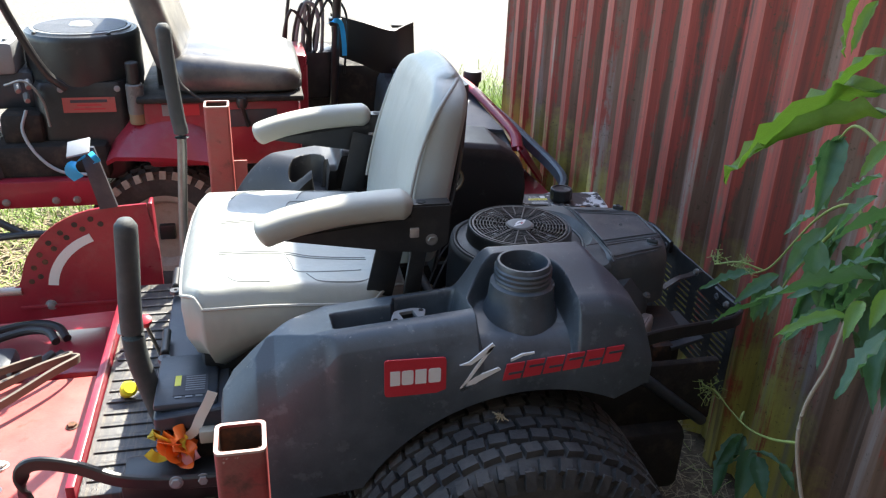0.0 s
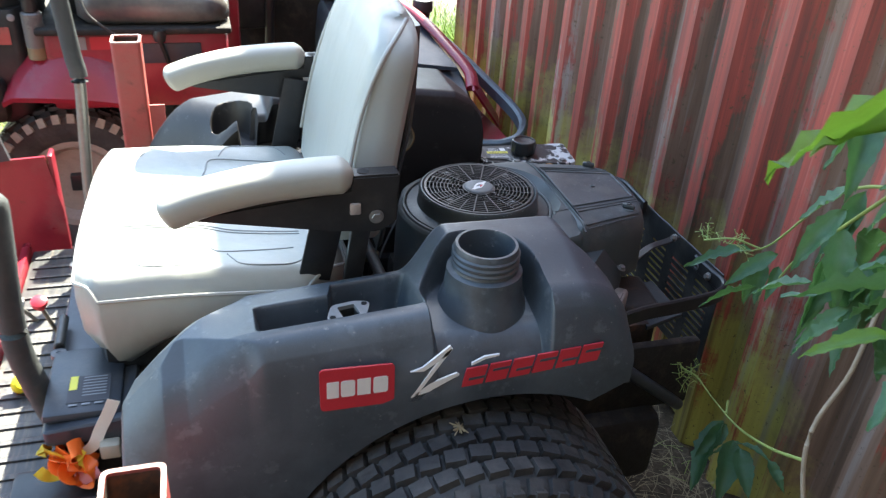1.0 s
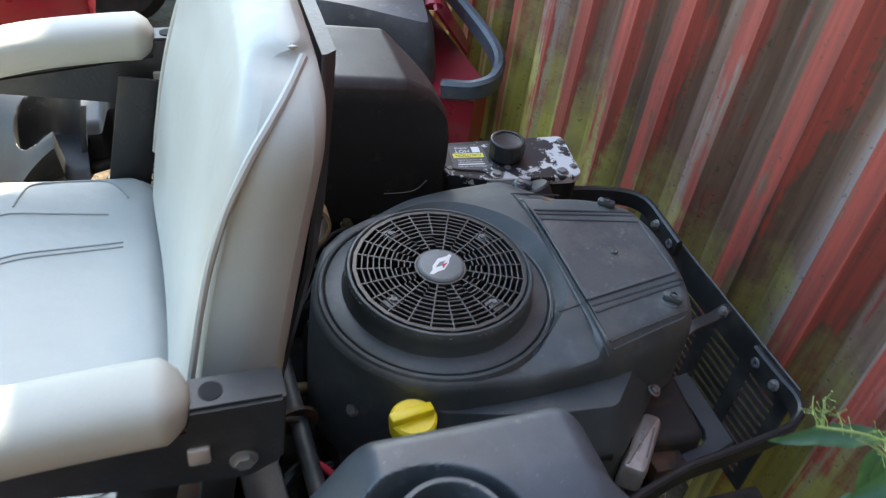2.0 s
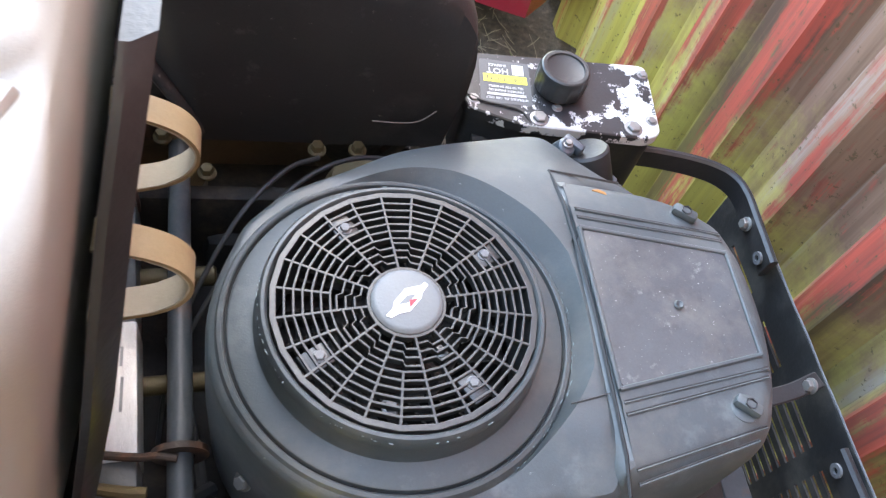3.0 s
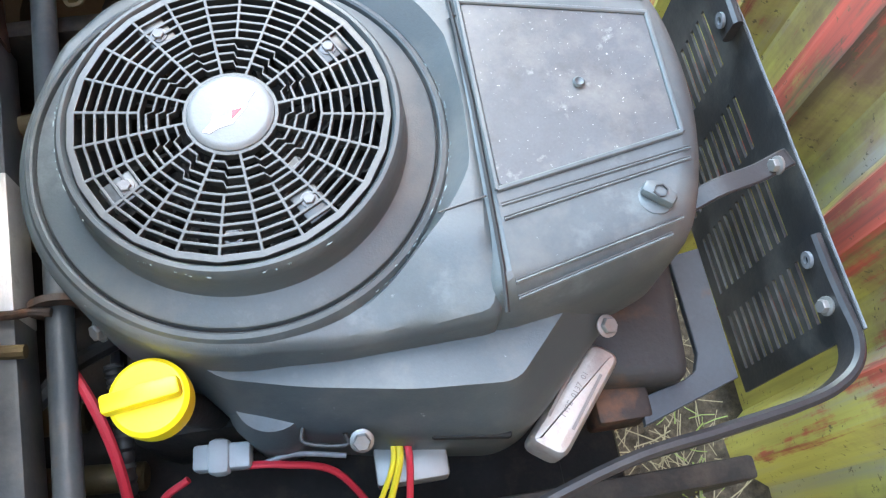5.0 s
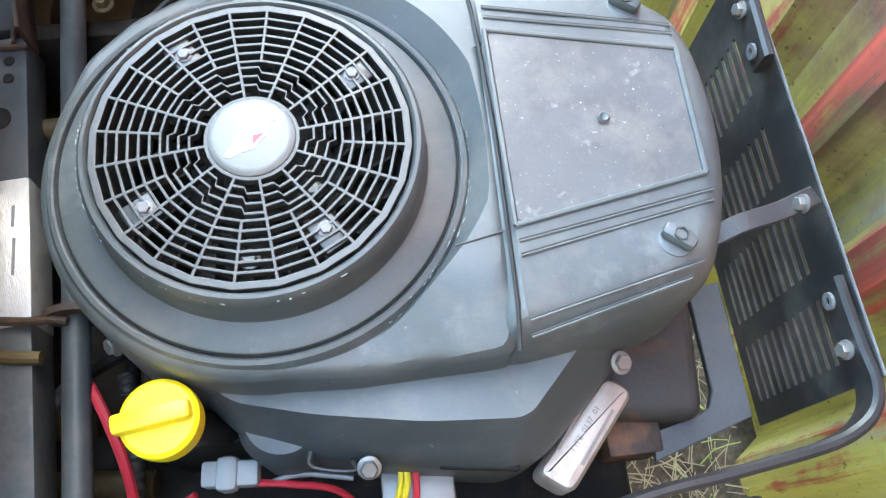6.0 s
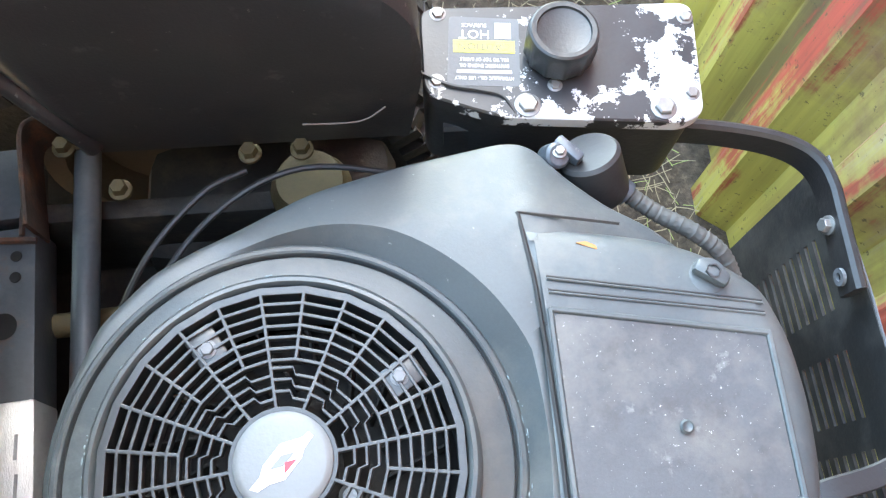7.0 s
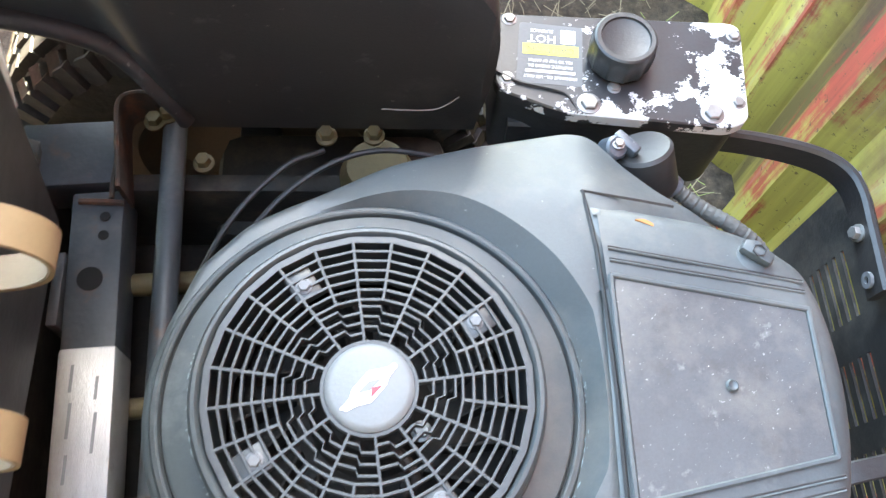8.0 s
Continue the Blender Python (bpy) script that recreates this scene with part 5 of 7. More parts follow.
# rear bumper bar and slotted guard
def rear_guard():
    pts = [(0.12, 0.278, 0.552), (0.20, 0.274, 0.555), (0.309, 0.268, 0.556), (0.371, 0.258, 0.556), (0.412, 0.244, 0.556), (0.432, 0.226, 0.556), (0.4385, 0.203, 0.556), (0.4390, 0.172, 0.555), (0.4390, 0.112, 0.553)]
    part("bumper_bar", sweep(spline(pts, 6), flat(0.010, 0.032, 0.003)), black_steel, mower, "bent black steel bumper bar")
    pts = [(0.10, -0.290), (0.24, -0.2485), (0.325, -0.2365), (0.400, -0.2255), (0.432, -0.2150), (0.4500, -0.2000), (0.4565, -0.180), (0.4545, -0.155), (0.4525, -0.125), (0.4515, -0.092)]
    part("bumper_bar", sweep(spline([(x, y, 0.534) for x, y in pts], 6), flat(0.010, 0.032, 0.003)), black_steel, mower)
    ys = [-0.178, -0.156, -0.097, -0.072, -0.006, 0.020, 0.078, 0.114, 0.180, 0.236]
    zs = [0.312]
    for k in range(11):
        zs += [0.330 + 0.0160 * k, 0.3365 + 0.0160 * k]
    zs += [0.551]

    def sheet(y):
        return 0.4490 + 0.0105 * (0.236 - y) / 0.41

    g = hole_plate(len(ys), len(zs), lambda i, j: i % 2 == 1 and j % 2 == 1, lambda i, j: (sheet(ys[i]), ys[i], zs[j]), lambda i, j: (sheet(ys[i]) + 0.003, ys[i], zs[j]))
    guard = part("rear_guard", g, guard_steel, mower, "black slotted sheet-metal guard behind the engine")
    for x, y, z in ((0.433, 0.171, 0.554), (0.436, -0.028, 0.554), (0.447, -0.151, 0.534)):
        part("bolt", hex_bolt((x, y, z), 0.0062, 0.008, (-1, 0, 0.25)), zinc, guard)
    part("worn_lip", tube([(sheet(y) + 0.0015, y, 0.5520 + 0.0006 * math.sin(70 * y)) for y in (-0.178 + 0.0414 * k for k in range(11))], 0.0012, 5, n=6), bolt_grey, guard, "bare worn upper edge")
    for x, y, z in ((0.4325, 0.126, 0.553), (0.446, -0.109, 0.533)):
        part("grommet", lathe([(0.0035, 0.0), (0.0075, 0.0), (0.0075, 0.003), (0.0035, 0.003)], 20, pose(x, y, z, 0, -90, 0), close=True), bolt_grey, guard)
        part("grommet_hole", lathe([(0, 0.0005), (0.0036, 0.0005)], 16, pose(x, y, z, 0, -90, 0)), hole_black, guard)
    part("strap", sweep(spline([(0.450, -0.020, 0.551), (0.444, -0.022, 0.552), (0.416, -0.031, 0.549), (0.380, -0.038, 0.545), (0.34, -0.050, 0.53)], 6), flat(0.018, 0.004)), black_steel, guard)
    # engine cradle plates under the guard
    plate = prism([(0.350, -0.070), (0.380, -0.066), (0.381, -0.188), (0.290, -0.216), (0.292, -0.192), (0.334, -0.182), (0.345, -0.176), (0.351, -0.162)], [(0, 0.470), (0, 0.477), (0.001, 0.478)])
    part("cradle_plate", plate, slate_steel, mower, "dusty slate-grey cradle plate")
    part("mount_block", box(0.275, -0.192, 0.455, 0.048, 0.034, 0.05, 0.004), rusty_steel, mower, "rusty brown mounting block")
    part("rear_frame", box(0.19, -0.19, 0.25, 0.24, 0.24, 0.16, 0.02), dark_grime_and_gaps, mower, "grimy black rear frame")
    part("rear_frame", box(0.13, 0.19, 0.25, 0.14, 0.20, 0.16, 0.02), dark_grime_and_gaps, mower)
    part("axle_motor", box(-0.05, -0.30, 0.30, 0.26, 0.14, 0.22, 0.03), dark_grime_and_gaps, mower)
    part("axle_motor", box(-0.05, 0.30, 0.30, 0.26, 0.14, 0.22, 0.03), dark_grime_and_gaps, mower)
    part("support_strut", rod((0.16, -0.33, 0.50), (0.36, -0.27, 0.32), 0.012), blue_plate, mower)
    part("silencer", box(0.285, -0.125, 0.445, 0.105, 0.115, 0.12, 0.014, (0, 0, -6), seg=3), silencer_steel, mower, "rusty exhaust silencer box")


rear_guard()


# frame in front of the engine
def band(line, width, thick):
    """A flat band bent in the xz plane, as wide as given across y."""
    return ribbon(line, Vector((0, 1, 0)), width, thick)


def ribbon(line, across, width, thick, bm=None):
    """A strip along a line, laid flat across the given direction."""
    own = bmesh.new()
    rings = []
    for k, p in enumerate(line):
        t = (line[min(k + 1, len(line) - 1)] - line[max(k - 1, 0)]).normalized()
        a = (across - t * across.dot(t)).normalized()
        n = t.cross(a)
        rings.append([own.verts.new(p + a * u * width / 2 + n * v * thick / 2) for u, v in ((-1, -1), (1, -1), (1, 1), (-1, 1))])
    for r, q in zip(rings, rings[1:]):
        for k in range(4):
            own.faces.new((r[k], r[(k + 1) % 4], q[(k + 1) % 4], q[k]))
    own.faces.new(rings[0][::-1])
    own.faces.new(rings[-1])
    bmesh.ops.recalc_face_normals(own, faces=own.faces[:])
    return merge(bm, own)


def frame_parts():
    part("cross_tube", rod((-0.1975, 0.312, 0.500), (-0.166, -0.300, 0.500), 0.0115, 20), slate_steel, mower, "dark painted cross tube")
    part("tube_flange", lathe([(0.0125, -0.003), (0.025, -0.003), (0.025, 0.003), (0.0125, 0.003)], 28, aim((-0.179, -0.046, 0.5), (-0.172, -0.2, 0.5)), close=True), rusty_steel, mower)
    beam = part("cross_beam", box(-0.2405, -0.03, 0.475, 0.048, 0.54, 0.048, 0.004, (0, 0, 4.5)), slate_steel, mower, "slate-painted punched cross beam")
    for x, y, r in ((-0.2515, 0.212, 0.0048), (-0.2505, 0.193, 0.0048), (-0.2565, 0.150, 0.0115)):
        part("hole", lathe([(0, 0), (r, 0), (r, 0.0006), (0, 0.0006)], 20, pose(x, y, 0.4995)), hole_black, beam)
    part("tab", box(-0.284, 0.140, 0.480, 0.010, 0.070, 0.045, 0.002, (0, 0, 2)), slate_steel, beam)
    part("weld", tube([(-0.277, 0.2275, 0.500), (-0.262, 0.2268, 0.5012), (-0.246, 0.2265, 0.5005), (-0.236, 0.2260, 0.4990)], 0.0032, 6, n=6), rusty_steel, beam, "rusty weld bead")
    part("weld", tube([(-0.2475, 0.230, 0.502), (-0.2482, 0.250, 0.5035), (-0.2475, 0.272, 0.5030), (-0.2478, 0.294, 0.5025)], 0.0026, 6, n=6), rusty_steel, beam, "rusty weld bead")
    tape = part("tape_patch", box(-0.2440, 0.0175, 0.4765, 0.0495, 0.139, 0.049, 0.004, (0, 0, 4.5)), silver_tape, beam, "silver tape patch with scrawled writing")
    for x, y, l in ((-0.258, 0.058, 0.024), (-0.255, 0.022, 0.030), (-0.252, -0.018, 0.024), (-0.236, 0.050, 0.020), (-0.233, 0.012, 0.034)):
        part("writing", box(x, y, 0.5012, 0.0028, l, 0.0005, 0, (0, 0, 2)), gasket_grey, tape)
    part("box_bracket", box(-0.295, 0.279, 0.476, 0.092, 0.070, 0.05, 0.004, (0, 0, 4)), slate_steel, mower)
    part("bracket_web", sweep(spline([(-0.236, 0.232, 0.500), (-0.243, 0.280, 0.502), (-0.246, 0.320, 0.505), (-0.231, 0.331, 0.505), (-0.209, 0.328, 0.505)], 6), flat(0.004, 0.05)), rusty_steel, mower)
    for at, b, r in (((-0.245, 0.16, 0.455), (-0.155, 0.165, 0.455), 0.011), ((-0.23, 0.045, 0.44), (-0.15, 0.05, 0.44), 0.010), ((-0.24, -0.115, 0.40), (-0.19, -0.118, 0.40), 0.014), ((-0.235, -0.17, 0.40), (-0.14, -0.178, 0.40), 0.013)):
        part("fitting", rod(at, b, r, 18, 0.002), brass, mower)
    for x, y, z in ((-0.048, 0.284, 0.525), (-0.003, 0.285, 0.525), (-0.214, 0.308, 0.51), (-0.202, 0.316, 0.51), (-0.166, 0.268, 0.50)):
        part("fitting", hex_bolt((x, y, z), 0.0075, 0.012), brass, mower)
    part("pump", lathe([(0, 0.50), (0.03, 0.50), (0.038, 0.48), (0.038, 0.38), (0, 0.38)], 28, pose(0.000, 0.268, 0)), brass, mower, "dusty tan hydraulic pump")
    for pts, r, m in (([(-0.048, 0.258, 0.545), (-0.085, 0.235, 0.55), (-0.135, 0.175, 0.54), (-0.190, 0.09, 0.47), (-0.2, 0.03, 0.43)], 0.0028, rubber_and_seam_black),
                      ([(0.10, 0.250, 0.53), (0.0, 0.252, 0.555), (-0.075, 0.212, 0.555), (-0.135, 0.14, 0.53), (-0.195, 0.06, 0.45), (-0.21, 0.0, 0.40)], 0.0028, rubber_and_seam_black),
                      ([(-0.155, -0.055, 0.42), (-0.19, -0.085, 0.45), (-0.22, -0.11, 0.44)], 0.008, rubber_and_seam_black),
                      ([(-0.172, -0.10, 0.49), (-0.152, -0.135, 0.50), (-0.140, -0.18, 0.48), (-0.140, -0.25, 0.42)], 0.0046, red_wire),
                      ([(-0.040, -0.198, 0.50), (-0.01, -0.202, 0.50), (0.03, -0.212, 0.48), (0.06, -0.25, 0.44)], 0.0030, red_wire),
                      ([(-0.082, -0.202, 0.50), (-0.105, -0.214, 0.49), (-0.125, -0.24, 0.46), (-0.13, -0.27, 0.43)], 0.003, red_wire),
                      ([(0.082, -0.200, 0.52), (0.080, -0.218, 0.515), (0.066, -0.25, 0.48)], 0.0028, yellow_wire),
                      ([(0.088, -0.200, 0.52), (0.088, -0.220, 0.515), (0.082, -0.26, 0.48)], 0.0028, red_wire),
                      ([(0.078, -0.198, 0.52), (0.074, -0.220, 0.512), (0.056, -0.25, 0.48)], 0.0022, yellow_wire),
                      ([(-0.20, 0.10, 0.44), (-0.17, -0.02, 0.40), (-0.16, -0.1, 0.41)], 0.006, rubber_and_seam_black)):
        part("cable", tube(pts, r, 7, n=8), m, mower)
    part("cable_clamp", tube([(-0.245, -0.045, 0.503), (-0.215, -0.05, 0.507), (-0.195, -0.052, 0.514), (-0.18, -0.055, 0.514)], 0.004, 6), rusty_steel, mower)
    part("ribbed_hose", tube([(-0.150, -0.090, 0.46), (-0.146, -0.120, 0.455), (-0.144, -0.160, 0.45), (-0.146, -0.21, 0.43)], 0.0075, 16, scale=lambda s: 1 + 0.12 * math.sin(190 * s)), rubber_and_seam_black, mower, "black ribbed wiring hose")
    part("cable_clamp", tube([(-0.25, -0.072, 0.497), (-0.225, -0.078, 0.500), (-0.205, -0.080, 0.500)], 0.006, 6), brass, mower)
    part("wire_clip", tube([(0.014, -0.186, 0.56), (0.014, -0.198, 0.556), (0.043, -0.204, 0.556), (0.043, -0.196, 0.56)], 0.0018, 4), black_steel, mower)
    part("spark_lead", tube([(-0.03, -0.20, 0.50), (0.0, -0.196, 0.503), (0.04, -0.203, 0.50)], 0.0022, 5), gasket_grey, mower)
    part("connector", box(-0.054, -0.190, 0.503, 0.044, 0.020, 0.018, 0.003, (0, 0, -4)), pale_connector, mower, "pale plastic wire connector")
    part("connector", box(-0.056, -0.190, 0.506, 0.018, 0.028, 0.02, 0.006, (0, 0, -4)), pale_connector, mower)
    part("regulator", box(0.090, -0.216, 0.485, 0.058, 0.030, 0.03, 0.003), galvanised, mower)
    part("chassis_tray", box(-0.09, 0, 0.335, 0.66, 0.52, 0.02, 0.004), dark_grime_and_gaps, mower, "grimy chassis tray")
    part("chassis_rail", box(-0.1175, 0.262, 0.40, 0.715, 0.02, 0.15, 0.004), dark_grime_and_gaps, mower)
    part("chassis_rail", box(-0.05, -0.262, 0.40, 0.85, 0.02, 0.15, 0.004), dark_grime_and_gaps, mower)
    # carrying straps behind the backrest
    for y in (0.036, -0.056):
        pts = [(-0.222, y, 0.866), (-0.190, y, 0.864), (-0.160, y, 0.850), (-0.149, y, 0.828), (-0.160, y, 0.805), (-0.190, y, 0.792), (-0.235, y, 0.790)]
        loop = part("strap_loop", band(spline(pts, 7), 0.020, 0.0022), strap_leather, backrest, "tan leather strap loop")
        inner = [p + Vector((-0.0014 if p.x > -0.17 else 0, 0, 0.0015 if p.z < 0.83 else -0.0015)) for p in spline(pts, 7)]
        part("lining", band(inner, 0.0195, 0.0012), strap_inside, loop, "pale strap lining")


frame_parts()


# wheels
def tyre_thing(cx, cy, r, w, parent, rim_material, tread_material=rubber, rows=36, muddy=False, cols=5, shoulder_material=None):
    m = pose(cx, cy, r, 90, 0, 0)
    h = w / 2
    prof = [(r * 0.56, -h * 0.80), (r * 0.70, -h * 0.98), (r * 0.84, -h * 1.0), (r * 0.925, -h * 0.93), (r * 0.957, -h * 0.75), (r * 0.968, -h * 0.4), (r * 0.97, 0), (r * 0.968, h * 0.4), (r * 0.957, h * 0.75), (r * 0.925, h * 0.93), (r * 0.84, h * 1.0), (r * 0.70, h * 0.98), (r * 0.56, h * 0.80)]
    tyre = part("tyre", lathe(prof, 72, m), tread_material, parent, "worn black turf tyre", smooth=50)
    rimbm = lathe([(0.0, -h * 0.2), (r * 0.18, -h * 0.25), (r * 0.22, -h * 0.5), (r * 0.42, -h * 0.55), (r * 0.52, -h * 0.8), (r * 0.575, -h * 0.82), (r * 0.575, h * 0.82), (r * 0.5, h * 0.8), (r * 0.42, h * 0.5), (0.0, h * 0.45)], 40, m)
    part("rim", rimbm, rim_material, parent)
    tread = bmesh.new()
    for k in range(rows):
        for c in range(-cols, cols + 1):
            u = c / (cols + 0.4)
            y = u * h * 0.97
            rr = lerp_list([0, 0.42, 0.76, 0.97, 1.02], [r * 0.985, r * 0.983, r * 0.968, r * 0.925, r * 0.90], abs(u))
            a = 2 * math.pi * (k + (0.5 if c % 2 else 0)) / rows + 0.05 * abs(c) / cols
            lean = 0 if abs(u) < 0.72 else math.copysign(28 if abs(u) < 0.95 else 55, u)
            bw = 2 * h / (2 * cols + 1) * 0.84
            bl = 2 * math.pi * r / rows * (0.86 if abs(u) < 0.8 else 0.62)
            mm = m @ pose(0, 0, 0, 0, 0, math.degrees(a)) @ pose(rr - 0.002, 0, y, 0, -lean, 0) @ pose(0, 0, 0, 7 if c % 2 else -7, 0, 0)
            own = bmesh.new()
            bmesh.ops.create_cube(own, size=1)
            for v in own.verts:
                s = 0.90 if v.co.x > 0 else 1.04
                v.co = Vector((v.co.x * 0.018, v.co.y * bl * s, v.co.z * bw * s))
            bmesh.ops.transform(own, matrix=mm, verts=own.verts)
            merge(tread, own)
    cake = bmesh.new()
    bmesh.ops.create_cube(cake, size=1)
    for v in cake.verts:
        v.co = Vector((v.co.x * 0.012, v.co.y * 2 * math.pi * r / rows * 0.52 * (0.85 if v.co.x > 0 else 1), v.co.z * r * 0.11))
    cake = to_mesh("shoulder_lug", cake, shoulder_material or tread_material, 0)
    for k in range(rows):
        for side in (-1, 1):
            a = 2 * math.pi * (k + 0.25) / rows
            mm = m @ pose(0, 0, 0, 0, 0, math.degrees(a)) @ pose(r * 0.895, 0, side * h * 0.985, 0, -72 * side, 0)
            piece("shoulder_lug", cake, mm, parent)
    part("tread", tread, mud_rubber if muddy else tread_material, parent, "blocky turf tread" if not muddy else "mud-caked tread blocks", smooth=0)


for s in (-1, 1):
    stand(0.006, 0.009, -0.029)
    wheel = part("drive_wheel", box(-0.16, 0.5 * s, 0.2975, 0.05, 0.20, 0.05, 0.004), black_steel, mower)
    tyre_thing(-0.16, 0.500 * s, 0.2985, 0.27, wheel, rim_dark, rubber, 52, False, 4)


stand()


# decals
def tank_decals():
    y = -0.4862
    plate = [(p.x, p.y) for p in rounded([(-0.377, 0.650), (-0.277, 0.650), (-0.278, 0.716), (-0.378, 0.719)], 0.007, 4)]
    badge = decal(plate, y - 0.0006, red_print, "badge", left_tank, "red badge with a pale blocked mark")
    for k, (x, w) in enumerate(((-0.3605, 0.016), (-0.3405, 0.019), (-0.319, 0.018), (-0.2965, 0.020))):
        z0, z1 = 0.671, 0.698
        out = [(p.x, p.y) for p in rounded([(x - w / 2, z0), (x + w / 2, z0), (x + w / 2, z1), (x - w / 2, z1)], 0.004 if k % 2 else 0.001, 3)]
        decal(out, y - 0.0014, white_print, "mark", badge)
    strokes = ([(-0.256, 0.698), (-0.240, 0.703), (-0.203, 0.735), (-0.199, 0.729), (-0.205, 0.720), (-0.237, 0.697)],
               [(-0.207, 0.726), (-0.199, 0.730), (-0.242, 0.662), (-0.246, 0.650), (-0.2545, 0.648), (-0.2535, 0.655)],
               [(-0.2535, 0.6475), (-0.246, 0.646), (-0.222, 0.664), (-0.186, 0.683), (-0.190, 0.687), (-0.228, 0.674), (-0.246, 0.660)],
               [(-0.170, 0.6965), (-0.150, 0.7055), (-0.131, 0.708), (-0.131, 0.711), (-0.152, 0.7095), (-0.170, 0.701)])
    for st in strokes:
        decal(st, y - 0.0008, white_print, "stroke", left_tank, "white brush stroke decal")
    for k in range(6):
        x = -0.182 + 0.0345 * k
        w, z, hgt = 0.030, 0.6605 + 0.0030 * k, 0.031
        out = [(x, z), (x + w, z + 0.0028), (x + w + 0.006, z + hgt + 0.002), (x + 0.006, z + hgt)]
        blk = decal(out, y - 0.0010, red_print, "block", left_tank)
        lift = 0.019 if k % 2 else 0.011
        decal([(x + 0.009, z + lift), (x + w + 0.003, z + lift + 0.002), (x + w + 0.004, z + lift + 0.006), (x + 0.010, z + lift + 0.004)], y - 0.0018, tank_plastic, "slit", blk)


stand(0.005, -0.008, -0.024)
tank_decals()


# ---- front of the mower ----
def square_post(cx, cy, z0, z1, name, label, paint):
    out = [(cx - 0.033, cy - 0.032), (cx + 0.033, cy - 0.032), (cx + 0.033, cy + 0.032), (cx - 0.033, cy + 0.032)]
    big = rounded(out, 0.010, 4)
    small = rounded([(cx + (x - cx) * 0.84, cy + (y - cy) * 0.84) for x, y in out], 0.007, 4)
    bm = bmesh.new()
    n = len(big)
    r = [[bm.verts.new((p.x, p.y, z)) for p in o] for o, z in ((big, z0), (big, z1), (small, z1), (small, z1 - 0.004))]
    for a, b in zip(r, r[1:]):
        for k in range(n):
            bm.faces.new((a[k], a[(k + 1) % n], b[(k + 1) % n], b[k]))
    bm.faces.new(r[0][::-1])
    bmesh.ops.recalc_face_normals(bm, faces=bm.faces[:])
    post = part(name, bm, paint, mower, label, smooth=30)
    ring = bmesh.new()
    q = [[ring.verts.new((p.x, p.y, z)) for p in o] for o, z in ((big, z1 + 0.0006), (small, z1 + 0.0006), (small, z1 - 0.006), (big, z1 - 0.003))]
    for a, b in zip(q, q[1:] + q[:1]):
        for k in range(n):
            ring.faces.new((a[k], a[(k + 1) % n], b[(k + 1) % n], b[k]))
    bmesh.ops.recalc_face_normals(ring, faces=ring.faces[:])
    bmesh.ops.scale(ring, vec=(1.006, 1.006, 1), verts=ring.verts, space=Matrix.Translation((-cx, -cy, 0)))
    part("worn_edge", ring, primer_edge, post, "bare worn top edge")
    liner = bmesh.new()
    q = [[liner.verts.new((cx + (p.x - cx) * 0.995, cy + (p.y - cy) * 0.995, z)) for p in small] for z in (z1 - 0.004, z1 - 0.12)]
    for k in range(n):
        liner.faces.new((q[0][k], q[1][k], q[1][(k + 1) % n], q[0][(k + 1) % n]))
    part("inner_wall", liner, rusty_steel, post, "rusty brown inside of the socket")
    part("rust_floor", box(cx, cy, z1 - 0.119, 0.052, 0.05, 0.003, 0), rusty_steel, post)
    return post


stand(0.014, 0, -0.041)
square_post(-0.603, -0.672, 0.30, 0.757, "roll_bar_socket", "square red steel socket, open on top, paint worn", post_red)
stand(-0.002, 0.006, 0.012)
# Sunlit tone is put into this post's paint.
far_post = square_post(-0.655, 0.672, 0.30, 0.776, "roll_bar_socket", "square red steel socket, open on top, sunlit tone in its paint", faded_and_lit_red)
part("gusset", prism([(-0.62, 0.648), (-0.585, 0.648), (-0.585, 0.654), (-0.62, 0.654)], [(0, 0.45), (0, 0.62)]), faded_and_lit_red, far_post)


def control_lever(points, grip_to, r, label):
    line = spline(points, 8)
    k = int(len(line) * grip_to)
    lever = part("control_lever", sweep(line[max(0, k - 2):], circle(0.011, 14)), zinc if grip_to < 0.9 else black_steel, mower, label)
    part("grip", sweep(line[: k + 1], circle(r, 18), scale=lambda t: 0.6 + 0.4 * min(1, (t / 0.03) ** 0.5)), grip_foam, lever, "dull black foam grip", smooth=60)
    return lever


stand(0.007, 0.014, -0.036)
left_lever = control_lever([(-0.776, -0.25, 0.884), (-0.782, -0.25, 0.80), (-0.790, -0.25, 0.70), (-0.789, -0.25, 0.62), (-0.772, -0.25, 0.53), (-0.750, -0.25, 0.43), (-0.738, -0.25, 0.36)], 0.84, 0.0195, "black steering lever with foam grip and orange ribbon")
stand(-0.001, 0.007, -0.006)
control_lever([(-0.738, 0.35, 1.065), (-0.736, 0.35, 0.98), (-0.728, 0.35, 0.86), (-0.723, 0.35, 0.805), (-0.733, 0.35, 0.68), (-0.742, 0.35, 0.56), (-0.75, 0.34, 0.38)], 0.50, 0.0165, "steering lever with black grip on bare steel rod")


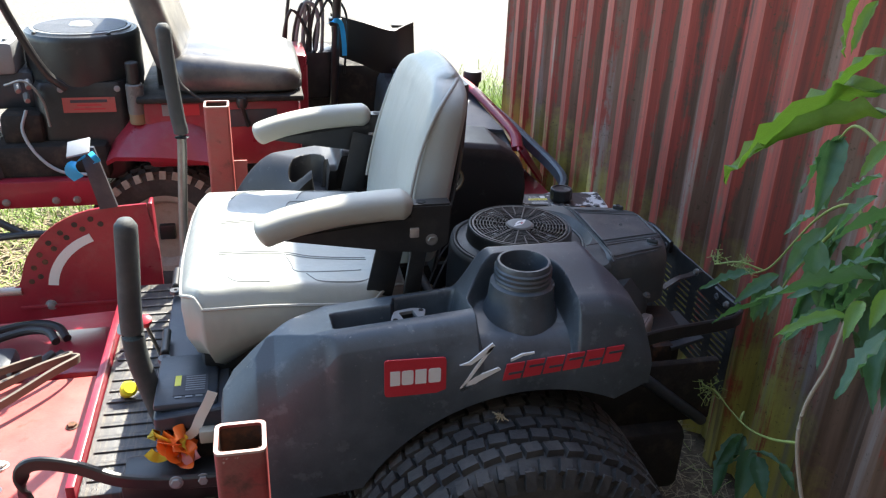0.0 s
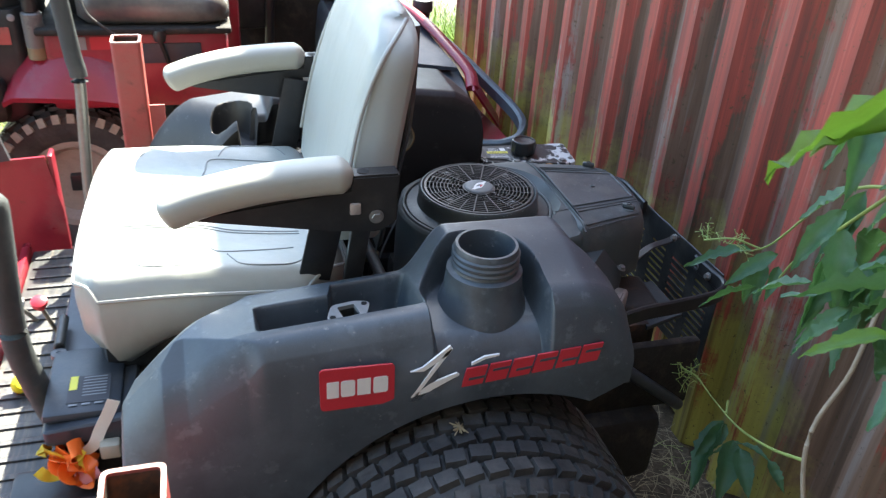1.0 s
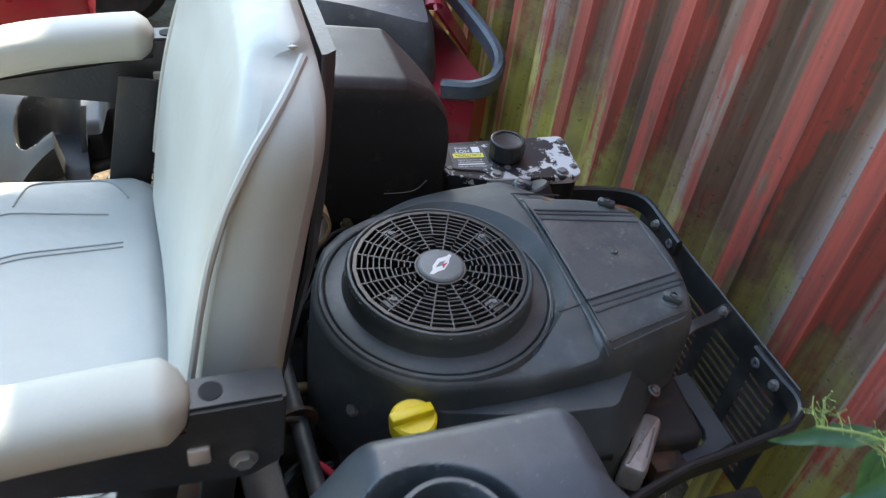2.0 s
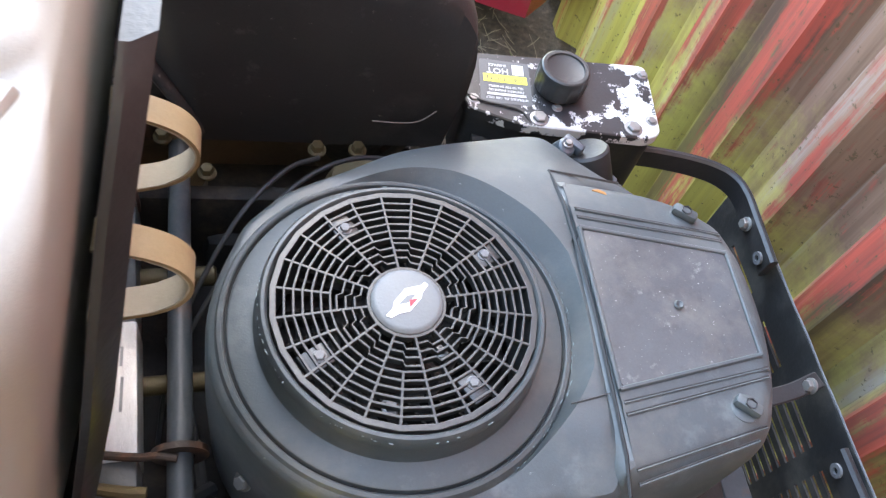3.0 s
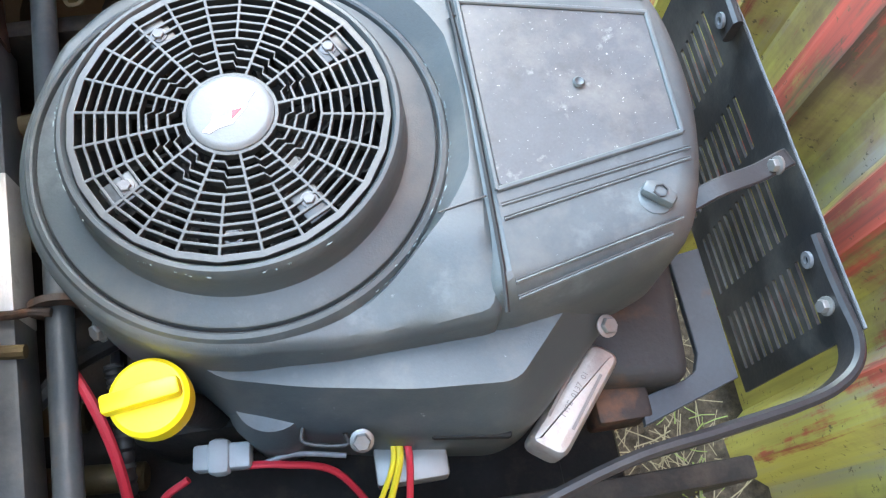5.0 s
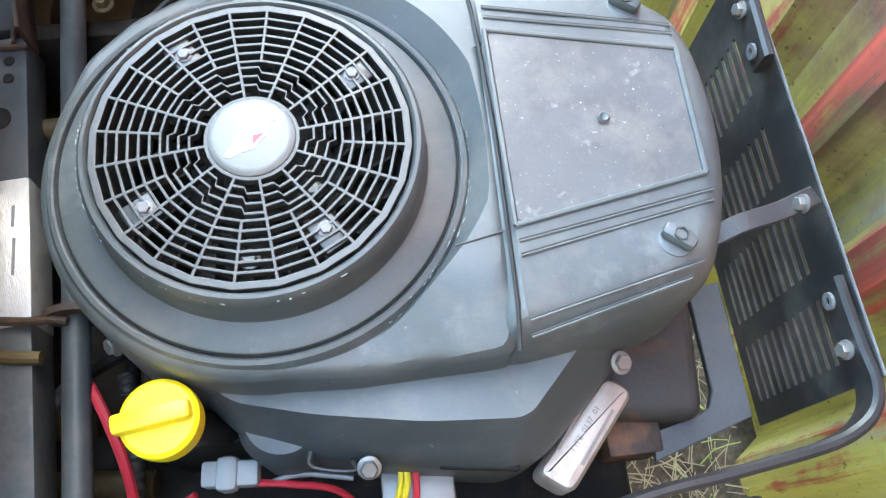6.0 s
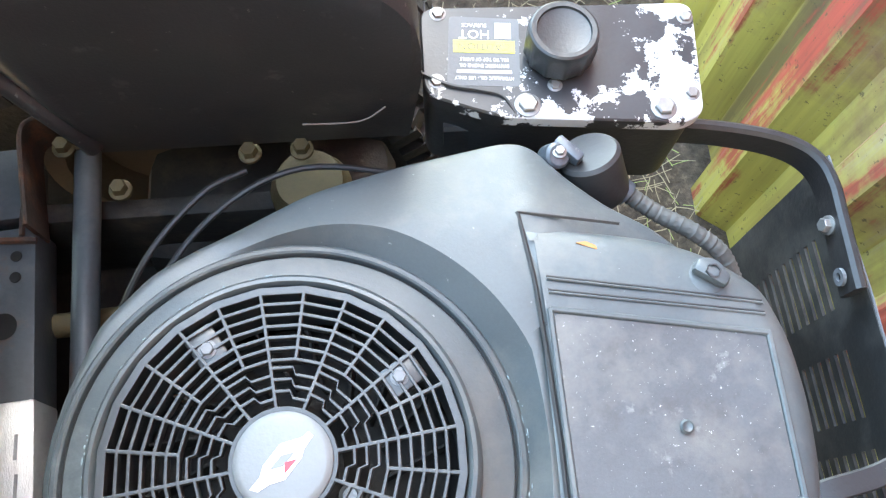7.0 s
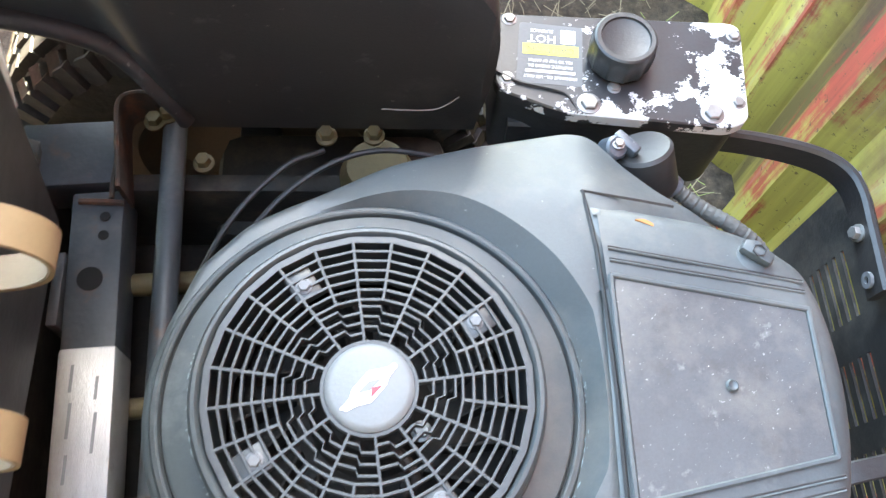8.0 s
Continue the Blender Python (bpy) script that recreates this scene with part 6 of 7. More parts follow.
def knotted_ribbon(at, parent, materials, tails):
    """Marking tape tied round a bar: crumpled loops and loose tails."""
    rng = random.Random(5)
    c = Vector(at)
    for n in range(12):
        out = Vector((rng.uniform(-1, 1), rng.uniform(-0.9, 0.1), rng.uniform(-0.9, 1))).normalized() * rng.uniform(0.026, 0.042)
        side = Vector((rng.uniform(-1, 1), rng.uniform(-1, 1), rng.uniform(-1, 1))) * 0.014
        pts = [c + side * 0.5, c + out * 0.6 + side, c + out, c + out * 0.7 - side, c + out * 0.2 - side * 0.6]
        part("ribbon_loop", ribbon(spline(pts, 6), Vector((rng.uniform(-0.8, 0.8), 0.7, rng.uniform(-1, 1))), 0.024, 0.0006), materials[4] if n % 5 == 4 else materials[0], parent, "" if n % 5 == 4 else "crumpled orange marking ribbon")
    for pts, mat_, w, across in zip(tails, materials[1:4], (0.018, 0.030, 0.018), ((0, 0.3, 1), (1, 0, 0.2), (1, 0, -0.5))):
        part("ribbon_tail", ribbon(spline([Vector(p) for p in pts], 7), Vector(across), w, 0.0006), mat_, parent)


stand(0.044, 0.008, 0.008)
knotted_ribbon((-0.763, -0.345, 0.444), left_lever, (orange_ribbon, yellow_ribbon, pink_ribbon, white_ribbon, yellow_ribbon),
               (((-0.770, -0.345, 0.440), (-0.782, -0.35, 0.430), (-0.795, -0.35, 0.425), (-0.805, -0.352, 0.432), (-0.812, -0.35, 0.44)),
                ((-0.755, -0.35, 0.440), (-0.744, -0.365, 0.438), (-0.738, -0.37, 0.430), (-0.735, -0.37, 0.425)),
                ((-0.755, -0.345, 0.455), (-0.732, -0.348, 0.472), (-0.718, -0.345, 0.500), (-0.705, -0.345, 0.525), (-0.693, -0.345, 0.551))))


def front_parts():
    # seat plate with label and latches
    plate = part("seat_plate", prism(rounded([(-0.770, -0.33), (-0.64, -0.33), (-0.64, 0.33), (-0.770, 0.33)], 0.01, 3), [(0, 0.500), (0, 0.528), (0.003, 0.531)], tilt=lambda x, y: 0.10 * (x + 0.70)), blue_plate, mower, "dark blue-black plate under the seat front")
    part("battery_cover", box(-0.715, -0.235, 0.535, 0.11, 0.16, 0.016, 0.006), blue_plate, plate)
    lm = pose(-0.708, -0.262, 0.5442)
    lab = part("notice", box(*lm.translation, 0.060, 0.062, 0.0006, 0), ink, plate, "black notice with small pale print")
    part("print", box(-0.731, -0.247, 0.5449, 0.011, 0.032, 0.0005, 0), yellow_print, lab)
    for k in range(7):
        part("print", box(-0.700, -0.236 - 0.007 * k, 0.5449, 0.034, 0.0022, 0.0005, 0), grey_label, lab)
    for k in range(3):
        part("print", box(-0.728 + 0.018 * k, -0.298, 0.5449, 0.012, 0.004, 0.0005, 0), grey_label, lab)
    for y in (0.175, -0.10):
        latch = part("latch_rod", rod((-0.766, y + 0.04, 0.541), (-0.764, y - 0.045, 0.541), 0.0085, 16, 0.002), black_steel, plate)
        part("latch_eye", lathe([(0.004, -0.004), (0.012, -0.004), (0.012, 0.004), (0.004, 0.004)], 20, pose(-0.763, y - 0.06, 0.538), close=True), blue_plate, latch)
    part("switch", box(-0.680, -0.338, 0.488, 0.028, 0.02, 0.026, 0.003), strap_inside, plate)
    # Dark box added where bright ground showed in a shaded gap.
    part("plate_gap_filler", box(-0.665, -0.300, 0.445, 0.19, 0.04, 0.12, 0.004), dark_grime_and_gaps, plate)
    # foot platform with worn mat, red edge, front deck
    part("foot_platform", box(-0.845, 0.06, 0.372, 0.135, 0.80, 0.02, 0.004), mat_floor, mower, "worn ribbed foot platform")
    for k in range(19):
        part("mat_rib", box(-0.843, -0.30 + 0.04 * k, 0.3835, 0.118, 0.012, 0.005, 0.0015), mat_floor, mower)
    part("step_edge", box(-0.922, 0.06, 0.375, 0.016, 0.80, 0.06, 0.003), red_paint, mower)
    pull = part("pull_knob", lathe([(0, 0), (0.018, 0.0), (0.020, 0.003), (0.018, 0.006), (0, 0.007)], 24, aim((-0.89, 0.16, 0.43), (-0.92, 0.14, 0.46))), zinc, mower)
    part("stalk", rod((-0.89, 0.16, 0.43), (-0.865, 0.17, 0.385), 0.004), zinc, pull)
    yk = part("yellow_knob", lathe([(0, 0), (0.010, 0), (0.016, 0.018), (0.017, 0.03), (0.012, 0.034), (0, 0.034)], 24, aim((-0.868, -0.045, 0.39), (-0.85, -0.065, 0.42))), yellow_plastic, mower, "yellow plastic choke knob")
    part("stalk", rod((-0.885, -0.02, 0.365), (-0.866, -0.047, 0.392), 0.005), zinc, yk)
    rk = part("red_knob", lathe([(0, 0), (0.008, 0.0), (0.014, 0.012), (0.014, 0.02), (0, 0.028)], 20, aim((-0.822, 0.041, 0.500), (-0.822, 0.03, 0.53))), red_wire, mower, "small red plastic knob")
    part("stalk", rod((-0.80, 0.06, 0.40), (-0.822, 0.041, 0.502), 0.004), zinc, rk)
    lever = part("foot_lever", sweep(spline([(-0.655, -0.395, 0.432), (-0.75, -0.385, 0.430), (-0.83, -0.372, 0.436), (-0.895, -0.36, 0.462), (-0.955, -0.352, 0.474), (-0.985, -0.350, 0.462), (-0.99, -0.352, 0.425), (-0.985, -0.355, 0.39)], 6), flat(0.012, 0.026, 0.003)), black_steel, mower, "bent black steel pedal bar")
    for x in (-0.735, -0.69):
        part("bolt", hex_bolt((x, -0.393, 0.435), 0.009, 0.006, (0, -1, 0.15)), gasket_grey, lever)
    part("lever_mount", box(-0.74, -0.335, 0.40, 0.18, 0.085, 0.05, 0.008), black_steel, mower)
    part("side_sill", box(-0.73, -0.50, 0.335, 0.42, 0.20, 0.05, 0.008), red_paint, mower, "dusty dark red side sill")
    part("rear_sill", box(-0.50, -0.50, 0.36, 0.18, 0.12, 0.10, 0.01), dark_grime_and_gaps, mower)


stand(0.016, -0.005, -0.014)
front_parts()


def mower_deck():
    """The cutting deck in front: red sheet covers, belts lying on it, link arms and the height quadrant."""
    deck = part("deck", prism(rounded([(-1.50, -0.62), (-0.95, -0.62), (-0.93, 0.70), (-1.50, 0.70)], 0.06, 5), [(0.0, 0.10), (0, 0.205), (0.012, 0.218)]), red_paint, mower, "dirty dark red mower deck")
    cover = part("belt_cover", prism(rounded([(-1.42, -0.30), (-0.955, -0.30), (-0.955, 0.215), (-1.42, 0.235)], 0.012, 3), [(0, 0.22), (0, 0.268), (0.004, 0.272)], tilt=lambda x, y: 0.05 * (x + 1.0)), faded_and_lit_red, deck, "sun-faded red belt cover")
    part("cover_lip", box(-0.957, -0.04, 0.286, 0.016, 0.52, 0.028, 0.003), faded_and_lit_red, cover)
    for y in (0.09, -0.10, -0.20):
        part("slot", box(-0.9655, y, 0.287, 0.002, 0.03, 0.010, 0), ink, cover)
    part("bolt", hex_bolt((-1.0, 0.02, 0.272), 0.010, 0.008), rusty_steel, cover)
    for pts in ([(-1.36, 0.02, 0.30), (-1.22, 0.10, 0.31), (-1.10, 0.20, 0.315), (-1.045, 0.262, 0.30), (-1.06, 0.285, 0.29), (-1.12, 0.24, 0.285), (-1.26, 0.13, 0.285), (-1.38, 0.06, 0.285)],
                [(-1.34, -0.06, 0.30), (-1.18, 0.05, 0.305), (-1.06, 0.17, 0.32), (-1.02, 0.235, 0.31), (-1.035, 0.262, 0.30)],
                [(-1.38, 0.10, 0.29), (-1.27, 0.18, 0.295), (-1.16, 0.26, 0.29), (-1.12, 0.30, 0.28)]):
        part("belt", ribbon(spline([Vector(p) for p in pts], 8), Vector((0.1, 0, 1)), 0.020, 0.007), surface("belt_canvas", (0.13, 0.11, 0.09), 0.8, var=0.3, scale=20) if "belt_canvas" not in bpy.data.materials else bpy.data.materials["belt_canvas"], deck, "frayed brown drive belt")
    for y0, z0 in ((-0.14, 0.315), (-0.20, 0.305)):
        link = part("link_arm", sweep(spline([(-1.32, y0 + 0.16, z0), (-1.18, y0 + 0.05, z0), (-1.09, y0 - 0.015, z0)], 5), flat(0.030, 0.012, 0.004)), alloy, deck, "tan steel link arm")
        part("bolt", hex_bolt((-1.09, y0 - 0.015, z0 + 0.006), 0.010, 0.008), alloy, link)
    for c, r in (((-1.22, 0.40, 0.255), 0.115), ((-1.20, 0.36, 0.275), 0.085)):
        ring = [(c[0] + r * math.cos(a) * 1.2, c[1] + r * math.sin(a), c[2] + 0.01 * math.sin(2 * a)) for a in (0.2 + 5.8 * k / 11 for k in range(12))]
        part("hose_coil", tube(ring, 0.011, 6, n=10), rubber_and_seam_black, deck, "coiled black hose")
    part("pulley_guard", box(-1.25, 0.30, 0.26, 0.14, 0.12, 0.06, 0.02), blue_plate, deck)
    part("baffle", box(-1.03, 0.38, 0.235, 0.20, 0.22, 0.03, 0.01), red_paint, deck)
    stand(0, 0.010, 0.001)
    # height quadrant
    y = 0.5
    out = [(-1.32, 0.285), (-1.25, 0.335), (-1.185, 0.36)] + [(-0.93 - 0.250 * math.cos(a), 0.335 + 0.235 * math.sin(a)) for a in (radians(12 + 78 * k / 12) for k in range(13))] + [(-0.845, 0.575), (-0.826, 0.44), (-0.826, 0.33), (-0.92, 0.27), (-1.28, 0.25)]
    quad = part("height_quadrant", prism(out, [(0, -0.004), (0, 0.004)], m=Matrix.Translation((0, y, 0)) @ pose(0, 0, 0, 90, 0, 0)), red_paint, mower, "red height-adjusting quadrant with a pale scale")
    arc = [(-0.93 - 0.185 * math.cos(a), 0.335 + 0.175 * math.sin(a)) for a in (radians(8 + 62 * k / 12) for k in range(13))]
    arc += [(-0.93 - 0.160 * math.cos(a), 0.335 + 0.152 * math.sin(a)) for a in (radians(70 - 62 * k / 12) for k in range(13))]
    part("scale", prism(arc, [(0, 0.004), (0, 0.0052)], m=Matrix.Translation((0, y, 0)) @ pose(0, 0, 0, 90, 0, 0)), white_print, quad, "scratched white scale strip")
    for rad, n in ((0.225, 7), (0.205, 6)):
        for k in range(n):
            a = radians(10 + 66 * k / (n - 1) + (5 if rad < 0.21 else 0))
            part("hole", lathe([(0, 0), (0.0075, 0), (0.0075, 0.0008), (0, 0.0008)], 16, pose(-0.93 - rad * math.cos(a), y - 0.0042, 0.335 + rad * 0.94 * math.sin(a), 90, 0, 0)), rusty_steel, quad)
    part("bolt", hex_bolt((-1.115, y - 0.005, 0.30), 0.011, 0.006, (0, -1, 0)), gasket_grey, quad)
    part("crossbar", box(-1.05, y - 0.006, 0.297, 0.28, 0.006, 0.010, 0.002), red_paint, quad)
    part("side_flange", box(-0.836, y + 0.022, 0.45, 0.010, 0.045, 0.25, 0.003), red_paint, quad)
    part("stay_bar", rod((-1.45, 0.52, 0.335), (-1.18, 0.50, 0.345), 0.012), alloy, quad)
    handle = part("lift_handle", prism([(-0.985, 0.735), (-0.948, 0.735), (-0.912, 0.575), (-0.955, 0.57)], [(0, -0.006), (0, 0.006)], m=Matrix.Translation((0, y - 0.01, 0)) @ pose(0, 0, 0, 90, 0, 0)), blue_plate, mower, "grey steel lift handle with a bent top")
    part("handle_top", box(-0.978, y - 0.035, 0.742, 0.055, 0.060, 0.006, 0.002, (20, -12, 0)), gasket_grey, handle)
    part("ribbon_tail", ribbon(spline([Vector(p) for p in ((-0.955, y - 0.03, 0.728), (-0.945, y - 0.045, 0.722), (-0.938, y - 0.04, 0.708), (-0.945, y - 0.03, 0.700))], 5), Vector((1, 0.3, 0.2)), 0.014, 0.0008), blue_ribbon, handle, "bright blue marking ribbon")
    part("ribbon_tail", ribbon(spline([Vector(p) for p in ((-0.962, y - 0.05, 0.726), (-0.985, y - 0.062, 0.712), (-0.998, y - 0.058, 0.690), (-0.985, y - 0.05, 0.668))], 5), Vector((0.7, -0.2, 0.6)), 0.030, 0.0008), blue_ribbon, handle)


mower_deck()


def loose_gasket():
    """A small port flange left lying in the tool hollow."""
    g = thing("port_flange", (-0.325, -0.40, 0.696), "grey square-ported metal flange lying in the tool hollow", "engine part")
    m = pose(-0.325, -0.400, 0, 0, 0, 12)
    out = rounded([(-0.036, -0.010), (-0.016, -0.020), (0.018, -0.020), (0.036, 0.010), (0.016, 0.020), (-0.018, 0.020)], 0.008, 4)
    port = []
    for p in out:
        k = 0.0125 / max(abs(p.x), abs(p.y), 1e-6)
        port.append(Vector((p.x * k, p.y * k)))

    def collar(name, shrink, z0, z1, material):
        """A plate or sleeve pierced by the square port."""
        bm = bmesh.new()
        rings = [[bm.verts.new((p.x * f, p.y * f, z)) for p in pts] for pts, f, z in ((out, shrink, z0), (out, shrink, z1), (port, 1.0, z1), (port, 1.0, z0))]
        for u, v in zip(rings, rings[1:] + rings[:1]):
            for k in range(len(out)):
                bm.faces.new((u[k], u[(k + 1) % len(out)], v[(k + 1) % len(out)], v[k]))
        bmesh.ops.recalc_face_normals(bm, faces=bm.faces[:])
        bmesh.ops.transform(bm, matrix=m, verts=bm.verts)
        part(name, bm, material, g)

    collar("body", 0.82, 0.694, 0.742, grille_plastic)
    collar("face", 1.0, 0.742, 0.748, gasket_grey)
    part("port_floor", prism(port, [(0, 0.694), (0, 0.697)], m=m), hole_black, g)
    for x, y in ((-0.026, -0.008), (0.026, 0.008)):
        at = m @ Vector((x, y, 0.7482))
        part("hole", lathe([(0, 0), (0.0042, 0), (0.0042, 0.0006), (0, 0.0006)], 14, Matrix.Translation(at)), hole_black, g)


stand(0.005, -0.008, -0.024)
loose_gasket()


# ---- machines behind ----
def red_tractor():
    t = thing("garden_tractor", (-0.9, 1.15, 0), "old red garden tractor with black engine drum and black seat", "garden tractor")
    wheel = part("wheel", box(-0.86, 1.09, 0.235, 0.05, 0.14, 0.05, 0.004), black_steel, t)
    tyre_thing(-0.86, 1.085, 0.236, 0.19, wheel, rim_paint, rubber, 34, False, 3, mud_rubber)
    fend = bmesh.new()
    rings = []
    for i in range(13):
        u = i / 12
        row = []
        for j in range(9):
            w = j / 8
            x = -1.005 + 0.335 * u + 0.05 * w * (1 - u)
            arch = math.sin(math.pi * (0.10 + 0.55 * u)) * 0.12
            dome = math.sin(min(1, w * 1.25) * math.pi / 2)
            row.append(fend.verts.new((x, 0.925 + 0.24 * w + 0.03 * (1 - u) ** 3, 0.470 + arch * (0.30 + 0.70 * dome) + 0.095 * dome * math.sin(math.pi * min(1, 0.15 + 0.7 * u)) + (0.03 if u < 0.02 else 0.045 * (1 - u)))))
        rings.append(row)
    for p, q in zip(rings, rings[1:]):
        for k in range(8):
            fend.faces.new((p[k], q[k], q[k + 1], p[k + 1]))
    low = bmesh.ops.extrude_face_region(fend, geom=fend.faces[:])
    bmesh.ops.translate(fend, verts=[g for g in low["geom"] if isinstance(g, bmesh.types.BMVert)], vec=(0, 0.004, -0.014))
    bmesh.ops.recalc_face_normals(fend, faces=fend.faces[:])
    part("fender", fend, red_paint, t, "glossy domed red rear fender", smooth=50)
    part("frame_rail", box(-1.335, 0.96, 0.42, 0.60, 0.05, 0.085, 0.006), red_paint, t)
    for x in (-1.30, -1.16, -1.10):
        part("bolt", hex_bolt((x, 0.934, 0.40), 0.009, 0.006, (0, -1, 0)), zinc, t)
    part("body_pan", box(-0.65, 1.25, 0.575, 0.48, 0.50, 0.22, 0.02), red_paint, t, "red tractor body")
    part("pan_lip", box(-0.65, 1.24, 0.69, 0.50, 0.53, 0.018, 0.006), dark_grime_and_gaps, t)
    dash = part("dash_plate", box(-0.565, 0.997, 0.625, 0.16, 0.004, 0.055, 0.001), blue_plate, t)
    part("gear_knob", lathe([(0, 0), (0.014, 0), (0.018, 0.014), (0.014, 0.03), (0, 0.034)], 20, pose(-0.59, 0.975, 0.665)), black_steel, t)
    part("gear_stalk", rod((-0.575, 0.99, 0.60), (-0.59, 0.975, 0.668), 0.006), black_steel, t)
    for x in (-0.805, -0.745):
        part("decal", box(x, 0.9975, 0.655, 0.05, 0.002, 0.035, 0), grey_label if x < -0.78 else red_print, t)
    # seat of the tractor
    st = part("tractor_seat", prism(rounded([(-0.80, 1.00), (-0.40, 1.00), (-0.40, 1.52), (-0.80, 1.52)], 0.07, 5), [(0.02, 0.70), (0.0, 0.715), (0.0, 0.755), (0.014, 0.785), (0.05, 0.800)], tilt=lambda x, y: 0.10 * (-0.6 - x)), dusty_vinyl, t, "black vinyl tractor seat, shiny and dusty", smooth=60)
    part("tractor_backrest", box(-0.84, 1.27, 0.93, 0.09, 0.46, 0.36, 0.04, (0, -16, 0), seg=4), dusty_vinyl, t)
    part("seat_bracket", box(-0.80, 1.16, 0.75, 0.10, 0.05, 0.12, 0.01), black_steel, t)
    # engine drum
    dc = (-1.065, 1.20)
    drum = part("engine_drum", lathe([(0.160, 0.45), (0.165, 0.52), (0.166, 0.70), (0.170, 0.72), (0.170, 0.85), (0.168, 0.862), (0.163, 0.868), (0.158, 0.868)], 64, pose(*dc, 0)), grille_plastic, t, "black engine drum with perforated round screen", smooth=40)
    part("screen", lathe([(0, 0.872), (0.02, 0.8725), (0.150, 0.871), (0.160, 0.866)], 64, pose(*dc, 0)), grille_plastic, drum)
    part("screen_rim", lathe([(0.136, 0.871), (0.137, 0.876), (0.146, 0.876), (0.147, 0.871)], 64, pose(*dc, 0), close=True), gasket_grey, drum)
    for k in range(-14, 15):
        hw = math.sqrt(max(0, 0.134**2 - (k * 0.0092) ** 2))
        part("screen_bar", box(dc[0], dc[1] + k * 0.0092, 0.8750, 2 * hw, 0.0038, 0.005, 0.001, seg=1, rot=(0, 0, 0)), gasket_grey, drum)
    for k in range(4):
        a = radians(40 + 90 * k)
        part("bolt", hex_bolt((dc[0] + 0.152 * math.cos(a), dc[1] + 0.152 * math.sin(a), 0.871), 0.006, 0.004), black_steel, drum)
    part("emblem", lathe([(0, 0.884), (0.030, 0.884), (0.036, 0.878)], 9, pose(*dc, 0)), white_print, drum)
    front = part("drum_front", prism(rounded([(-1.215, 1.10), (-1.185, 1.025), (-0.945, 1.025), (-0.915, 1.10)], 0.03, 4), [(0.004, 0.43), (0, 0.45), (0, 0.715), (0.012, 0.735)]), black_steel, t)
    lab = part("dealer_plate", box(-1.04, 1.0185, 0.672, 0.150, 0.002, 0.046, 0), faded_and_lit_red, t, "pale red dealer plate")
    for k, (w, hh) in enumerate(((0.105, 0.009), (0.07, 0.004), (0.09, 0.004))):
        part("print", box(-1.04, 1.0168, 0.684 - 0.012 * k, w, 0.001, hh, 0), red_print if k else ink, lab)
    for x in (-0.955, -1.115):
        part("bolt", hex_bolt((x, 1.019, 0.72), 0.007, 0.005, (0, -1, 0)), gasket_grey, front)
    filt = part("fuel_filter", rod((-0.905, 1.02, 0.640), (-0.905, 1.02, 0.735), 0.026, 24, 0.004), lens_film, t, "cloudy fuel filter bowl")
    part("filter_base", rod((-0.905, 1.02, 0.610), (-0.905, 1.02, 0.667), 0.025, 24, 0.003), strap_leather, filt)
    part("filter_head", rod((-0.905, 1.02, 0.735), (-0.905, 1.02, 0.800), 0.020, 20, 0.003), black_steel, filt)
    part("drum_side", box(-1.30, 1.2, 0.70, 0.20, 0.22, 0.12, 0.02), blue_plate, t)
    ribbed = part("air_filter_cover", box(-1.335, 1.2, 0.80, 0.19, 0.25, 0.10, 0.018), gasket_grey, t, "pale grey ribbed air-filter cover")
    for k in range(6):
        part("rib", box(-1.405 + 0.028 * k, 1.2, 0.852, 0.012, 0.21, 0.010, 0.003), pale_connector, ribbed)
    for x, z in ((-1.235, 0.735), (-1.205, 0.745), (-1.215, 0.705)):
        part("hose_fitting", rod((x, 1.03, z), (x + 0.012, 0.99, z - 0.01), 0.009, 14, 0.002), zinc, t)
    part("linkage", tube([(-1.26, 1.0, 0.74), (-1.20, 0.985, 0.755), (-1.16, 0.98, 0.70), (-1.15, 0.975, 0.62)], 0.004, 6, n=8), zinc, t)
    part("throttle_cable", tube([(-0.78, 0.99, 0.79), (-0.76, 0.965, 0.74), (-0.70, 0.955, 0.69), (-0.66, 0.95, 0.66)], 0.004, 6, n=8), rubber_and_seam_black, t)
    part("carburettor", box(-1.24, 1.06, 0.60, 0.12, 0.10, 0.10, 0.02), dark_grime_and_gaps, t)
    part("engine_base", box(-1.20, 1.10, 0.50, 0.40, 0.24, 0.12, 0.02), dark_grime_and_gaps, t)
    for pts, r, m in (([(-1.22, 1.02, 0.66), (-1.235, 1.0, 0.60), (-1.20, 0.98, 0.53), (-1.14, 0.97, 0.48), (-1.05, 0.96, 0.47)], 0.005, pale_connector),
                      ([(-1.25, 0.95, 1.10), (-1.19, 0.95, 0.92), (-1.135, 0.96, 0.79), (-1.085, 0.97, 0.735)], 0.012, black_steel),
                      ([(-1.02, 1.6, 1.0), (-0.98, 1.55, 0.93)], 0.012, black_steel),
                      ([(-1.36, 0.90, 0.30), (-1.22, 0.87, 0.32), (-1.05, 0.86, 0.31), (-0.98, 0.86, 0.31)], 0.012, black_steel),
                      ([(-1.40, 0.92, 0.42), (-1.33, 0.90, 0.36), (-1.24, 0.88, 0.31)], 0.012, black_steel)):
        part("bar", tube(pts, r, 6), m, t)
    part("front_tyre", lathe([(0.05, -0.08), (0.13, -0.09), (0.16, -0.05), (0.16, 0.05), (0.13, 0.09), (0.05, 0.08)], 32, pose(-1.45, 1.05, 0.47, 90, 0, 0)), rubber, t)
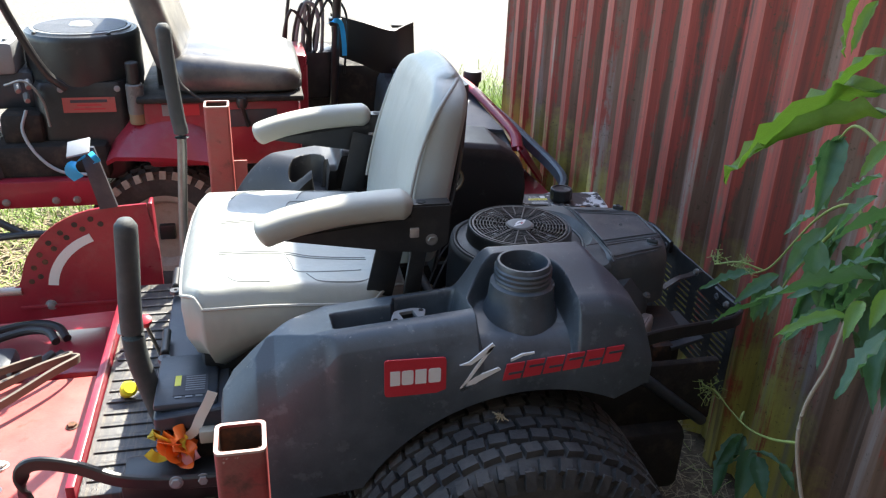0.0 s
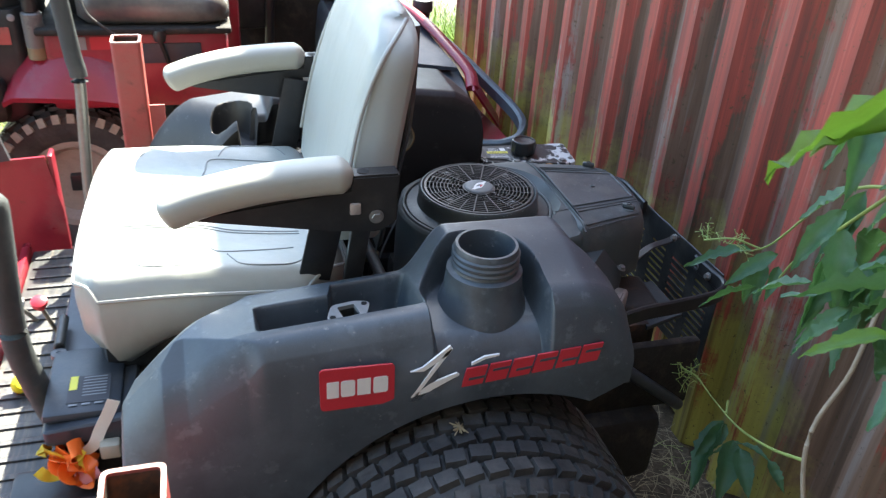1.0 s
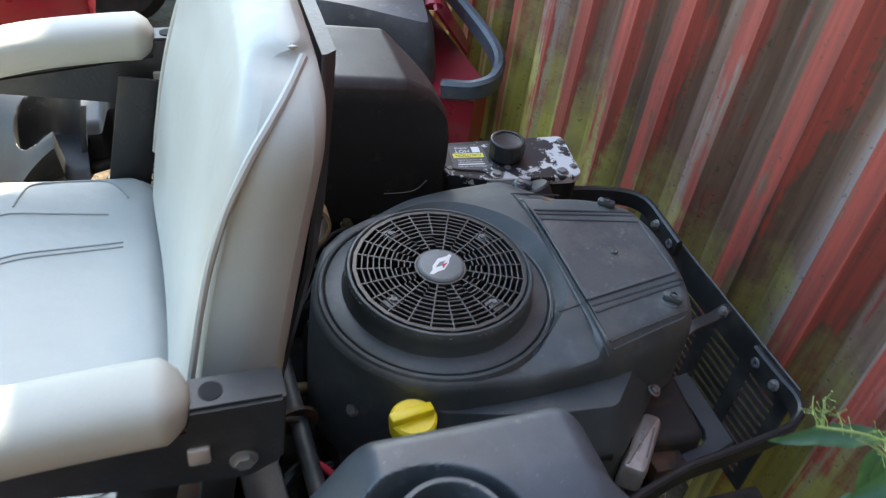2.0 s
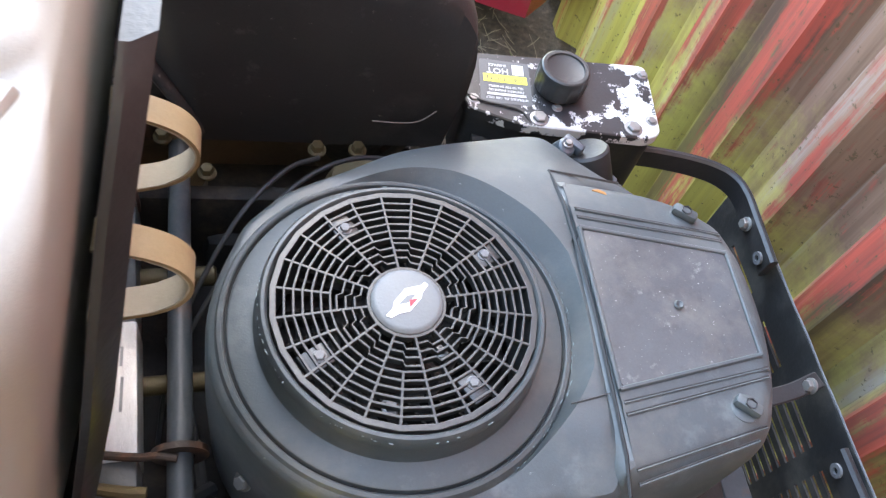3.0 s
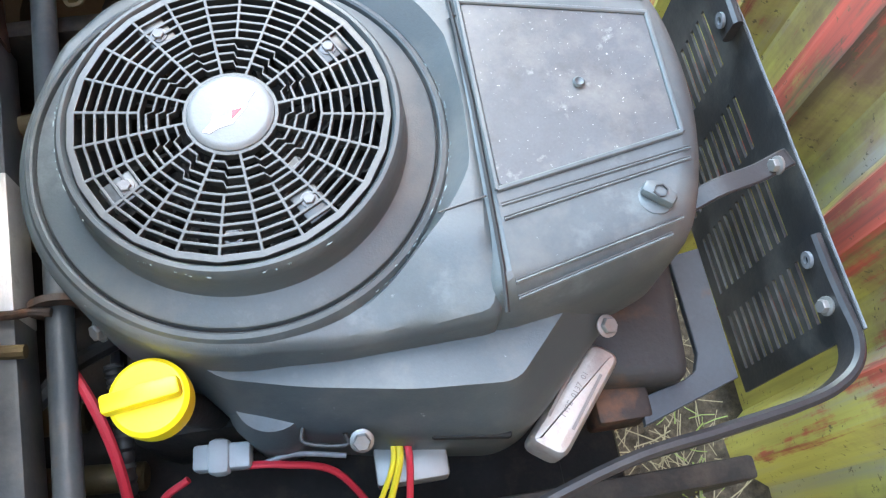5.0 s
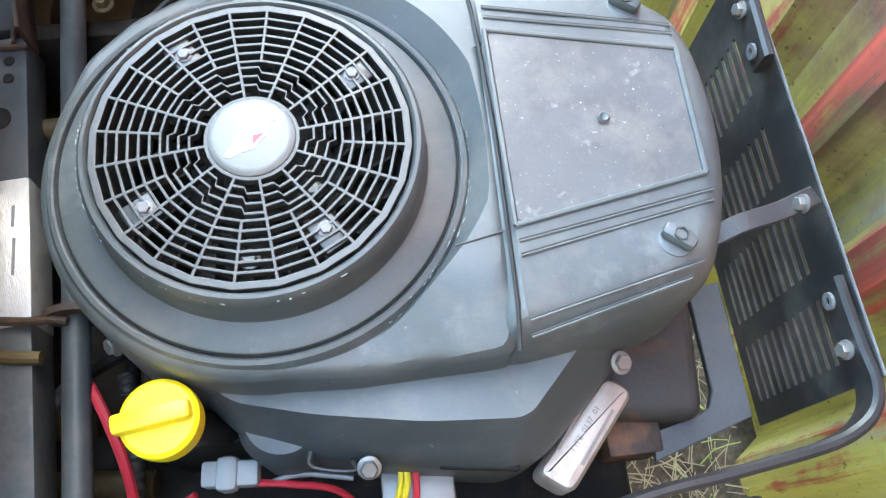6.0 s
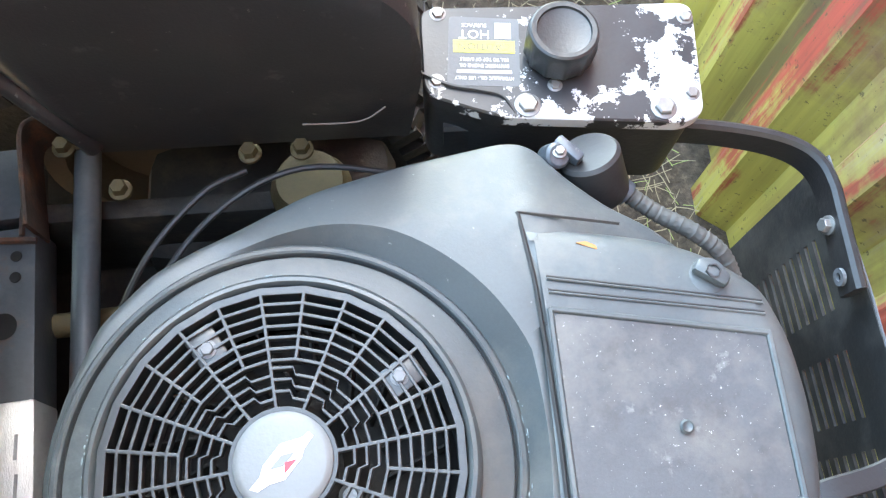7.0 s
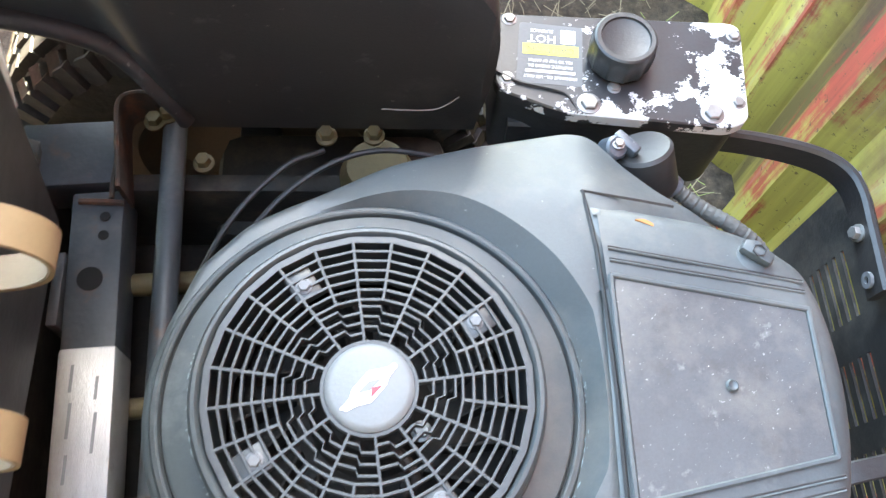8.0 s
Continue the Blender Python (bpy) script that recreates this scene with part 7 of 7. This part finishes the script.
    part("hood", box(-1.62, 1.25, 0.66, 0.34, 0.42, 0.36, 0.05), red_paint, t)
    part("second_wheel", lathe([(0.05, -0.08), (0.2, -0.1), (0.27, -0.06), (0.27, 0.06), (0.2, 0.1), (0.05, 0.08)], 40, pose(-0.80, 1.62, 0.27, 90, 0, 0)), rubber, t)


stand(-0.007, 0.006, 0.026)
red_tractor()


def dark_mower():
    """A black machine farther back, with cables and a curved deflector."""
    t = thing("walk_behind_mower", (-0.1, 2.1, 0), "black mower with looped cables and a rubber deflector", "mower")
    part("body", box(-0.13, 2.15, 0.33, 0.62, 0.50, 0.42, 0.04), dark_grime_and_gaps, t, "grimy black mower body")
    part("side_box", box(-0.32, 1.86, 0.52, 0.20, 0.18, 0.20, 0.02, (0, 0, 8)), black_steel, t)
    sheet = [Vector((-0.22, 1.92, 0.66)), Vector((-0.10, 1.85, 0.635)), Vector((0.02, 1.83, 0.60)), Vector((0.12, 1.88, 0.62))]
    part("deflector", ribbon(spline(sheet, 7), Vector((0.25, 0.35, -1)), 0.21, 0.008), rubber_and_seam_black, t, "black rubber deflector")
    part("deflector_clip", box(0.06, 1.855, 0.705, 0.08, 0.03, 0.012, 0.003), black_steel, t)
    part("upright", rod((-0.235, 1.78, 0.35), (-0.205, 1.75, 0.96), 0.017, 18), black_steel, t)
    part("upright_clamp", box(-0.22, 1.77, 0.74, 0.05, 0.05, 0.03, 0.005), black_steel, t)
    rng = random.Random(12)
    for k in range(8):
        x, top, wide = rng.uniform(-0.43, -0.25), rng.uniform(0.76, 0.88), rng.uniform(0.03, 0.10)
        pts = [(x, 1.82, 0.52), (x - rng.uniform(0, 0.04), 1.80, 0.66), (x + wide * 0.3, 1.78, top), (x + wide, 1.79, top - rng.uniform(0.03, 0.10)), (x + wide * rng.uniform(0.6, 1.2), 1.81, 0.52)]
        part("cable", tube(pts, rng.choice((0.005, 0.007, 0.009)), 6, n=8), rubber_and_seam_black if k % 3 else gasket_grey, t)
    part("ribbon_tail", ribbon(spline([Vector(p) for p in ((-0.255, 1.745, 0.735), (-0.225, 1.73, 0.75), (-0.20, 1.735, 0.735), (-0.19, 1.735, 0.67), (-0.188, 1.735, 0.61))], 6), Vector((1, 0, 0.5)), 0.019, 0.001), blue_ribbon, t, "bright blue marking ribbon")
    for s in (-1, 1):
        part("wheel", lathe([(0.04, -0.05), (0.11, -0.06), (0.15, -0.03), (0.15, 0.03), (0.11, 0.06), (0.04, 0.05)], 32, pose(-0.13 + 0.26 * s, 1.93, 0.15, 90, 0, 0)), rubber, t)
    part("side_cover", box(-0.40, 1.62, 0.52, 0.10, 0.25, 0.30, 0.02), red_paint, t)


stand(-0.012, 0.015, 0.068)
dark_mower()


def red_hood_machine():
    """The next machine along the wall: black moulded body, red hood and a filler cap."""
    t = thing("lawn_tractor", (0.25, 1.45, 0), "red and black lawn tractor with a round black filler cap", "lawn tractor")
    body = part("body", prism(rounded([(-0.05, 1.95), (-0.03, 1.12), (0.20, 1.06), (0.36, 1.02), (0.40, 1.30), (0.30, 1.95)], 0.06, 5), [(-0.01, 0.06), (0, 0.34), (0.012, 0.43), (0.03, 0.46)], tilt=lambda x, y: 0.10 * (y - 1.3) - 0.15 * max(0, x - 0.1)), tank_plastic, t, "black moulded body panel", smooth=50)
    rim = spline([(0.20, 1.80, 0.555), (0.285, 1.60, 0.530), (0.345, 1.38, 0.480), (0.380, 1.22, 0.438), (0.372, 1.14, 0.405)], 8)
    part("hood_edge", sweep(rim, [(0.022 * math.cos(a), 0.014 * math.sin(a)) for a in (2 * math.pi * k / 14 for k in range(14))]), red_paint, t, "rounded glossy red hood edge")
    part("hood_side", ribbon([p + Vector((0.055, 0.0, -0.075)) for p in rim], Vector((0.55, 0.1, -0.8)), 0.20, 0.008), red_paint, t)
    skirt = spline([(0.30, 1.95, 0.46), (0.40, 1.60, 0.42), (0.465, 1.25, 0.375), (0.505, 1.03, 0.335), (0.485, 0.955, 0.30), (0.43, 0.95, 0.275), (0.36, 0.985, 0.262)], 8)
    part("skirt", sweep(skirt, flat(0.028, 0.05, 0.008)), tank_plastic, t, "black plastic skirt")
    part("skirt_inner", prism([(0.30, 1.9), (0.42, 1.5), (0.50, 1.02), (0.44, 0.96), (0.34, 1.0), (0.30, 1.2)], [(0, 0.08), (0, 0.24)], tilt=lambda x, y: 0.1 * (y - 1)), red_paint, t)
    cap = part("filler_cap", lathe([(0, 0.570), (0.034, 0.568), (0.038, 0.560), (0.038, 0.528), (0.030, 0.522), (0.024, 0.49), (0, 0.49)], 36, pose(0.325, 1.66, 0)), rubber_and_seam_black, t, "round black filler cap")
    deckp = part("hood_panel", prism([(0.02, 1.85), (0.05, 1.30), (0.34, 1.22), (0.27, 1.80)], [(0, 0.44), (0, 0.476)], tilt=lambda x, y: 0.14 * (y - 1.4)), blue_plate, t)
    part("wheel", lathe([(0.05, -0.08), (0.14, -0.10), (0.19, -0.06), (0.19, 0.06), (0.14, 0.10), (0.05, 0.08)], 36, pose(0.12, 1.75, 0.19, 90, 0, 0)), rubber, t)


stand(-0.009, 0.014, 0.059)
red_hood_machine()


# ---- plants at the wall ----
def leaf_mesh(name, material, droop, seed):
    """A toothed leaf one long, folded along its rib; scaled when placed."""
    rng = random.Random(seed)
    bm = bmesh.new()
    n = 14
    rows = []
    for k in range(n + 1):
        s = k / n
        w = 0.5 * (math.sin(math.pi * s**0.72) ** 0.9) * (1 - 0.25 * s) if 0 < k < n else 0.0
        tooth = 1 - 0.10 * (k % 2)
        z = -droop * s * s + 0.02 * rng.uniform(-1, 1)
        row = []
        for u in (-1, -0.5, 0, 0.5, 1):
            y = u * w * (tooth if abs(u) == 1 else 1)
            row.append(bm.verts.new((s, y, z + 0.22 * abs(y) + 0.03 * rng.uniform(-1, 1) * abs(u))))
        rows.append(row)
    for a, b in zip(rows, rows[1:]):
        for k in range(4):
            bm.faces.new((a[k], a[k + 1], b[k + 1], b[k]))
    return to_mesh(name, bm, material, 80)


LEAVES = [leaf_mesh("leaf", leaf_dark, 0.10, 1), leaf_mesh("leaf", leaf_dark, 0.22, 2), leaf_mesh("leaf", leaf_sunlit, 0.12, 3)]


def lay_leaf(parent, a, b, width, kind, turn):
    a, b = Vector(a), Vector(b)
    d = b - a
    x = d.normalized()
    y = Vector((0, 0, 1)).cross(x)
    y = y.normalized() if y.length > 0.05 else Vector((0, 1, 0))
    z = x.cross(y)
    m = Matrix((x, y, z)).transposed().to_4x4()
    m = Matrix.Translation(a) @ m @ pose(0, 0, 0, turn, 0, 0) @ Matrix.Diagonal((d.length, d.length * width * 1.0, d.length, 1))
    return piece("leaf", LEAVES[kind], m, parent)


def panicle(parent, a, b, size, seed):
    """A spray of fine green stalks with tiny buds."""
    rng = random.Random(seed)
    a, b = Vector(a), Vector(b)
    bm = bmesh.new()
    tube([a, (a + b) / 2 + Vector((0, 0, 0.01)), b], 0.0016, 5, bm, 6)
    for k in range(15):
        s = 0.35 + 0.65 * rng.random()
        p = a.lerp(b, s)
        d = Vector((rng.uniform(-1, 1), rng.uniform(-1, 1), rng.uniform(-0.5, 1))).normalized() * size * rng.uniform(0.5, 1)
        q = p + d
        sweep([p, p + d * 0.5 + Vector((0, 0, 0.003)), q], circle(0.0007, 5), bm)
        for j in range(4):
            e = q + Vector((rng.uniform(-1, 1), rng.uniform(-1, 1), rng.uniform(-1, 1))).normalized() * size * 0.35
            sweep([q - d * 0.25 * j / 4, e], circle(0.0005, 4), bm)
            lathe([(0, -0.001), (0.0012, 0), (0, 0.0012)], 5, Matrix.Translation(e), bm)
    part("flower_spray", bm, stem_green, parent, "spray of tiny green buds", smooth=0)


def elder_bush():
    t = thing("elder_shrub", (0.33, -0.78, 0), "elder shrub with drooping green leaves against the sheet wall", "shrub")
    part("stem", tube([(0.36, -0.86, 0.0), (0.26, -0.82, 0.40), (0.199, -0.748, 0.685), (0.214, -0.752, 0.838), (0.240, -0.735, 0.95), (0.245, -0.75, 1.15), (0.20, -0.86, 1.38)], 0.0030, 8, scale=lambda s: 1.25 - 0.6 * s), stem_wood, t, "thin bare woody stem")
    part("stem", tube([(0.40, -0.92, 0.0), (0.32, -0.90, 0.7), (0.16, -0.95, 1.15), (0.02, -1.0, 1.32), (-0.05, -0.98, 1.40)], 0.006, 8, scale=lambda s: 1.2 - 0.6 * s), stem_wood, t)
    for pts in ([(0.240, -0.735, 1.02), (0.229, -0.696, 1.052), (0.282, -0.569, 0.974), (0.308, -0.458, 0.837), (0.305, -0.42, 0.80)], [(0.235, -0.70, 1.05), (0.262, -0.60, 0.93), (0.29, -0.53, 0.85), (0.30, -0.50, 0.80)],
                [(0.199, -0.748, 0.685), (0.225, -0.66, 0.62), (0.270, -0.54, 0.545), (0.325, -0.40, 0.480)], [(0.290, -0.49, 0.520), (0.340, -0.43, 0.490), (0.380, -0.39, 0.42)], [(0.245, -0.75, 1.12), (0.22, -0.68, 1.16), (0.215, -0.65, 1.13)]):
        part("twig", tube(pts, 0.0024, 7, n=8, scale=lambda s: 1.1 - 0.5 * s), stem_green, t)
    panicle(t, (0.305, -0.435, 0.814), (0.245, -0.375, 0.800), 0.032, 3)
    panicle(t, (0.325, -0.40, 0.480), (0.308, -0.320, 0.485), 0.034, 4)
    wall_side = [
        (0.32, -0.40, 0.79, 0.24, -0.34, 0.71, 0.26), (0.31, -0.45, 0.75, 0.24, -0.40, 0.69, 0.32), (0.33, -0.40, 0.76, 0.31, -0.43, 0.68, 0.46), (0.33, -0.43, 0.78, 0.30, -0.46, 0.70, 0.42),
        (0.33, -0.45, 0.81, 0.26, -0.43, 0.72, 0.34), (0.32, -0.47, 0.80, 0.29, -0.50, 0.74, 0.40), (0.18, -0.83, 1.01, 0.12, -0.70, 0.90, 0.20), (0.12, -0.86, 0.98, 0.05, -0.82, 0.92, 0.26),
        (0.06, -0.94, 1.05, 0.02, -0.97, 1.01, 0.36), (0.06, -0.97, 1.08, 0.03, -0.99, 1.03, 0.40), (0.22, -0.79, 1.01, 0.18, -0.72, 0.95, 0.30), (0.35, -0.38, 0.74, 0.33, -0.41, 0.66, 0.44)]
    high = [
        (-0.03, -0.99, 1.30, -0.07, -0.81, 1.18, 0.17), (-0.03, -1.00, 1.28, -0.06, -0.86, 1.22, 0.20), (-0.06, -0.97, 1.38, -0.06, -0.95, 1.32, 0.26), (-0.07, -1.00, 1.37, -0.08, -0.99, 1.33, 0.30),
        (-0.04, -0.99, 1.33, -0.05, -0.92, 1.27, 0.24), (-0.03, -1.01, 1.26, -0.05, -1.00, 1.23, 0.40), (0.22, -0.65, 1.14, 0.17, -0.70, 1.04, 0.30), (0.21, -0.64, 1.13, 0.20, -0.68, 1.04, 0.32),
        (0.22, -0.66, 1.14, 0.19, -0.62, 1.05, 0.28), (0.19, -0.78, 1.10, 0.16, -0.73, 1.03, 0.30), (0.16, -0.81, 1.14, 0.15, -0.75, 1.09, 0.30)]
    low = [
        (0.23, -0.58, 0.60, 0.13, -0.65, 0.52, 0.42), (0.23, -0.59, 0.60, 0.16, -0.62, 0.56, 0.44), (0.22, -0.65, 0.61, 0.18, -0.63, 0.58, 0.40), (0.21, -0.66, 0.62, 0.24, -0.71, 0.63, 0.36),
        (0.21, -0.66, 0.61, 0.19, -0.74, 0.57, 0.45), (0.21, -0.64, 0.61, 0.15, -0.72, 0.55, 0.45), (0.20, -0.74, 0.66, 0.21, -0.79, 0.63, 0.40)]
    low = [(ax + 0.15, ay + 0.19, az - 0.20, bx + 0.15, by + 0.19, bz - 0.20, w) for ax, ay, az, bx, by, bz, w in low]
    high = [(ax - 0.03, ay - 0.04, az + 0.01, bx - 0.035, by - 0.05, bz + 0.01, w) for ax, ay, az, bx, by, bz, w in high[:6]] + high[6:]
    wall_side = [(ax, ay, az, bx, by, (az + 2 * bz) / 3, w) for ax, ay, az, bx, by, bz, w in wall_side]
    rng = random.Random(8)
    # Leaves listed as bright take the colour with sunlight in it.
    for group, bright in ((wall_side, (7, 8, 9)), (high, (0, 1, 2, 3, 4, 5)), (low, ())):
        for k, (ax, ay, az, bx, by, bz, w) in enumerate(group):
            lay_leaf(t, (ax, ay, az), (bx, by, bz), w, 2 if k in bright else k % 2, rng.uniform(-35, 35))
    for k in range(92):
        base = rng.choice(((0.30, -0.66, 0.92), (0.24, -0.86, 1.06), (0.15, -0.97, 1.14), (0.25, -0.74, 0.96)) if k < 54 else ((0.27, -0.70, 0.90), (0.23, -0.78, 0.92), (0.20, -0.84, 0.98), (0.28, -0.66, 0.90)))
        a = Vector(base) + Vector((rng.uniform(-0.04, 0.08), rng.uniform(-0.14, 0.10), rng.uniform(-0.08, 0.10)))
        d = Vector((rng.uniform(-0.6, 0.3), rng.uniform(-0.6, 0.6), rng.uniform(-0.9, -0.2))).normalized() * rng.uniform(0.07, 0.12)
        lay_leaf(t, a, a + d, rng.uniform(0.30, 0.44), k % 2, rng.uniform(-40, 40))


stand(0.028, 0.038, -0.06)
elder_bush()
stand()


# ---- litter on the ground ----
def scatter(name, count, area, length, material, label, seed, upright=0.15, wide=0.0018):
    rng = random.Random(seed)
    verts, faces = [], []
    for k in range(count):
        turn, out = rng.uniform(0, 2 * math.pi), rng.random() ** 0.62 * (1.0 + 0.25 * rng.random())
        out *= 0.72 + 0.28 * math.sin(3 * turn + seed) * math.sin(5 * turn)
        x = (area[0] + area[1]) / 2 + (area[1] - area[0]) * 0.62 * out * math.cos(turn)
        y = (area[2] + area[3]) / 2 + (area[3] - area[2]) * 0.62 * out * math.sin(turn)
        if 0.53 < x < 4.7 and y < 2.12:
            continue
        l, a = length * rng.uniform(0.4, 1.2), rng.uniform(0, 2 * math.pi)
        up = abs(rng.gauss(0, upright)) * l
        z = rise(y) + 0.02 + 0.018 * noise.noise((x * 3, y * 3, 0)) + rng.uniform(-0.004, 0.008)
        dx, dy, w = l * math.cos(a), l * math.sin(a), wide * (0.6 + 0.6 * rng.random())
        bend = rng.uniform(-0.3, 0.3)
        i = len(verts)
        for s in (0, 0.5, 1):
            px, py = x + dx * s - dy * bend * s * (1 - s), y + dy * s + dx * bend * s * (1 - s)
            pz = z + up * s
            verts += [(px - w * math.sin(a), py + w * math.cos(a), pz), (px + w * math.sin(a), py - w * math.cos(a), pz)]
        faces += [(i, i + 1, i + 3, i + 2), (i + 2, i + 3, i + 5, i + 4)]
    me = bpy.data.meshes.new(name)
    me.from_pydata(verts, [], faces)
    me.materials.append(material)
    tagged(new(name, me), label, name.replace("_", " "), kind="stuff")


def tuft(name, at, count, length, material, label, category, seed):
    """A few dry strands lying where they fell."""
    rng = random.Random(seed)
    t = thing(name, at, label, category)
    for k in range(count):
        a = rng.uniform(0, 2 * math.pi)
        d = Vector((math.cos(a), math.sin(a) * 0.6, rng.uniform(-0.1, 0.35))) * length * rng.uniform(0.5, 1)
        p = Vector(at)
        part("strand", tube([p - d * 0.4, p + Vector((0, 0, 0.004)), p + d * 0.6 + Vector((0, 0, rng.uniform(-0.004, 0.004)))], 0.0009, 4, n=5), material, t)


tuft("grass_wisp", (-0.180, -0.511, 0.575), 9, 0.040, straw, "small wisp of dry grass lying on the tyre", "dry grass", 3)
dead = thing("fallen_leaf", (0.198, 0.126, 0.6680), "tiny orange dead leaf lying on the engine cover", "leaf")
part("blade", prism(rounded([(0.191, 0.1285), (0.196, 0.1265), (0.205, 0.1225), (0.2045, 0.1255), (0.198, 0.1290)], 0.001, 2), [(0, 0.6672), (0, 0.6690)]), orange_leaf, dead)
scatter("dry_clippings", 9000, (-0.9, 0.62, -0.95, 1.1), 0.06, straw, "dry straw-coloured grass clippings on dark soil", 1, 0.15, 0.0008)
scatter("dry_clippings", 9000, (-2.4, -0.9, 0.3, 2.6), 0.07, straw, "dry straw-coloured grass clippings in sun", 2)
scatter("grass", 9000, (0.1, 1.7, 2.25, 3.5), 0.065, grass_green, "bright sunlit grass at the wall's end", 3, 0.9)
scatter("grass", 2500, (-1.9, -0.9, 1.2, 2.2), 0.06, grass_green, "thin green grass among gravel", 4, 0.7)
scatter("grass", 170, (0.38, 0.60, -0.5, 1.0), 0.035, stem_green, "sparse green blades at the wall's foot", 6, 0.6, 0.0008)
